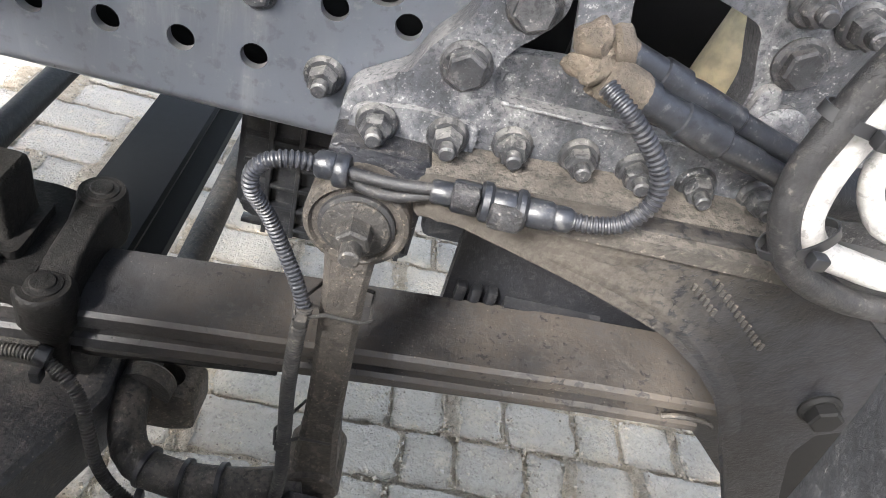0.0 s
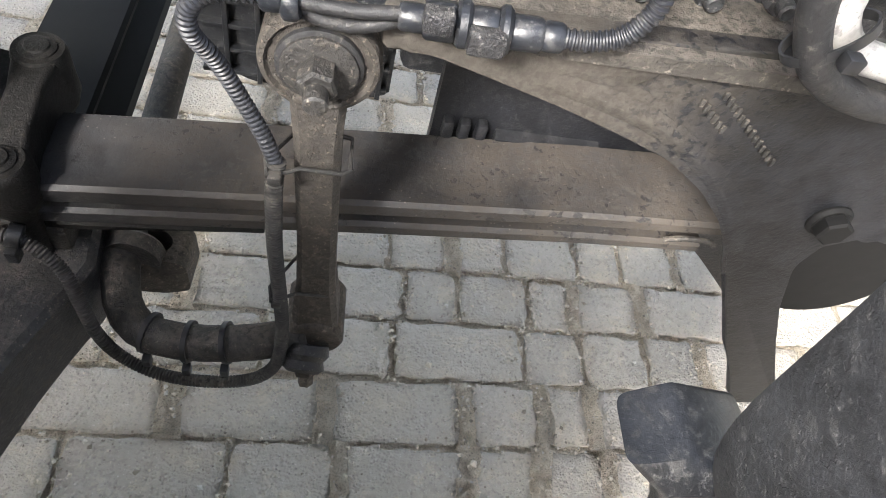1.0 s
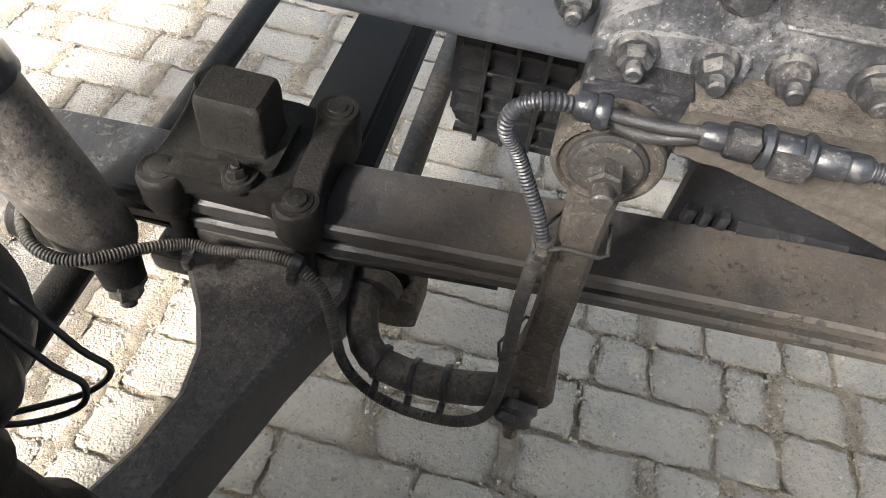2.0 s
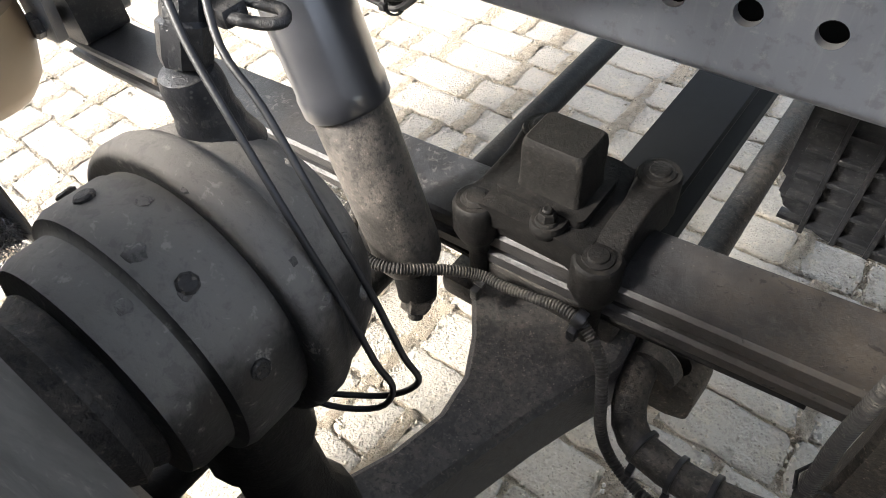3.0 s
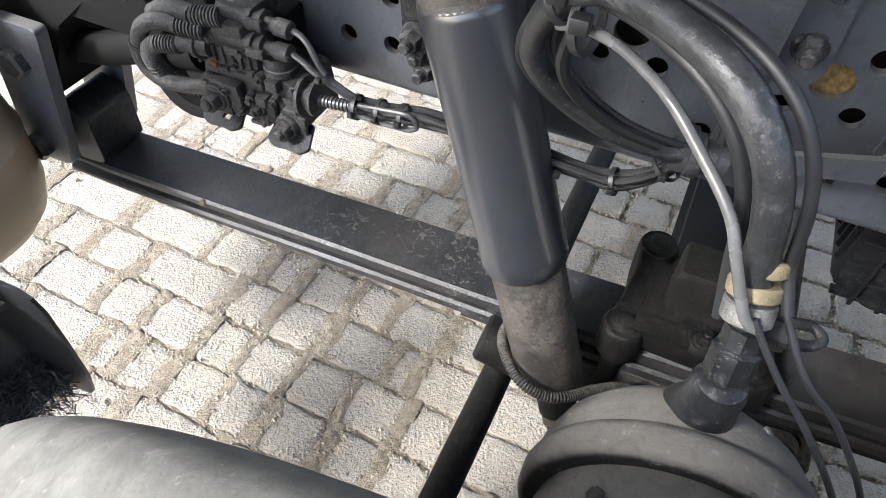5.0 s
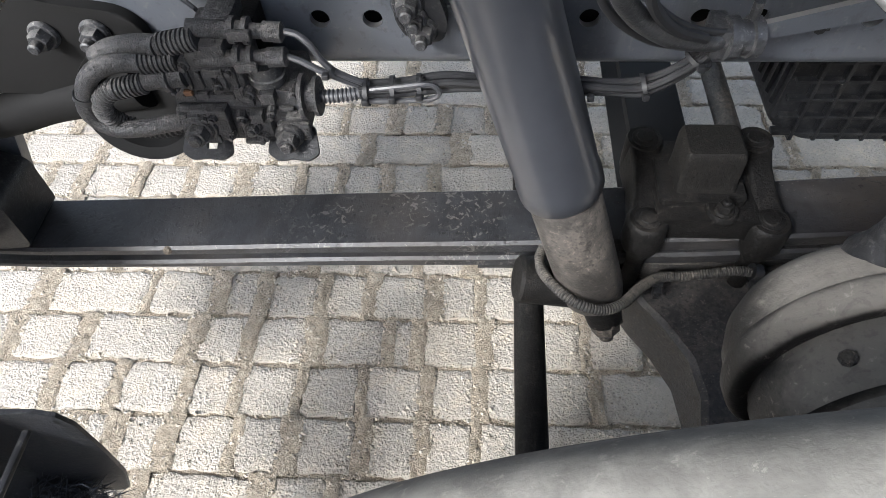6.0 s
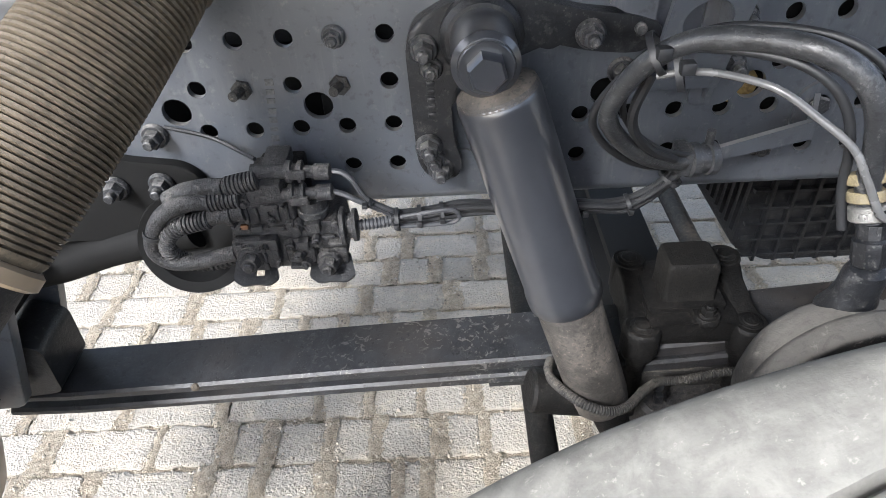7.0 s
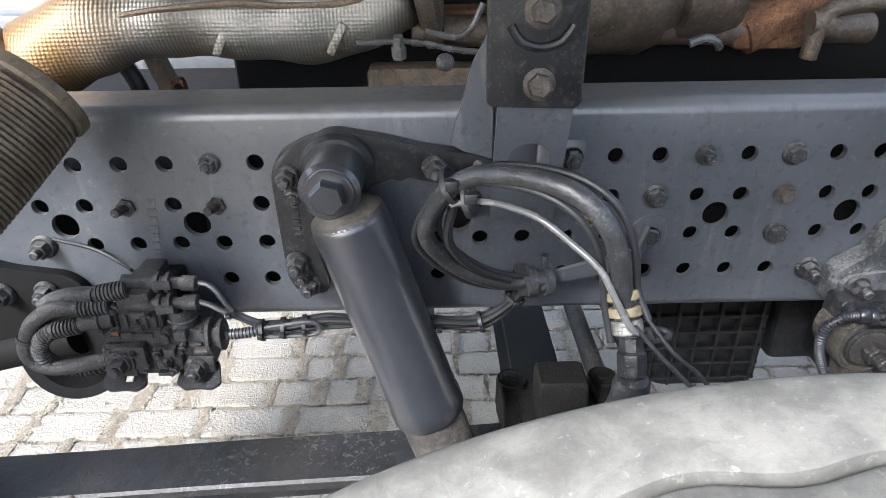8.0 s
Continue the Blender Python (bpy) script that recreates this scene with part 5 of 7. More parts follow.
def build_anti_roll_bar():
    a = thing("anti_roll_bar", (0.02, 0.0, 0.29), "dusty round steel anti-roll bar bent towards the link", "anti-roll bar")
    bm = bmesh.new()
    add_tube(bm, [(0.0, 1.0, 0.345), (0.0, 0.5, 0.342), (0.002, 0.12, 0.338), (0.004, 0.0, 0.332), (0.008, -0.045, 0.324), (0.022, -0.078, 0.316), (0.05, -0.096, 0.314), (0.10, -0.104, 0.321), (0.15, -0.104, 0.332), (0.198, -0.096, 0.340)], 0.0185, 18, 0.02)
    part("bar", bm, M_CAST, a)
    bm = bmesh.new()
    secs = []
    for y, x0, x1, z0, z1 in ((-0.026, -0.018, 0.052, 0.276, 0.322), (-0.018, -0.040, 0.066, 0.268, 0.338), (0.026, -0.042, 0.068, 0.268, 0.342), (0.05, -0.05, 0.048, 0.276, 0.336)):
        secs.append([(x, y, z) for x, z in rounded([(x0, z0), (x0, z1), (x1, z1 - 0.012), (x1, z0)], 0.014)])
    add_loft(bm, secs)
    body = part("clamp", bm, M_DUSTY, a)
    hole = bmesh.new()
    made = add_cyl(hole, (0.028, 0.008, 0.25), (0.030, 0.002, 0.40), 0.0150, seg=22)
    for q in made:
        q.co.x = 0.029 + (q.co.x - 0.029) * 1.35
    cut(body, hole)
    bm = bmesh.new()
    add_lathe(bm, (0.036, 0.004, 0.262), (0, 0, 1), [(0, 0.021), (0.008, 0.0235), (0.012, 0.020)], 24)
    part("clamp_cap", bm, M_CAST, a)
    bm = bmesh.new()
    add_lathe(bm, (0.015, -0.020, 0.332), (0.1, 1, 0), [(0, 0.0275), (0.016, 0.0285), (0.02, 0.025)], 28)
    part("bar_collar", bm, M_CAST, a)
    for p, d in (((0.045, -0.093, 0.314), (1, -0.3, 0)), ((0.085, -0.102, 0.318), (1, -0.1, 0.1)), ((0.122, -0.104, 0.326), (1, 0, 0.2))):
        bm = bmesh.new()
        add_lathe(bm, V(*p) - V(*d).normalized() * 0.0025, d, [(0, 0.0215), (0.005, 0.0215)], 22)
        add_box(bm, V(*p) + V(-0.004, -0.028, -0.022), V(*p) + V(0.004, -0.018, -0.008), 0.0015)
        part("cable_tie", bm, M_CABLE, a)
    bm = bmesh.new()
    add_box(bm, (-0.03, -0.03, 0.262), (0.0, 0.05, 0.33), 0.006)
    part("axle_lug", bm, M_CAST, a)
    return a


build_anti_roll_bar()


def build_sensor_conduit():
    c = thing("cable_conduit", (0.1, -0.1, 0.3), "corrugated black conduit along shock, anti-roll bar and link", "conduit")
    bm = bmesh.new()
    add_tube(bm, [(-0.318, -0.040, 0.436), (-0.325, -0.070, 0.444), (-0.315, -0.104, 0.456), (-0.288, -0.132, 0.456), (-0.259, -0.138, 0.450), (-0.232, -0.126, 0.444), (-0.203, -0.092, 0.428), (-0.175, -0.066, 0.412), (-0.145, -0.062, 0.409), (-0.110, -0.060, 0.414), (-0.078, -0.057, 0.417), (-0.052, -0.060, 0.412), (-0.024, -0.072, 0.392), (-0.008, -0.092, 0.360), (0.002, -0.104, 0.325), (0.020, -0.112, 0.295), (0.055, -0.124, 0.286), (0.10, -0.132, 0.292), (0.145, -0.132, 0.302), (0.170, -0.125, 0.325), (0.176, -0.112, 0.37), (0.173, -0.103, 0.43), (0.169, -0.100, 0.50), (0.169, -0.099, 0.57), (0.171, -0.097, 0.600)], 0.0060, 10, ribs=0.0034, rib=0.0006)
    part("lower_conduit", bm, M_CONDUITDUST, c, "dusty corrugated conduit")
    bm = bmesh.new()
    add_tube(bm, [(0.171, -0.097, 0.596), (0.162, -0.092, 0.618), (0.148, -0.087, 0.645), (0.136, -0.088, 0.672), (0.126, -0.097, 0.698), (0.128, -0.099, 0.716), (0.142, -0.099, 0.727), (0.164, -0.092, 0.725)], 0.0050, 12, ribs=0.0034, rib=0.0007)
    part("upper_conduit", bm, M_CONDUIT, c, "shiny corrugated conduit")
    for p, s in (((-0.057, -0.058, 0.418), 0.011), ((-0.173, -0.063, 0.403), 0.009)):
        bm = bmesh.new()
        add_lathe(bm, V(*p) - V(0.006, 0, 0), (1, 0, -0.3), [(0, s), (0.011, s)], 14)
        add_box(bm, V(*p) + V(-0.006, -0.018, -0.02), V(*p) + V(0.004, -0.006, -0.004), 0.002)
        part("clip", bm, M_PLASTIC, c)
    return c


build_sensor_conduit()


def build_connectors():
    c = thing("cable_connectors", (0.25, -0.09, 0.73), "dusty black cable connectors with a corrugated conduit bend", "connector")
    for dy, dz, sag in ((-0.002, 0.003, 0.0), (0.002, -0.003, 0.006)):
        bm = bmesh.new()
        add_tube(bm, [(0.180, -0.091 + dy, 0.722 + dz), (0.197, -0.093 + dy, 0.722 + dz - sag), (0.218, -0.096 + dy, 0.725 + dz - sag), (0.238, -0.098 + dy, 0.729 + dz)], 0.0040, 10)
        part("cable", bm, M_RUBBER, c)
    chain = [((0.164, -0.092, 0.725), 0.0105, 0.010, 12), ((0.175, -0.091, 0.723), 0.013, 0.008, 8), ((0.236, -0.098, 0.729), 0.009, 0.014, 10), ((0.249, -0.100, 0.731), 0.0125, 0.016, 8), ((0.266, -0.102, 0.733), 0.015, 0.006, 12), ((0.273, -0.103, 0.734), 0.012, 0.014, 8), ((0.288, -0.105, 0.735), 0.0155, 0.005, 12), ((0.294, -0.106, 0.736), 0.011, 0.016, 10), ((0.311, -0.108, 0.738), 0.0095, 0.010, 12)]
    for p, r, length, seg in chain:
        bm = bmesh.new()
        r *= 0.86
        add_lathe(bm, p, (1, -0.1, 0.1), [(-0.001, r * 0.85), (0.001, r), (length - 0.001, r), (length + 0.001, r * 0.85)], seg)
        part("connector_body", bm, M_PIPE, c)
    bm = bmesh.new()
    add_box(bm, (0.246, -0.118, 0.734), (0.262, -0.106, 0.746), 0.002)
    add_box(bm, (0.27, -0.122, 0.728), (0.29, -0.112, 0.742), 0.002)
    part("latch", bm, M_VALVE, c)
    bm = bmesh.new()
    add_tube(bm, [(0.318, -0.109, 0.739), (0.336, -0.112, 0.742), (0.352, -0.113, 0.750), (0.361, -0.112, 0.768), (0.357, -0.110, 0.785), (0.344, -0.108, 0.800), (0.325, -0.106, 0.815), (0.310, -0.095, 0.822)], 0.0052, 12, ribs=0.0034, rib=0.0007)
    part("conduit_bend", bm, M_CONDUIT, c, "shiny corrugated conduit")
    return c


build_connectors()


def build_coupled_lines():
    c = thing("coolant_lines", (0.37, -0.09, 0.80), "two black pipes in a mud-caked clamp with push fittings", "pipes")
    for a, b, prof in (((0.318, -0.07, 0.816), (0.462, -0.07, 0.780), [(0, 0.0175), (0.030, 0.0175), (0.031, 0.0145), (0.052, 0.0145), (0.053, 0.0165), (0.085, 0.0165), (0.088, 0.0125), (0.115, 0.0125), (0.117, 0.0115), (0.16, 0.0115)]), ((0.318, -0.058, 0.830), (0.460, -0.058, 0.793), [(0, 0.0135), (0.032, 0.0135), (0.033, 0.0155), (0.050, 0.0155), (0.051, 0.012), (0.060, 0.0135), (0.095, 0.013), (0.097, 0.0105), (0.15, 0.0105)])):
        bm = bmesh.new()
        add_lathe(bm, a, V(*b) - V(*a), [(d, r * 0.72) for d, r in prof], 22)
        part("pipe", bm, M_PIPE, c)
    bm = bmesh.new()
    add_lathe(bm, (0.314, -0.07, 0.817), V(0.145, 0.0, -0.036), [(0, 0.010), (0.003, 0.0138), (0.012, 0.0146), (0.024, 0.0142), (0.029, 0.012)], 15)
    add_lathe(bm, (0.312, -0.058, 0.832), V(0.145, 0.0, -0.036), [(0, 0.006), (0.003, 0.0095), (0.016, 0.0098), (0.020, 0.008)], 13)
    for k, (x, y, z, r) in enumerate(((0.311, -0.062, 0.822, 0.0145), (0.305, -0.059, 0.833, 0.0120), (0.318, -0.064, 0.811, 0.0105), (0.320, -0.060, 0.832, 0.0115), (0.302, -0.060, 0.815, 0.0095), (0.326, -0.066, 0.818, 0.0095))):
        add_lump(bm, (x, y, z), r, 40 + k)
    part("muddy_clamp", bm, M_MUD, c, "clamp caked with dry mud")
    bm = bmesh.new()
    add_loft(bm, [[(0.296, -0.060, 0.815), (0.296, -0.053, 0.815), (0.326, -0.053, 0.822), (0.326, -0.060, 0.822)], [(0.288, -0.058, 0.85), (0.288, -0.051, 0.85), (0.317, -0.051, 0.856), (0.317, -0.058, 0.856)], [(0.274, -0.055, 0.96), (0.274, -0.047, 0.96), (0.312, -0.047, 0.96), (0.312, -0.055, 0.96)]])
    part("strap", bm, M_GUSSET, c)
    return c


build_coupled_lines()


def build_rear_hoses():
    c = thing("heater_hoses", (0.43, -0.16, 0.77), "thick black hose with white pipes strapped by cable ties", "hoses")
    bm = bmesh.new()
    add_tube(bm, [(0.404, -0.165, 0.93), (0.398, -0.162, 0.902), (0.395, -0.16, 0.881), (0.394, -0.16, 0.858), (0.394, -0.16, 0.833), (0.403, -0.16, 0.806), (0.424, -0.16, 0.780), (0.459, -0.155, 0.764), (0.501, -0.15, 0.758), (0.58, -0.14, 0.755)], 0.0080, 14)
    part("black_hose", bm, M_RUBBER, c)
    bm = bmesh.new()
    add_tube(bm, [(0.430, -0.15, 0.92), (0.419, -0.15, 0.884), (0.416, -0.15, 0.866), (0.414, -0.15, 0.850), (0.415, -0.15, 0.827), (0.422, -0.15, 0.803), (0.438, -0.15, 0.788), (0.462, -0.15, 0.783), (0.494, -0.15, 0.781), (0.56, -0.14, 0.785)], 0.0084, 12)
    part("white_pipe", bm, M_WHITEHOSE, c, "white plastic pipe")
    bm = bmesh.new()
    add_tube(bm, [(0.47, -0.15, 0.885), (0.445, -0.15, 0.868), (0.434, -0.15, 0.850), (0.437, -0.15, 0.834), (0.450, -0.15, 0.818), (0.469, -0.15, 0.808), (0.52, -0.15, 0.805)], 0.0062, 12)
    part("white_pipe", bm, M_WHITEHOSE, c, "white plastic pipe")
    for p, d in (((0.404, -0.157, 0.864), (0.1, 0, 1)), ((0.420, -0.156, 0.795), (0.7, 0, -0.8))):
        bm = bmesh.new()
        add_strap(bm, p, d, 0.0195, 0.0105, 0.006)
        add_box(bm, V(*p) + V(0.0, -0.020, -0.004), V(*p) + V(0.009, -0.012, 0.004), 0.0015)
        part("cable_tie", bm, M_CABLE, c)
    bm = bmesh.new()
    add_tube(bm, [(0.44, -0.11, 0.80), (0.50, -0.10, 0.80), (0.60, -0.09, 0.79)], 0.016, 14)
    part("blue_black_pipe", bm, M_PLASTIC, c)
    return c


build_rear_hoses()


def build_rear_mudguard():
    """The rear quarter of the wheel arch, round the tyre."""
    m = thing("mudguard", (0.45, -0.5, 0.40), "scuffed black plastic rear mudguard behind the tyre", "mudguard")
    bm = bmesh.new()
    secs = []
    run = smooth_path([(0.305, 0, 0.955), (0.327, 0, 0.90), (0.343, 0, 0.85), (0.354, 0, 0.795), (0.368, 0, 0.732), (0.395, 0, 0.672), (0.445, 0, 0.605), (0.50, 0, 0.52), (0.54, 0, 0.42), (0.555, 0, 0.32)], 0.02)
    for i, q in enumerate(run):
        d = (run[min(i + 1, len(run) - 1)] - run[max(i - 1, 0)]).normalized()
        out = V(-d.z, 0, d.x)
        inner = -0.312
        prof = [(-0.80, 0.0), (inner - 0.012, 0.0), (inner - 0.003, 0.003), (inner, 0.010), (inner, 0.026), (inner + 0.004, 0.026), (inner + 0.005, 0.008), (inner, -0.003), (inner - 0.012, -0.005), (-0.80, -0.005)]
        secs.append([q + out * o + V(0, y, 0) for y, o in prof])
    add_loft(bm, secs)
    part("shell", bm, M_FENDER, m)
    # moulded end piece that hangs inside the shell
    bm = bmesh.new()
    secs = []
    for x, z, deep, wide in ((0.398, 0.603, 0.030, 0.030), (0.420, 0.590, 0.052, 0.040), (0.470, 0.500, 0.075, 0.044), (0.520, 0.400, 0.085, 0.046), (0.560, 0.300, 0.085, 0.046)):
        secs.append([(x + a, y, z + a * 0.1) for a, y in rounded([(-0.012, -0.250 + 0.0), (deep, -0.240), (deep, -0.240 - wide * 1.6), (-0.012, -0.250 - wide * 1.4)], 0.008)])
    add_loft(bm, secs)
    part("end_housing", bm, M_PLASTIC, m)
    bm = bmesh.new()
    add_plate(bm, rounded([(0.455, 0.560), (0.490, 0.560), (0.505, 0.500), (0.470, 0.495)], 0.008), -0.246, -0.232, 0.003)
    part("clip_pad", bm, M_PLASTIC, m)
    return m


build_rear_mudguard()

# ---- front end: hanger, valve block, tanks, front mudguard ----
def build_front_hanger():
    h = thing("front_spring_hanger", (-1.08, 0.0, 0.39), "shackle and bracket that hold the front spring end, bracket's shade in its colour", "spring hanger")
    bm = bmesh.new()
    add_loft(bm, [[(x, y, z) for x, z in rounded([(-1.095, 0.392), (-1.085, 0.475), (-1.045, 0.512), (-1.0, 0.49), (-1.005, 0.405)], 0.012)] for y in (-0.034, 0.05)])
    part("eye_block", bm, M_PLASTIC, h)
    for y0, y1 in ((-0.064, -0.046), (0.060, 0.078)):
        bm = bmesh.new()
        add_plate(bm, rounded([(-1.128, 0.408), (-1.062, 0.66), (-0.962, 0.66), (-1.040, 0.412)], 0.010), y0, y1, 0.003)
        part("shackle_plate", bm, M_FRAME, h)
    for z, x in ((0.436, -1.088), (0.60, -1.030)):
        bm = bmesh.new()
        add_lathe(bm, (x, -0.062, z), (0, -1, 0), [(0, 0.022), (0.014, 0.022), (0.018, 0.018)], 6)
        add_cyl(bm, (x, -0.062, z), (x, 0.09, z), 0.014)
        part("shackle_bolt", bm, M_BOLT, h)
    # Bracket arm and rail plate are near-black: their shade is painted on.
    bm = bmesh.new()
    add_loft(bm, [[(-1.20, -0.03, 0.55), (-1.04, -0.03, 0.52), (-1.04, 0.06, 0.52), (-1.20, 0.06, 0.55)], [(-1.18, -0.03, 0.66), (-0.98, -0.02, 0.64), (-0.98, 0.07, 0.64), (-1.18, 0.07, 0.66)], [(-1.16, -0.012, 0.72), (-0.90, -0.012, 0.70), (-0.90, 0.07, 0.70), (-1.16, 0.07, 0.72)]])
    part("bracket_arm", bm, M_SHADEBLACK, h)
    bm = bmesh.new()
    add_plate(bm, rounded([(-1.16, 0.66), (-1.16, 0.80), (-0.90, 0.80), (-0.80, 0.762), (-0.735, 0.752), (-0.715, 0.73), (-0.722, 0.700), (-0.80, 0.668), (-0.842, 0.655)], 0.014), -0.014, -0.001, 0.003)
    part("rail_plate", bm, M_SHADEBLACK, h)
    for x, z in ((-0.816, 0.729), (-0.764, 0.731), (-0.759, 0.784), (-0.895, 0.745), (-0.90, 0.785)):
        place("nut", NUT, h, spin(x, -0.015 if x != -0.759 else -0.001, z, 400 * x))
    return h


build_front_hanger()


def build_lower_arm():
    """Steering arm and rounded horn below the front of the rail, their shade put into the colour."""
    a = thing("steering_arm", (-0.85, 0.0, 0.60), "curved steering arm below the frame rail, shade in its black", "arm")
    bm = bmesh.new()
    add_tube(bm, [(-1.05, 0.02, 0.575), (-0.95, 0.01, 0.60), (-0.87, 0.0, 0.632), (-0.80, -0.005, 0.650), (-0.745, -0.01, 0.665)], 0.024, 16, 0.02)
    part("arm_tube", bm, M_SHADEBLACK, a)
    bm = bmesh.new()
    add_lathe(bm, (-0.745, 0.000, 0.650), (0.05, -1, 0.30), [(0, 0.030), (0.006, 0.058), (0.034, 0.064), (0.040, 0.062), (0.036, 0.050), (0.012, 0.040), (0.010, 0.0)], 40)
    part("horn_dish", bm, M_SHADEBLACK, a)
    return a


build_lower_arm()


def build_valve_block():
    v = thing("valve_block", (-0.62, -0.05, 0.63), "dusty black air valve block with ribbed fittings and a hose loop", "valve block")

    def ribbed(p, d, length, r, pitch=0.0042):
        """A ribbed hose socket that starts at p and runs along d."""
        bm = bmesh.new()
        count = int(length / pitch)
        add_lathe(bm, p, d, [(0, r * 0.8)] + [(pitch * k + f * pitch, r * q) for k in range(count) for f, q in ((0.15, 0.84), (0.3, 1.0), (0.75, 1.0), (0.9, 0.84))] + [(length, r * 0.8)], 16)
        part("ribbed_socket", bm, M_VALVE, v)

    bm = bmesh.new()
    add_plate(bm, rounded([(-0.684, 0.668), (-0.672, 0.722), (-0.562, 0.716), (-0.556, 0.668), (-0.60, 0.658), (-0.66, 0.658)], 0.006), -0.080, -0.022, 0.004)
    part("body", bm, M_VALVE, v)
    bm = bmesh.new()
    add_box(bm, (-0.676, -0.092, 0.664), (-0.628, -0.078, 0.704), 0.005)
    add_box(bm, (-0.622, -0.088, 0.664), (-0.590, -0.078, 0.698), 0.006)
    add_box(bm, (-0.588, -0.086, 0.660), (-0.556, -0.078, 0.682), 0.004)
    part("front_cover", bm, M_VALVE, v)
    bm = bmesh.new()
    add_box(bm, (-0.660, -0.082, 0.716), (-0.604, -0.026, 0.744), 0.004)
    add_box(bm, (-0.648, -0.086, 0.742), (-0.612, -0.028, 0.768), 0.003)
    add_box(bm, (-0.632, -0.074, 0.766), (-0.606, -0.030, 0.782), 0.003)
    part("upper_body", bm, M_VALVE, v)
    # ribbed clip round the upright stub on the block
    bm = bmesh.new()
    add_lathe(bm, (-0.590, -0.066, 0.706), (0.06, -0.02, 1), [(0, 0.016), (0.006, 0.017), (0.007, 0.0155), (0.013, 0.0155), (0.014, 0.017), (0.021, 0.017), (0.022, 0.0155), (0.034, 0.0155), (0.036, 0.011)], 20)
    part("stub", bm, M_BOLT, v, "paler round stub with two grooves")
    # two straight couplings along the rail, one above the other
    for y, z, drop in ((-0.074, 0.779, -0.10), (-0.080, 0.752, 0.05)):
        bm = bmesh.new()
        add_lathe(bm, (-0.640, y, z - 0.001), (1, 0, drop * 0.6), [(0, 0.0075), (0.034, 0.0075), (0.035, 0.0115), (0.040, 0.0115), (0.041, 0.008), (0.046, 0.008), (0.047, 0.0115), (0.051, 0.0115), (0.052, 0.0065), (0.062, 0.0065), (0.063, 0.0085), (0.078, 0.0085), (0.080, 0.005)], 18)
        part("push_coupling", bm, M_VALVE, v)
        bm = bmesh.new()
        add_box(bm, (-0.603, y - 0.0145, z - 0.005), (-0.584, y - 0.009, z + 0.004), 0.001)
        part("release_clip", bm, M_VALVE, v)
    ribbed((-0.633, -0.080, 0.772), (-1, -0.05, -0.17), 0.036, 0.0105)
    ribbed((-0.655, -0.084, 0.754), (-1, -0.06, -0.06), 0.034, 0.0105)
    ribbed((-0.690, -0.090, 0.733), (-1, -0.05, -0.20), 0.032, 0.0098)
    bm = bmesh.new()
    add_lathe(bm, (-0.655, -0.084, 0.737), (-1, -0.10, -0.10), [(0, 0.010), (0.012, 0.010), (0.013, 0.0125), (0.018, 0.0125), (0.019, 0.009), (0.036, 0.009)], 16)
    part("hose_socket", bm, M_VALVE, v)
    for pts, r in (([(-0.686, -0.087, 0.753), (-0.705, -0.088, 0.753), (-0.724, -0.088, 0.748), (-0.742, -0.086, 0.735), (-0.755, -0.084, 0.716), (-0.764, -0.082, 0.696), (-0.762, -0.080, 0.679), (-0.747, -0.079, 0.668), (-0.720, -0.077, 0.668), (-0.680, -0.075, 0.676)], 0.0088), ([(-0.668, -0.082, 0.766), (-0.690, -0.078, 0.764), (-0.715, -0.074, 0.757), (-0.735, -0.070, 0.746)], 0.0095)):
        bm = bmesh.new()
        add_tube(bm, pts, r, 12)
        part("hose_loop", bm, M_VALVE, v)
    bm = bmesh.new()
    add_tube(bm, [(-0.720, -0.090, 0.727), (-0.740, -0.086, 0.712), (-0.750, -0.080, 0.690), (-0.745, -0.072, 0.668), (-0.725, -0.066, 0.656), (-0.700, -0.062, 0.656), (-0.676, -0.056, 0.668)], 0.0085, 10, ribs=0.005, rib=0.0012)
    part("corrugated_loop", bm, M_VALVE, v)
    bm = bmesh.new()
    add_strap(bm, (-0.757, -0.083, 0.712), (-0.45, 0, -1), 0.0098, 0.0098)
    part("hose_tie", bm, M_CABLE, v)
    # thin air tubes that meet at a tie and run down to the cables
    for pts in ([(-0.562, -0.074, 0.774), (-0.550, -0.076, 0.773), (-0.540, -0.078, 0.764), (-0.533, -0.079, 0.750), (-0.525, -0.078, 0.738), (-0.512, -0.075, 0.727), (-0.498, -0.070, 0.716)], [(-0.562, -0.080, 0.754), (-0.550, -0.081, 0.750), (-0.540, -0.082, 0.744), (-0.528, -0.081, 0.736), (-0.514, -0.076, 0.724), (-0.500, -0.070, 0.711)]):
        bm = bmesh.new()
        add_tube(bm, pts, 0.0030, 8)
        part("air_tube", bm, M_TUBE, v, "thin grey air tube")
    bm = bmesh.new()
    add_strap(bm, (-0.528, -0.080, 0.737), (1, 0.1, -1), 0.0055, 0.0050, 0.004)
    add_box(bm, (-0.533, -0.090, 0.736), (-0.527, -0.084, 0.741), 0.001)
    part("tube_tie", bm, M_CABLE, v)
    bm = bmesh.new()
    add_lathe(bm, (-0.562, -0.074, 0.705), (1, 0.02, 0.04), [(0, 0.014), (0.003, 0.021), (0.007, 0.021), (0.008, 0.014), (0.014, 0.014), (0.015, 0.018), (0.019, 0.018), (0.020, 0.008)], 18)
    part("gland_flange", bm, M_VALVE, v)
    bm = bmesh.new()
    add_tube(bm, [(-0.548, -0.074, 0.705), (-0.53, -0.074, 0.706), (-0.515, -0.073, 0.707), (-0.500, -0.071, 0.709)], 0.0058, 10, ribs=0.004, rib=0.0008)
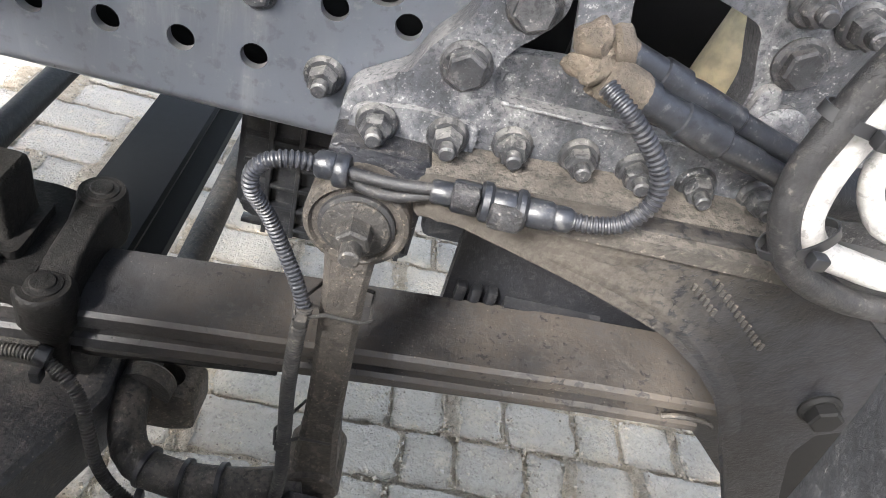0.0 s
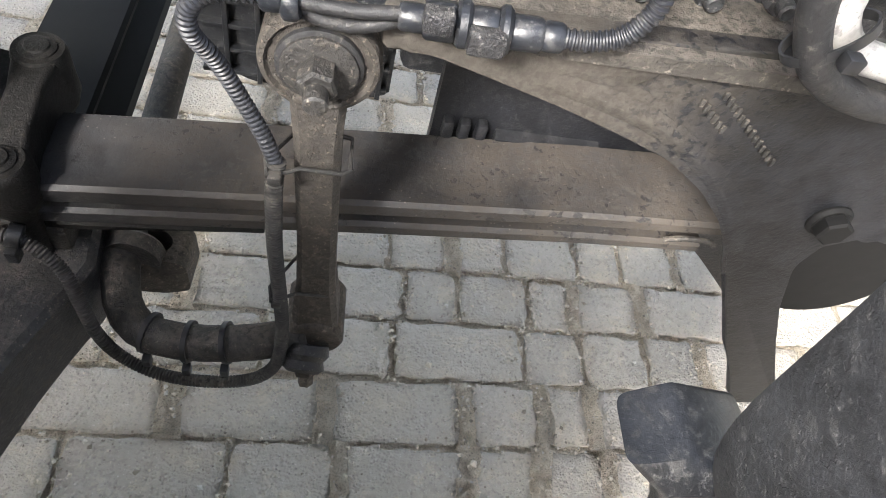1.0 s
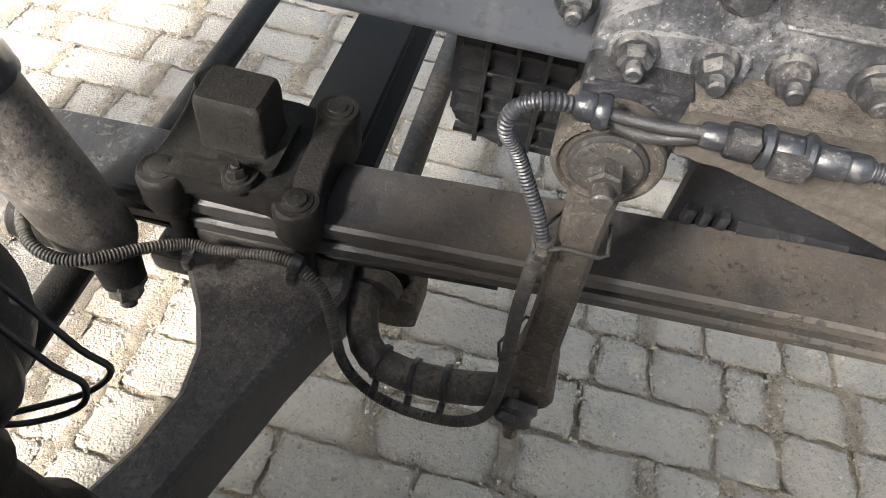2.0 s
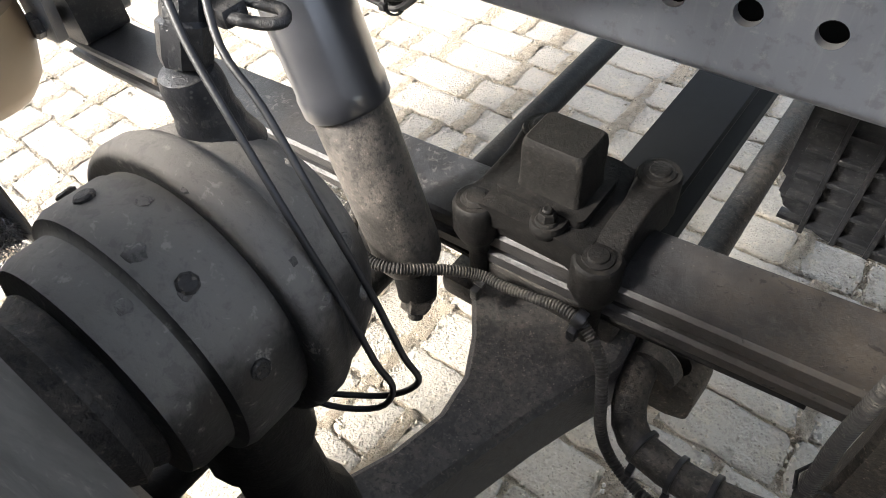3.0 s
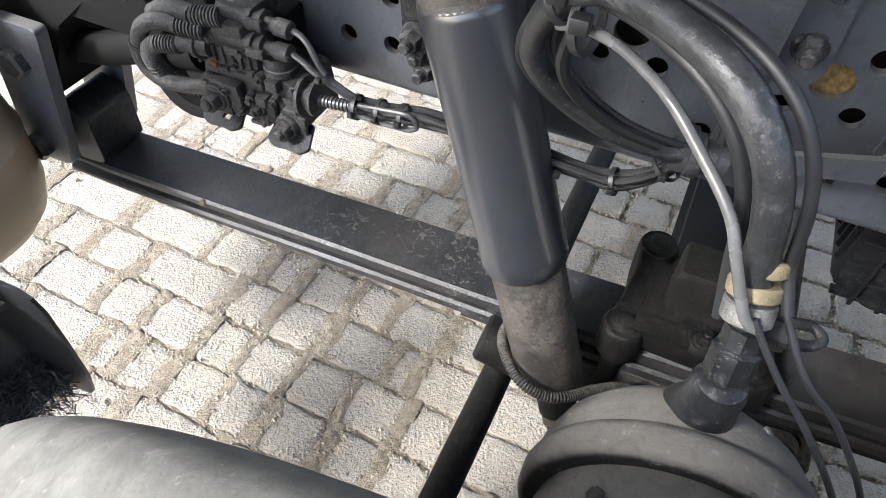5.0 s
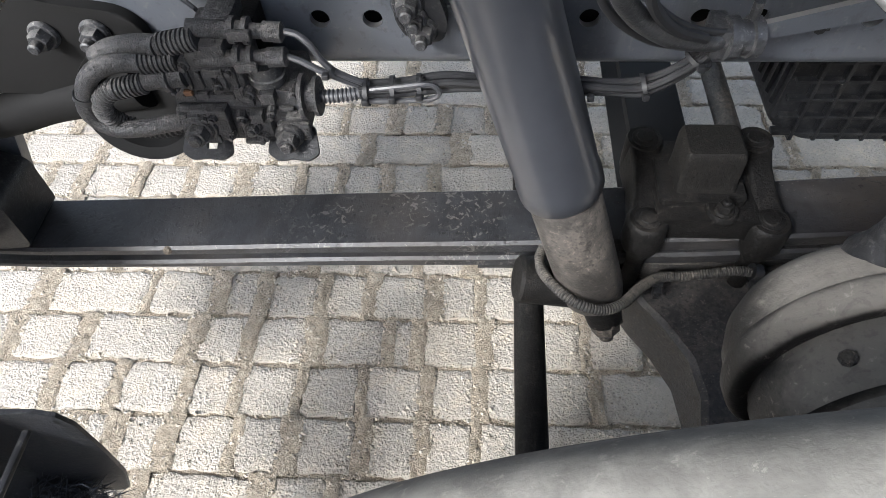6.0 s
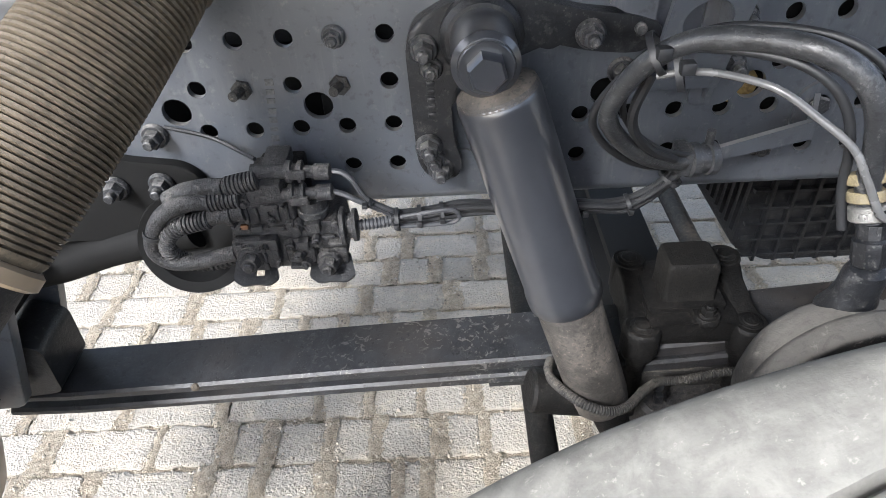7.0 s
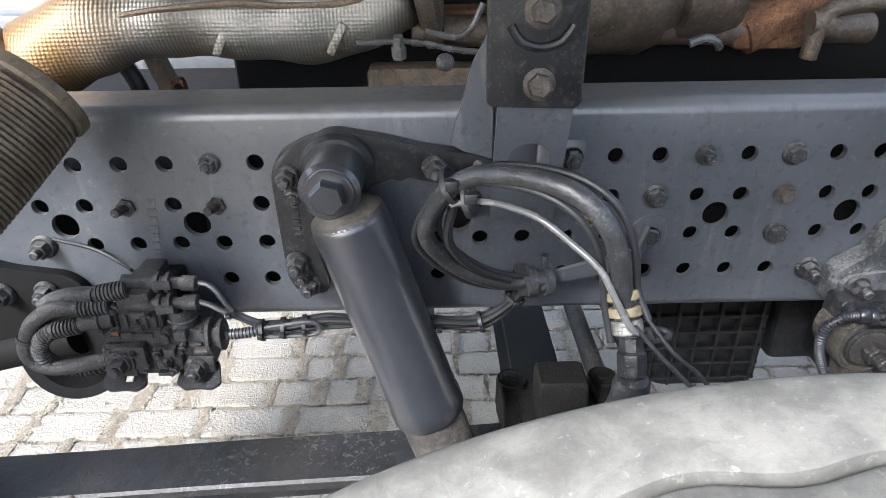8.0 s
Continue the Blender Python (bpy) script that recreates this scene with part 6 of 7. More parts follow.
    part("gland_tube", bm, M_TUBE, v, "grey spiral tube at the gland")
    # flat mounting tabs under the block
    for x0, x1, hole in ((-0.684, -0.634, (0.024, 0.010)), (-0.600, -0.550, (0.014, 0.010))):
        tilt = Matrix.Translation((x0, -0.074, 0.664)) @ Matrix.Rotation(radians(-60), 4, "X")
        w = x1 - x0
        bm = bmesh.new()
        made = add_plate(bm, rounded([(0.002, 0.004), (0.0, -0.024), (0.010, -0.031), (w * 0.5, -0.029), (w - 0.010, -0.031), (w, -0.024), (w - 0.006, 0.004)], 0.004), -0.0022, 0.0022)
        for q in made:
            q.co = tilt @ q.co
        tab = part("mount_tab", bm, M_PLASTIC, v)
        window = bmesh.new()
        made = add_box(window, (hole[0], -0.02, -0.020), (hole[0] + hole[1], 0.02, -0.010))
        for q in made:
            q.co = tilt @ q.co
        cut(tab, window)
    for x, y, z, k in ((-0.657, -0.092, 0.683, 1.2), (-0.577, -0.086, 0.669, 1.15), (-0.608, -0.088, 0.682, 0.7), (-0.640, -0.092, 0.697, 0.5)):
        place("screw", SCREW, v, Matrix.Translation((x, y, z)) @ Matrix.Diagonal((k, k, k, 1)))
    bm = bmesh.new()
    add_lathe(bm, (-0.657, -0.091, 0.683), (0, -1, 0), [(0, 0.017), (0.004, 0.016), (0.005, 0.010)], 20)
    part("port_ring", bm, M_VALVE, v)
    for x, z, w, h in ((-0.636, 0.712, 0.018, 0.003), (-0.612, 0.706, 0.010, 0.004), (-0.574, 0.694, 0.007, 0.006), (-0.660, 0.710, 0.006, 0.003)):
        bm = bmesh.new()
        add_box(bm, (x - w, -0.084, z - h), (x + w, -0.079, z + h), 0.001)
        part("boss", bm, M_VALVE, v)
    rnd = random.Random(12)
    for k in range(26):
        x, z = -0.664 + 0.0165 * (k % 7) + rnd.uniform(-0.005, 0.005), 0.672 + 0.024 * (k // 7) + rnd.uniform(-0.006, 0.006)
        y = -0.088 if z < 0.70 else -0.082
        if x > -0.60 and z > 0.716:
            continue
        bm = bmesh.new()
        if k % 2:
            w, h = rnd.uniform(0.003, 0.009), rnd.uniform(0.002, 0.006)
            add_box(bm, (x - w, y - rnd.uniform(0.003, 0.008), z - h), (x + w, y + 0.006, z + h), 0.001)
            part("boss", bm, M_VALVE, v)
        else:
            r = rnd.uniform(0.003, 0.0065)
            add_lathe(bm, (x, y + 0.004, z), (rnd.uniform(-0.3, 0.3), -1, rnd.uniform(-0.3, 0.3)), [(0, r), (0.008, r), (0.009, r * 0.7), (0.013, r * 0.65)], 8)
            part("port_cap", bm, M_VALVE, v)
    for k in range(5):
        bm = bmesh.new()
        add_box(bm, (-0.656 + 0.0105 * k, -0.0855, 0.722), (-0.6515 + 0.0105 * k, -0.080, 0.740), 0.001)
        part("cooling_rib", bm, M_VALVE, v)
    bm = bmesh.new()
    add_box(bm, (-0.664, -0.0835, 0.712), (-0.656, -0.0790, 0.718), 0.001)
    part("rust_spot", bm, M_RUST, v, "small rusty screw")
    bm = bmesh.new()
    add_box(bm, (-0.66, -0.024, 0.664), (-0.58, 0.0, 0.70), 0.003)
    add_box(bm, (-0.648, -0.032, 0.70), (-0.60, -0.001, 0.758), 0.003)
    part("rail_mount", bm, M_CLAMP, v)
    bm = bmesh.new()
    add_tube(bm, [(-0.745, -0.004, 0.795), (-0.70, -0.006, 0.782), (-0.665, -0.02, 0.770), (-0.645, -0.04, 0.772)], 0.0022, 6)
    part("thin_line", bm, M_CABLE, v)
    return v


build_valve_block()


def build_washer_tank():
    t = thing("washer_tank", (-1.16, -0.22, 0.36), "beige moulded plastic tank with a seam and rounded base", "tank")
    bm = bmesh.new()
    c = V(-1.165, -0.225, 0)
    rings = []
    for z, k in ((0.334, 0.25), (0.340, 0.5), (0.358, 0.74), (0.386, 0.88), (0.43, 0.97), (0.47, 0.992), (0.511, 1.0), (0.515, 1.016), (0.519, 1.0), (0.56, 0.975), (0.62, 0.90), (0.655, 0.80), (0.67, 0.65)):
        rings.append([c + V(math.copysign(abs(math.cos(a)) ** 0.8, math.cos(a)) * 0.148 * k, math.copysign(abs(math.sin(a)) ** 0.8, math.sin(a)) * 0.164 * k, z + 0.02 * math.cos(a + 2.4)) for a in (2 * math.pi * i / 48 for i in range(48))])
    add_loft(bm, rings)
    part("shell", bm, M_BEIGE, t, sharp=60)
    bm = bmesh.new()
    add_box(bm, (-1.20, -0.30, 0.655), (-1.04, -0.03, 0.70), 0.012)
    part("strap", bm, M_ENGINE, t)
    bm = bmesh.new()
    add_cyl(bm, (-1.022, -0.2325, 0.43), (-1.010, -0.2325, 0.43), 0.003, seg=8)
    part("vent", bm, M_CABLE, t)
    return t


build_washer_tank()


def build_front_mudguard():
    m = thing("front_mudguard", (-0.87, -0.45, 0.26), "black plastic front mudguard end with ribbed tread and bristles", "mudguard")
    bm = bmesh.new()
    # back wall, side flange and rim as one bent sheet
    prof = [(-0.78, -0.078), (-0.335, -0.078), (-0.312, -0.070), (-0.300, -0.048), (-0.298, 0.075), (-0.303, 0.076), (-0.306, -0.044), (-0.316, -0.063), (-0.336, -0.072), (-0.78, -0.072)]
    secs = []
    for z, x, k in ((0.500, -0.86, 0.35), (0.492, -0.874, 0.8), (0.47, -0.880, 1.0), (0.40, -0.888, 1.05), (0.32, -0.886, 0.9), (0.262, -0.876, 0.5), (0.25, -0.872, 0.3)):
        secs.append([(x + q * k, y - 0.012 * (0.5 - z), z) for y, q in prof])
    add_loft(bm, secs)
    part("shell", bm, M_PLASTIC, m)
    bm = bmesh.new()
    add_box(bm, (-0.836, -0.78, 0.492), (-0.828, -0.318, 0.500), 0.003)
    part("top_lip", bm, M_PLASTIC, m)
    for j in range(3):
        for i in range(13):
            bm = bmesh.new()
            a = Matrix.Translation((-0.948, -0.366 - 0.024 * j, 0.420 - 0.0150 * i)) @ Matrix.Rotation(radians(14), 4, "X")
            add_box(bm, (-0.014, -0.009, -0.005), (0.007, 0.009, 0.005), 0.0015, a, 1)
            part("tread_knob", bm, M_PLASTIC, m)
    bm = bmesh.new()
    add_tube(bm, [(-0.884, -0.50, 0.44), (-0.97, -0.42, 0.445), (-1.07, -0.32, 0.45)], 0.009, 10)
    part("stay", bm, M_PLASTIC, m)
    bm = bmesh.new()
    rnd = random.Random(4)
    for _ in range(1700):
        p = V(rnd.uniform(-0.935, -0.850), rnd.uniform(-0.46, -0.310), rnd.uniform(0.245, 0.315))
        d = V(rnd.uniform(0.1, 0.9), rnd.uniform(-0.5, 0.6), rnd.uniform(-0.5, 0.8)).normalized() * rnd.uniform(0.016, 0.03)
        s = d.orthogonal().normalized() * 0.0009
        w = d.cross(s).normalized() * 0.0009
        a = [bm.verts.new(p + s), bm.verts.new(p - s * 0.5 + w), bm.verts.new(p - s * 0.5 - w)]
        tip = bm.verts.new(p + d)
        for k in range(3):
            bm.faces.new((a[k], a[(k + 1) % 3], tip))
    tagged(part("bristles", bm, M_BRISTLE, m, "dense black bristles"), kind="stuff")
    return m


build_front_mudguard()


def build_intake():
    """The ribbed intake duct that slants down in front of the rail."""
    t = thing("intake_duct", (-0.80, -0.27, 0.80), "beige corrugated rubber intake duct between black ends", "duct")
    top, low = V(-0.668, -0.085, 0.983), V(-0.785, -0.275, 0.845)
    axis = (low - top).normalized()
    length = (low - top).length
    bm = bmesh.new()
    prof = [(0.0, 0.045)]
    n = 46
    for k in range(n):
        d = 0.012 + (length - 0.026) * k / n
        swell = 0.0505 + 0.004 * math.sin(math.pi * k / n)
        prof += [(d, swell - 0.0026), (d + 0.0010, swell + 0.0010), (d + 0.0034, swell + 0.0010)]
    prof += [(length - 0.01, 0.049)]
    add_lathe(bm, top, axis, prof, 56, caps=False)
    part("bellows", bm, M_BEIGERIB, t)
    bm = bmesh.new()
    add_lathe(bm, top, axis, [(-0.008, 0.048), (-0.006, 0.0525), (0.004, 0.0525), (0.007, 0.050)], 48)
    part("upper_rim", bm, M_BEIGERIB, t)
    bm = bmesh.new()
    add_lathe(bm, low, axis, [(-0.010, 0.051), (-0.007, 0.0545), (0.003, 0.0545), (0.006, 0.049)], 48)
    part("lower_rim", bm, M_BEIGE, t)
    bm = bmesh.new()
    add_tube(bm, [(-0.92, -0.12, 0.99), (-0.82, -0.10, 1.03), (-0.72, -0.09, 1.08), (-0.62, -0.08, 1.15)], 0.038, 22, 0.03)
    part("intake_hose", bm, M_RUBBER, t)
    bm = bmesh.new()
    add_tube(bm, [low + axis * 0.004, low + axis * 0.04, low + V(-0.075, 0.0, -0.075), low + V(-0.165, 0.035, -0.110), low + V(-0.30, 0.075, -0.135)], 0.047, 24, 0.03)
    part("lower_hose", bm, M_RUBBER, t)
    return t


build_intake()

# ---- engine and what sits on it ----
def build_engine():
    e = thing("engine", (0.1, 0.4, 0.62), "engine between the frame rails, the void's shade in its block's colour", "engine")
    # Near-black block: the shade of the void behind the rail is in its colour.
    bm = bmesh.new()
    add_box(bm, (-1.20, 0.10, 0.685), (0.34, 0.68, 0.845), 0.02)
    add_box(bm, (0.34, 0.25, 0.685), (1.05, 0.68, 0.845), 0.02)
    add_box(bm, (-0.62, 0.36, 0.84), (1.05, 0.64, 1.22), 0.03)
    part("block", bm, M_SHADEBLACK, e)
    bm = bmesh.new()
    rib = rounded([(0.035, 0.39), (0.05, 0.66), (0.27, 0.66), (0.27, 0.355), (0.10, 0.355)], 0.012)
    add_plate(bm, rib, 0.24, 0.56, 0.008)
    pan = part("oil_pan", bm, M_PLASTIC, e, "black ribbed plastic oil pan")
    for k in range(6):
        x = 0.075 + 0.036 * k
        bm = bmesh.new()
        add_box(bm, (x - 0.003, 0.228, 0.362), (x + 0.003, 0.244, 0.60), 0.001)
        part("rib", bm, M_PLASTIC, pan)
    for k in range(8):
        z = 0.375 + 0.033 * k
        bm = bmesh.new()
        add_box(bm, (0.045, 0.229, z - 0.003), (0.265, 0.244, z + 0.003), 0.001)
        part("rib", bm, M_PLASTIC, pan)
    for k in range(13):
        y = 0.252 + 0.024 * k
        bm = bmesh.new()
        add_plate(bm, [(0.03, 0.42), (0.04, 0.645), (0.055, 0.645), (0.055, 0.40)], y, y + 0.006)
        part("rib", bm, M_PLASTIC, pan)
    bm = bmesh.new()
    add_box(bm, (0.275, 0.22, 0.42), (0.95, 0.60, 0.66), 0.012)
    add_box(bm, (0.33, 0.165, 0.44), (0.62, 0.24, 0.56), 0.01)
    part("gearbox", bm, M_PLASTIC, e)
    bm = bmesh.new()
    add_box(bm, (0.36, 0.158, 0.455), (0.46, 0.168, 0.475), 0.002)
    add_cyl(bm, (0.40, 0.17, 0.450), (0.40, 0.155, 0.450), 0.008, seg=12)
    part("gearbox_boss", bm, M_PLASTIC, e)
    return e


def build_engine_mount():
    m = thing("engine_mount", (-0.6, 0.30, 0.845), "oily tan mounting bracket on the engine side", "bracket")
    bm = bmesh.new()
    add_plate(bm, [(-0.690, 0.84), (-0.726, 0.955), (-0.704, 0.96), (-0.684, 0.90), (-0.660, 0.84)], 0.285, 0.315, 0.004)
    part("leaning_arm", bm, M_TAN, m)
    bm = bmesh.new()
    add_tube(bm, [(-0.735, 0.30, 0.84), (-0.742, 0.30, 0.90), (-0.765, 0.30, 0.94), (-0.81, 0.30, 0.965)], 0.013, 12)
    part("black_hose", bm, M_CABLE, m)
    bm = bmesh.new()
    add_plate(bm, rounded([(-0.682, 0.84), (-0.682, 0.915), (-0.664, 0.915), (-0.655, 0.84)], 0.008), 0.270, 0.283, 0.002)
    part("lug", bm, M_RUST, m, "rusty red lug")
    bm = bmesh.new()
    add_cyl(bm, (-0.671, 0.271, 0.902), (-0.671, 0.266, 0.902), 0.005, seg=10)
    part("lug_bolt", bm, M_SHADEBLACK, m)
    bm = bmesh.new()
    add_box(bm, (-0.40, 0.30, 0.84), (-0.215, 0.352, 0.918), 0.010)
    add_cyl(bm, (-0.37, 0.30, 0.905), (-0.37, 0.29, 0.905), 0.014, seg=14)
    part("side_casting", bm, M_TAN, m)
    return m


build_engine()
build_engine_mount()


def build_exhaust():
    x = thing("exhaust_pipe", (-0.55, 0.25, 0.93), "exhaust pipe wrapped in embossed silver heat foil", "exhaust")
    bm = bmesh.new()
    pts = [(-0.84, 0.21, 0.945), (-0.76, 0.22, 0.985), (-0.68, 0.235, 1.000), (-0.58, 0.245, 0.998), (-0.48, 0.25, 0.994), (-0.40, 0.25, 1.005), (-0.335, 0.25, 1.030)]
    path = smooth_path(pts, 0.008)
    u, _ = ring_frame(path[1] - path[0])
    rings = []
    for i, p in enumerate(path):
        d = (path[min(i + 1, len(path) - 1)] - path[max(i - 1, 0)]).normalized()
        u = (u - d * u.dot(d)).normalized()
        w = d.cross(u)
        f = i / len(path)
        r = 0.052 + 0.004 * math.sin(11 * f) + 0.002 * math.sin(37 * f)
        if i in (0, 1, len(path) - 1):
            r *= 0.85
        rings.append([p + (u * math.cos(a) + w * math.sin(a)) * (r + 0.0015 * math.sin(3 * a + 20 * f)) for a in (2 * math.pi * k / 40 for k in range(40))])
    add_loft(bm, rings)
    part("foil_jacket", bm, M_FOIL, x, sharp=60)
    bm = bmesh.new()
    add_tube(bm, [(-0.72, 0.186, 1.006), (-0.668, 0.190, 1.016), (-0.56, 0.196, 1.024), (-0.49, 0.199, 1.020), (-0.419, 0.200, 1.022), (-0.361, 0.204, 1.036)], 0.0042, 8)
    part("foil_seam", bm, M_TAN, x, "dark folded seam")
    for px, s in ((-0.70, 1.0), (-0.575, 0.9), (-0.425, 1.0)):
        bm = bmesh.new()
        add_box(bm, (px - 0.006, 0.196, 0.955), (px + 0.006, 0.206, 1.0), 0.003, Matrix.Translation((px, 0.2, 0.98)) @ Matrix.Rotation(radians(28), 4, "Y") @ Matrix.Translation((-px, -0.2, -0.98)))
        part("foil_tab", bm, M_FOIL, x, "bent foil strap")
    bm = bmesh.new()
    add_tube(bm, [(-0.86, 0.20, 0.93), (-0.90, 0.19, 0.98), (-0.95, 0.18, 1.05)], 0.045, 20, 0.02)
    part("pipe_end", bm, M_HEATSHIELD, x)
    bm = bmesh.new()
    add_lathe(bm, (-0.325, 0.25, 1.03), (1, 0, 0.2), [(0, 0.05), (0.012, 0.062), (0.024, 0.062), (0.03, 0.05)], 28)
    part("flange", bm, M_HEATSHIELD, x, "scorched brown pipe flange")
    return x


build_exhaust()


def build_manifold():
    m = thing("exhaust_manifold", (0.0, 0.28, 0.93), "rusty manifold with heat-stained turbo housing above the rail", "manifold")
    bm = bmesh.new()
    add_box(bm, (-0.31, 0.24, 0.955), (-0.285, 0.30, 1.10), 0.004)
    add_cyl(bm, (-0.33, 0.27, 0.975), (0.34, 0.30, 0.965), 0.022, seg=16)
    part("rail_pipe", bm, M_HEATSHIELD, m)
    bm = bmesh.new()
    add_lathe(bm, (-0.115, 0.29, 1.02), (1, 0.1, 0.05), [(0, 0.07), (0.008, 0.085), (0.10, 0.092), (0.125, 0.084), (0.13, 0.07), (0.15, 0.066), (0.155, 0.078), (0.20, 0.082), (0.24, 0.074), (0.255, 0.05)], 48)
    part("turbo_housing", bm, M_HEATSHIELD, m, "brown heat-stained round housing")
    bm = bmesh.new()
    add_box(bm, (0.13, 0.27, 0.94), (0.24, 0.36, 1.0), 0.012)
    add_cyl(bm, (0.15, 0.29, 0.96), (0.30, 0.30, 1.02), 0.03, seg=18)
    part("rusty_elbow", bm, M_RUST, m, "rusted elbow")
    bm = bmesh.new()
    add_box(bm, (-0.30, 0.30, 0.945), (-0.12, 0.36, 1.00), 0.01)
    part("rusty_casting", bm, M_RUST, m, "orange rusted casting")
    bm = bmesh.new()
    add_tube(bm, [(0.215, 0.22, 0.94), (0.218, 0.215, 0.985), (0.235, 0.215, 1.005), (0.30, 0.22, 1.012)], 0.012, 12)
    add_cyl(bm, (0.206, 0.22, 0.985), (0.232, 0.22, 0.985), 0.017, seg=14)
    part("drain_pipe", bm, M_HEATSHIELD, m)
    for pts, r in (([(-0.40, 0.20, 0.972), (-0.33, 0.2, 0.973), (-0.27, 0.2, 0.962), (-0.235, 0.2, 0.958)], 0.0042), ([(-0.31, 0.21, 0.985), (-0.27, 0.2, 0.978), (-0.25, 0.2, 0.99), (-0.235, 0.2, 1.02)], 0.0042), ([(0.04, 0.2, 0.965), (0.06, 0.2, 0.972), (0.075, 0.2, 0.968), (0.085, 0.21, 0.958)], 0.006)):
        bm = bmesh.new()
        add_tube(bm, pts, r, 8)
        part("oil_line", bm, M_CABLEGREY, m)
    bm = bmesh.new()
    add_lathe(bm, (-0.345, 0.19, 0.955), (0, -0.3, 1), [(0, 0.010), (0.014, 0.010), (0.016, 0.007), (0.03, 0.007)], 6)
    part("union", bm, M_ZINC, m)
    bm = bmesh.new()
    add_lathe(bm, (-0.285, 0.19, 0.948), (0, -1, 0.2), [(0, 0.012), (0.012, 0.012), (0.014, 0.009)], 18)
    part("union", bm, M_BOLT, m)
    return m


build_manifold()


def build_cab_mount():
    c = thing("cab_mount", (-0.2, -0.04, 0.80), "black cab mount plate bolted to a grey steel upright", "bracket")
    bm = bmesh.new()
    add_plate(bm, rounded([(-0.253, 0.966), (-0.258, 1.40), (-0.162, 1.40), (-0.166, 0.963)], 0.006), -0.092, -0.080, 0.003)
    part("upper_plate", bm, M_PLASTIC, c)
    for z, r in ((0.986, 0.0150), (1.050, 0.0165)):
        bm = bmesh.new()
        add_lathe(bm, (-0.206, -0.091, z), (0, -1, 0), [(0, r), (0.002, r), (0.0035, r - 0.002)], 28)
        add_lathe(bm, (-0.206, -0.094, z), (0, -1, 0), [(0, 0.0115), (0.008, 0.0115), (0.010, 0.009)], 6)
        part("bolt", bm, M_BOLTRUST, c, "bolt with a rusty washer")
    bm = bmesh.new()
    add_tube(bm, [(-0.234, -0.094, 1.038), (-0.224, -0.094, 1.024), (-0.206, -0.094, 1.019), (-0.188, -0.094, 1.024), (-0.178, -0.094, 1.038)], 0.004, 8)
    part("pressed_bead", bm, M_PLASTIC, c)
    bm = bmesh.new()
    add_loft(bm, [[(x, y, z) for x, y in ((-0.242, y0), (-0.170, y0), (-0.170, y0 + 0.007), (-0.242, y0 + 0.007))] for z, y0 in ((0.818, -0.022), (0.885, -0.050), (0.955, -0.079), (1.06, -0.079))])
    upright = part("upright", bm, M_FRAME, c, sharp=20)
    hole = bmesh.new()
    add_cyl(hole, (-0.206, -0.13, 0.899), (-0.206, -0.01, 0.899), 0.022, seg=28)
    cut(upright, hole)
    bm = bmesh.new()
    add_loft(bm, [[(x, y, z) for x, y in ((-0.176, y0), (-0.170, y0), (-0.170, -0.004), (-0.176, -0.004))] for z, y0 in ((0.80, -0.012), (0.885, -0.046), (0.955, -0.074), (1.0, -0.074))])
    add_plate(bm, [(-0.240, 0.88), (-0.285, 0.905), (-0.262, 0.99), (-0.240, 1.03)], -0.016, -0.010)
    part("side_web", bm, M_FRAME, c)
    for x, z in ((-0.150, 0.8826), (-0.255, 0.8826), (-0.150, 0.8334), (-0.262, 0.832)):
        place("nut", NUT, c, spin(x, -0.001, z, 900 * x))
    bm = bmesh.new()
    add_plate(bm, rounded([(-0.19, 0.79), (-0.19, 0.905), (-0.135, 0.905), (-0.132, 0.815), (-0.15, 0.79)], 0.01), -0.005, -0.001, 0.001)
    part("foot_plate", bm, M_FRAME, c)
    return c


build_cab_mount()


def build_cream_tank():
    bm = bmesh.new()
    add_lathe(bm, (0.500, 0.15, 0.70), (0.12, 0, 1), [(0, 0.024), (0.008, 0.036), (0.020, 0.040), (0.14, 0.040), (0.16, 0.03)], 28)
    tagged(part("coolant_bottle", bm, M_CREAM), "cream plastic bottle seen through the rail opening", "bottle")


build_cream_tank()


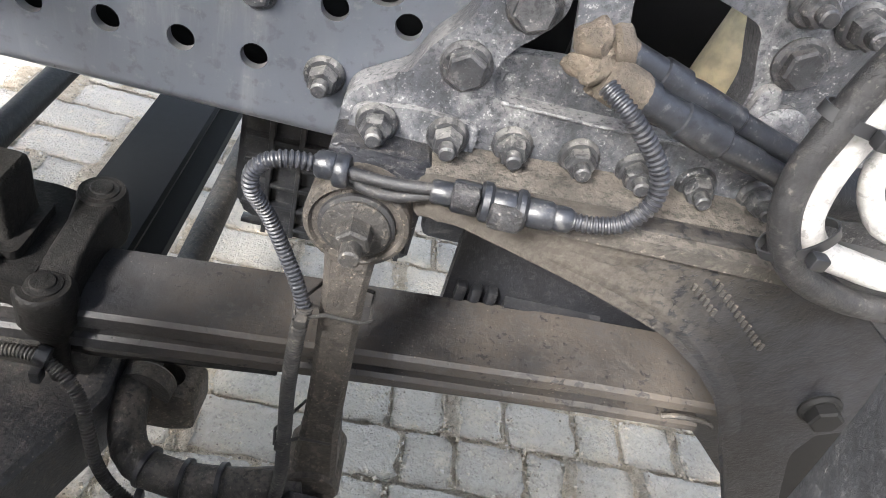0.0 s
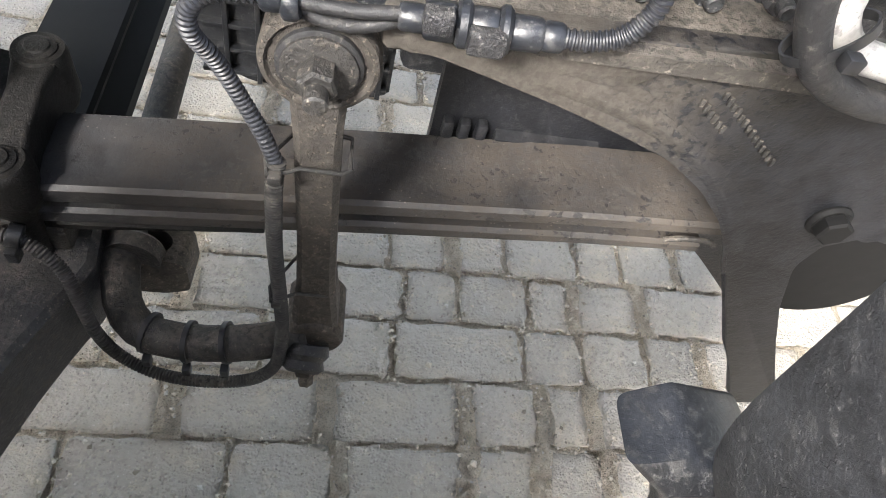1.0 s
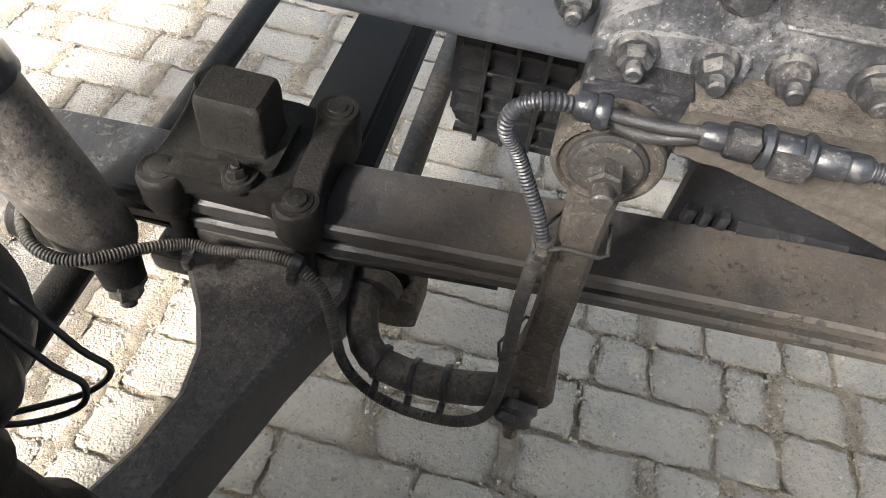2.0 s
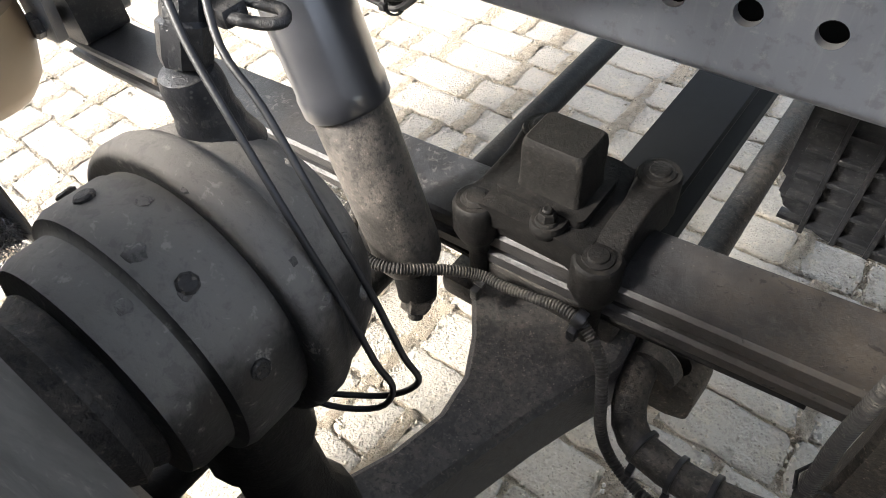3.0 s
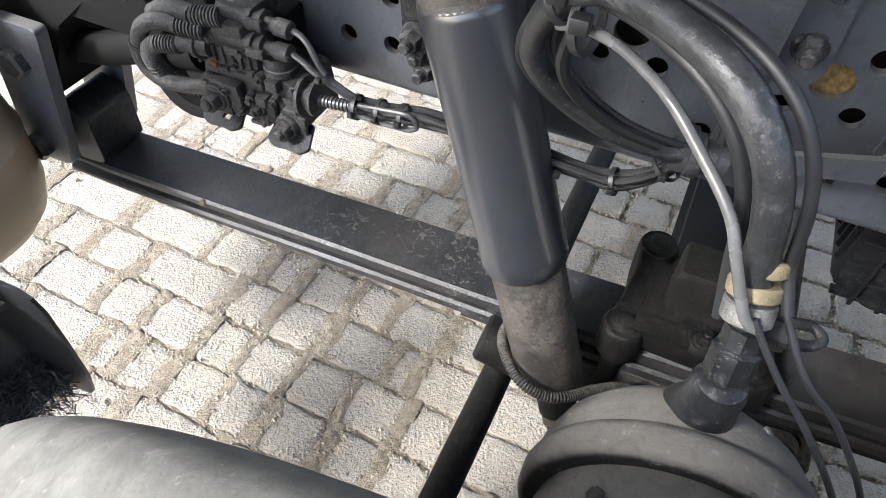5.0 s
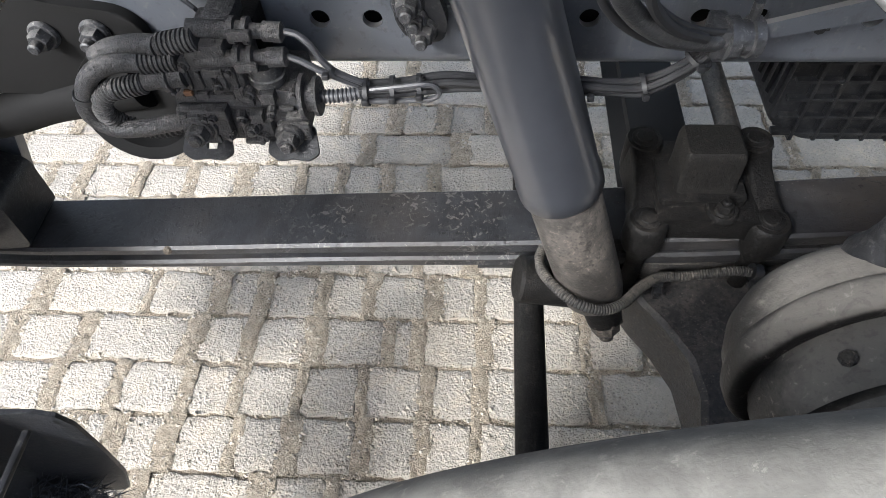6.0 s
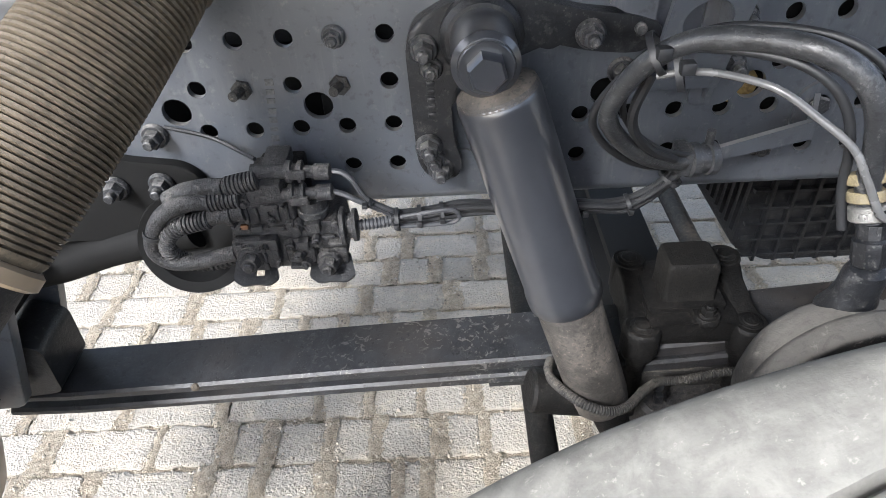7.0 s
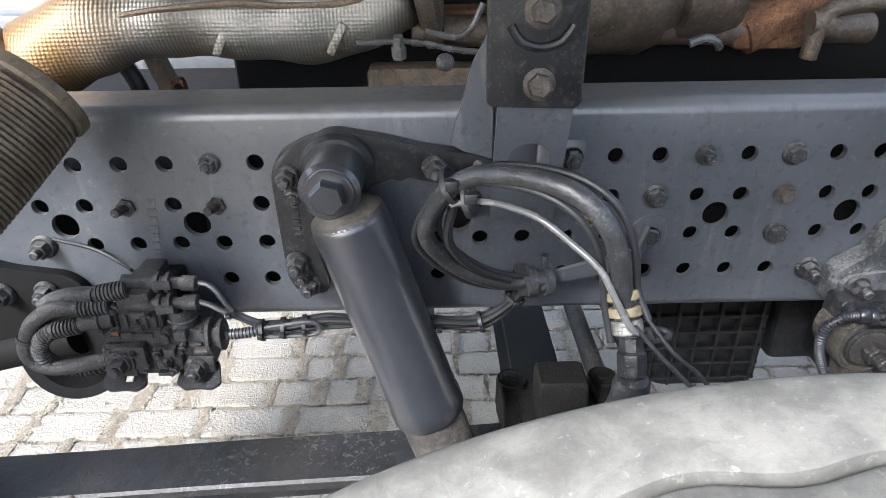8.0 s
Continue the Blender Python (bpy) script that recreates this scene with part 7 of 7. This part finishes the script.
# ---- wheel ----
def build_wheel():
    cx, cz, inner, width = -0.112, 0.466, -0.425, 0.300
    w = thing("road_wheel", (cx, inner - width / 2, 0.0), "dusty grey truck tyre on its wheel, worn tread", "wheel")
    r = 0.482
    # (distance from the inner side, radius); groove points carry a third value that sways along the tread
    prof = [(0.020, 0.282, 0), (-0.002, 0.305, 0), (-0.010, 0.340, 0)] + [(0.041 * (1 - math.sin(u)), r - 0.100 * (1 - math.cos(u)), 0) for u in (math.pi / 2 * (1 - k / 8) for k in range(9))]
    for g in (0.084, 0.138, 0.192, 0.246):
        prof += [(g - 0.006, r, 1), (g - 0.0035, r - 0.002, 1), (g - 0.002, r - 0.013, 1), (g + 0.002, r - 0.013, 1), (g + 0.0035, r - 0.002, 1), (g + 0.006, r, 1)]
        prof += [(g + 0.027, r + 0.001, 0)]
    prof = prof[:-1] + [(0.262, r - 0.001, 0), (0.280, 0.470, 0), (0.296, 0.44, 0), (0.310, 0.38, 0), (0.311, 0.34, 0), (0.300, 0.30, 0), (0.284, 0.284, 0)]
    bm = bmesh.new()
    seg = 300
    rings = []
    for i in range(seg):
        a = 2 * math.pi * i / seg
        sway = 0.0035 * math.sin(38 * a)
        rings.append([bm.verts.new((cx + rr * math.sin(a), inner - d - s * sway, cz + rr * math.cos(a) - 0.0)) for d, rr, s in prof])
    n = len(prof)
    for i in range(seg):
        a, b = rings[i], rings[(i + 1) % seg]
        for k in range(n - 1):
            bm.faces.new((a[k], a[k + 1], b[k + 1], b[k]))
    for v in bm.verts:
        if v.co.z < 0.0:
            v.co.z = 0.0
    part("tyre", bm, M_TYRE, w, "dusty grey tyre with zigzag grooves", sharp=40)
    bm = bmesh.new()
    add_lathe(bm, (cx, inner - 0.018, cz), (0, -1, 0), [(0, 0.302), (0.004, 0.306), (0.02, 0.296), (0.05, 0.285), (0.22, 0.285), (0.27, 0.296), (0.278, 0.302), (0.27, 0.28), (0.20, 0.26), (0.19, 0.10), (0.10, 0.09)], 64, caps=False)
    part("rim", bm, M_CHAMBER, w)
    bm = bmesh.new()
    add_lathe(bm, (cx, inner - 0.005, cz), (0, -1, 0), [(0, 0.21), (0.04, 0.21), (0.041, 0.13), (0.19, 0.12)], 48)
    part("brake_disc", bm, M_CAST, w)
    bm = bmesh.new()
    add_lathe(bm, (cx, -0.36, cz - 0.04), (0, -1, 0.05), [(0, 0.06), (0.02, 0.075), (0.11, 0.075)], 28)
    part("hub", bm, M_CAST, w)
    return w


build_wheel()

# ---- ground ----
def build_ground():
    bm = bmesh.new()
    noise_at = noise.noise
    x0, x1, y0, y1, step = -2.7, 1.9, -1.1, 1.9, 0.018
    nx, ny = int((x1 - x0) / step), int((y1 - y0) / step)
    verts, faces = [], []
    for j in range(ny + 1):
        for i in range(nx + 1):
            x, y = x0 + (x1 - x0) * i / nx, y0 + (y1 - y0) * j / ny
            h = -0.0056 + 0.0022 * noise_at((x * 9, y * 9, 0)) + 0.0022 * noise_at((x * 38, y * 38, 3)) + 0.0014 * noise_at((x * 2.2, y * 2.2, 7))
            verts.append((x, y, h))
    for j in range(ny):
        for i in range(nx):
            k = j * (nx + 1) + i
            faces.append((k, k + 1, k + nx + 2, k + nx + 1))
    far, base = 400.0, len(verts)
    ring = [(x0, y0), (x1, y0), (x1, y1), (x0, y1)]
    verts += [(x, y, -0.004) for x, y in ring] + [(-far, -far, -0.004), (far, -far, -0.004), (far, far, -0.004), (-far, far, -0.004)]
    for k in range(4):
        faces.append((base + k, base + 4 + k, base + 4 + (k + 1) % 4, base + (k + 1) % 4))
    me = bpy.data.meshes.new("ground")
    me.from_pydata(verts, [], faces)
    me.materials.append(M_SAND)
    me.polygons.foreach_set("use_smooth", [True] * len(me.polygons))
    ob = new("ground", me)
    tagged(ob, "sandy gritty bedding between worn concrete pavers", "ground", kind="structure")
    return ob


GROUND = build_ground()


def paver_shape(length, width, seed):
    """Vertices and faces of one worn paver, its top at z = 0."""
    rnd = random.Random(seed)
    nx, ny = (13, 7) if length > 0.15 else (7, 7)
    verts, faces = [], []
    loop = [(i / nx, 0) for i in range(nx)] + [(1, j / ny) for j in range(ny)] + [(1 - i / nx, 1) for i in range(nx)] + [(0, 1 - j / ny) for j in range(ny)]
    n = len(loop)
    chips = [(rnd.uniform(-0.0046, 0.0018), rnd.uniform(-0.0046, 0.0014), rnd.uniform(-0.0022, 0.0006)) for _ in loop]
    for inset, z, drop in ((0.0, -0.03, 0.0), (0.0002, -0.0038, 0.6), (0.0012, -0.0008, 1.0), (0.0030, 0.0, 0.5)):
        for (u, v), (a, b, c) in zip(loop, chips):
            x, y = (u - 0.5) * length, (v - 0.5) * width
            corner = 0.0022 if (u in (0, 1) and v in (0, 1)) else 0.0
            px, py = abs(x) - inset - corner + a * (u in (0, 1)), abs(y) - inset - corner + b * (v in (0, 1))
            verts.append((math.copysign(px, x), math.copysign(py, y), z + c * drop))
    for level in range(3):
        for i in range(n):
            a = level * n
            faces.append((a + i, a + (i + 1) % n, a + n + (i + 1) % n, a + n + i))
    base = len(verts)
    for j in range(ny - 1):
        for i in range(nx - 1):
            x, y = ((i + 1) / nx - 0.5) * length * 0.94, ((j + 1) / ny - 0.5) * width * 0.94
            verts.append((x, y, rnd.uniform(-0.0009, 0.0009)))

    def top(i, j):
        if 0 < i < nx and 0 < j < ny:
            return base + (j - 1) * (nx - 1) + i - 1
        o = 3 * n
        if j == 0:
            return o + i
        if i == nx:
            return o + nx + j
        if j == ny:
            return o + 2 * nx + ny - i
        return o + (2 * nx + 2 * ny - j) % n

    for j in range(ny):
        for i in range(nx):
            faces.append((top(i, j), top(i + 1, j), top(i + 1, j + 1), top(i, j + 1)))
    return verts, faces


# where the cross joints of the rows in view lie along x
JOINTS = {
    -2: (-1.04, -0.94, -0.82, -0.722, -0.594, -0.493, -0.401, -0.30, -0.112, 0.105, 0.258, 0.446, 0.559, 0.669),
    -1: (-1.187, -1.069, -0.932, -0.837, -0.722, -0.608, -0.49, -0.393, -0.187, 0.015, 0.231, 0.446, 0.571, 0.658),
    0: (-1.169, -0.949, -0.838, -0.711, -0.569, -0.514, -0.385, -0.20, -0.09, 0.126, 0.33, 0.548, 0.654, 0.771),
    1: (-1.293, -1.067, -0.92, -0.832, -0.711, -0.613, -0.488, -0.398, -0.20, -0.001, 0.20, 0.347, 0.44, 0.568, 0.649, 0.783),
    2: (-0.2, -0.001, 0.2, 0.32, 0.433, 0.53, 0.67, 0.758),
    4: (-1.415, -1.332, -1.194, -1.07, -0.948, -0.813, -0.72, -0.614, -0.509),
}


def row_joints(row, rnd):
    """The cross joints of one row from end to end: those that are known, and likely ones past them."""
    known = JOINTS.get(row, ())
    start = known[0] if known else 1.85
    xs = [-2.75 + rnd.uniform(0, 0.1)]
    while xs[-1] < start - 0.26:
        xs.append(xs[-1] + (rnd.uniform(0.205, 0.225) if rnd.random() < 0.4 else rnd.uniform(0.098, 0.125)))
    xs += known
    while xs[-1] < 1.85:
        xs.append(xs[-1] + (rnd.uniform(0.205, 0.22) if rnd.random() < 0.5 else rnd.uniform(0.098, 0.115)))
    return xs


def build_pavers():
    width, pitch = 0.0986, 0.1022
    shapes = {(full, k): paver_shape(0.199 if full else 0.098, width, 11 + 7 * k + full) for full in (0, 1) for k in range(12)}
    meshes = {}
    for key, (v, f) in shapes.items():
        me = bpy.data.meshes.new("paver")
        me.from_pydata(v, [], f)
        me.materials.append(M_PAVER)
        me.polygons.foreach_set("use_smooth", [True] * len(me.polygons))
        me.set_sharp_from_angle(angle=radians(50))
        meshes[key] = me
    rnd = random.Random(21)
    near, far, joints = [], [], []
    for row in range(-11, 19):
        xs = row_joints(row, rnd)
        gaps = [rnd.choice((0.010, 0.014, 0.020, 0.026)) if x < -0.3 else rnd.choice((0.005, 0.007, 0.010, 0.015)) for x in xs]
        for (x0, g0), (x1, g1) in zip(zip(xs, gaps), zip(xs[1:], gaps[1:])):
            length, xc = x1 - x0 - (g0 + g1) / 2, (x0 + g0 / 2 + x1 - g1 / 2) / 2
            full = int(length > 0.145)
            yc = 0.054 + pitch * row + 0.008 * xc + rnd.uniform(-0.002, 0.002)
            stretch = Matrix.Diagonal((length / (0.199 if full else 0.098), 1, 1, 1))
            m = pose(xc, yc, rnd.uniform(-0.0020, 0.0015), rnd.gauss(0, 0.6), rnd.gauss(0, 0.5), rnd.gauss(0, 0.8)) @ stretch
            (near if -1.25 < xc < 0.95 and -0.45 < yc < 0.9 else far).append((xc, yc, m, (full, rnd.randrange(12))))
            joints.append((x1, yc, g1))
    near.sort(key=lambda s: (s[0] + 0.2) ** 2 * 0.35 + (s[1] - 0.15) ** 2)
    near, far = near[:300], far + near[300:]
    for x, y, m, key in near:
        place("paver", meshes[key], GROUND, m)
    verts, faces = [], []
    for x, y, m, key in far:
        v, f = shapes[key]
        o = len(verts)
        verts += [tuple(m @ Vector(p)) for p in v]
        faces += [tuple(i + o for i in g) for g in f]
    me = bpy.data.meshes.new("pavers")
    me.from_pydata(verts, [], faces)
    me.materials.append(M_PAVER)
    me.polygons.foreach_set("use_smooth", [True] * len(me.polygons))
    me.set_sharp_from_angle(angle=radians(50))
    tagged(under(new("pavers", me), GROUND), kind="stuff")
    return joints


def build_joint_grit(joints):
    """Sand heaped in the wide joints, and loose grit over it and the pavers."""
    rnd = random.Random(8)
    verts, faces, heap_verts, heap_faces = [], [], [], []

    def stone(x, y, z, r):
        o = len(verts)
        s = [r * rnd.uniform(0.55, 1.25) for _ in range(6)]
        a = rnd.uniform(0, 3.14)
        c, d = math.cos(a), math.sin(a)
        verts.extend([(x + c * s[0], y + d * s[0], z), (x - d * s[1], y + c * s[1], z), (x - c * s[2], y - d * s[2], z), (x + d * s[3], y - c * s[3], z), (x, y, z + s[4] * 0.8), (x, y, z - r * 0.5)])
        for k in range(4):
            faces.append((o + k, o + (k + 1) % 4, o + 4))
            faces.append((o + (k + 1) % 4, o + k, o + 5))

    for x, y, gap in joints:
        if not (-1.9 < x < 1.1 and -0.75 < y < 1.3):
            continue
        if gap > 0.008:
            o, w = len(heap_verts), gap + rnd.uniform(0.008, 0.026)
            nx, ny = 7, 15
            for j in range(ny):
                for i in range(nx):
                    u, v = i / (nx - 1) - 0.5, j / (ny - 1) - 0.5
                    px, py = x + u * w + 0.008 * noise.noise((x * 30, y * 30 + v * 3, 1)), y + v * 0.106
                    edge = max(0.0, abs(u) * 2 - 0.40)
                    heap_verts.append((px, py, 0.0024 - 0.0062 * edge ** 2 + 0.0062 * noise.noise((px * 110, py * 110, 4)) + 0.003 * noise.noise((px * 28, py * 28, 9))))
            for j in range(ny - 1):
                for i in range(nx - 1):
                    k = o + j * nx + i
                    heap_faces.append((k, k + 1, k + nx + 1, k + nx))
        for k in range(int(22 + gap * 4200)):
            stone(x + rnd.gauss(0, 0.42 * gap + (0.006 if k % 4 else 0.022)), y + rnd.uniform(-0.053, 0.053), rnd.uniform(-0.001, 0.003), rnd.choice((0.0012, 0.0016, 0.002, 0.0024, 0.003, 0.0044)))
        # grit along the long joint beside this stretch
        for k in range(34):
            stone(x + rnd.uniform(-0.12, 0.06), y + 0.0511 + rnd.gauss(0, 0.005 if k % 3 else 0.012), rnd.uniform(-0.003, 0.001), rnd.choice((0.0012, 0.0016, 0.002, 0.0026, 0.0036)))
    for _ in range(7000):
        stone(rnd.uniform(-1.7, 0.9), rnd.uniform(-0.6, 1.0), rnd.uniform(0.0, 0.0015), rnd.choice((0.0010, 0.0013, 0.0016, 0.0022)))
    for _ in range(60):
        stone(rnd.uniform(-1.5, 0.7), rnd.uniform(-0.5, 0.8), 0.003, rnd.uniform(0.004, 0.0075))
    for name, v, f, material in (("joint_sand", heap_verts, heap_faces, M_SAND), ("loose_grit", verts, faces, M_GRIT)):
        me = bpy.data.meshes.new(name)
        me.from_pydata(v, [], f)
        me.materials.append(material)
        if name == "joint_sand":
            me.polygons.foreach_set("use_smooth", [True] * len(me.polygons))
        tagged(under(new(name, me), GROUND), kind="stuff")


build_joint_grit(build_pavers())
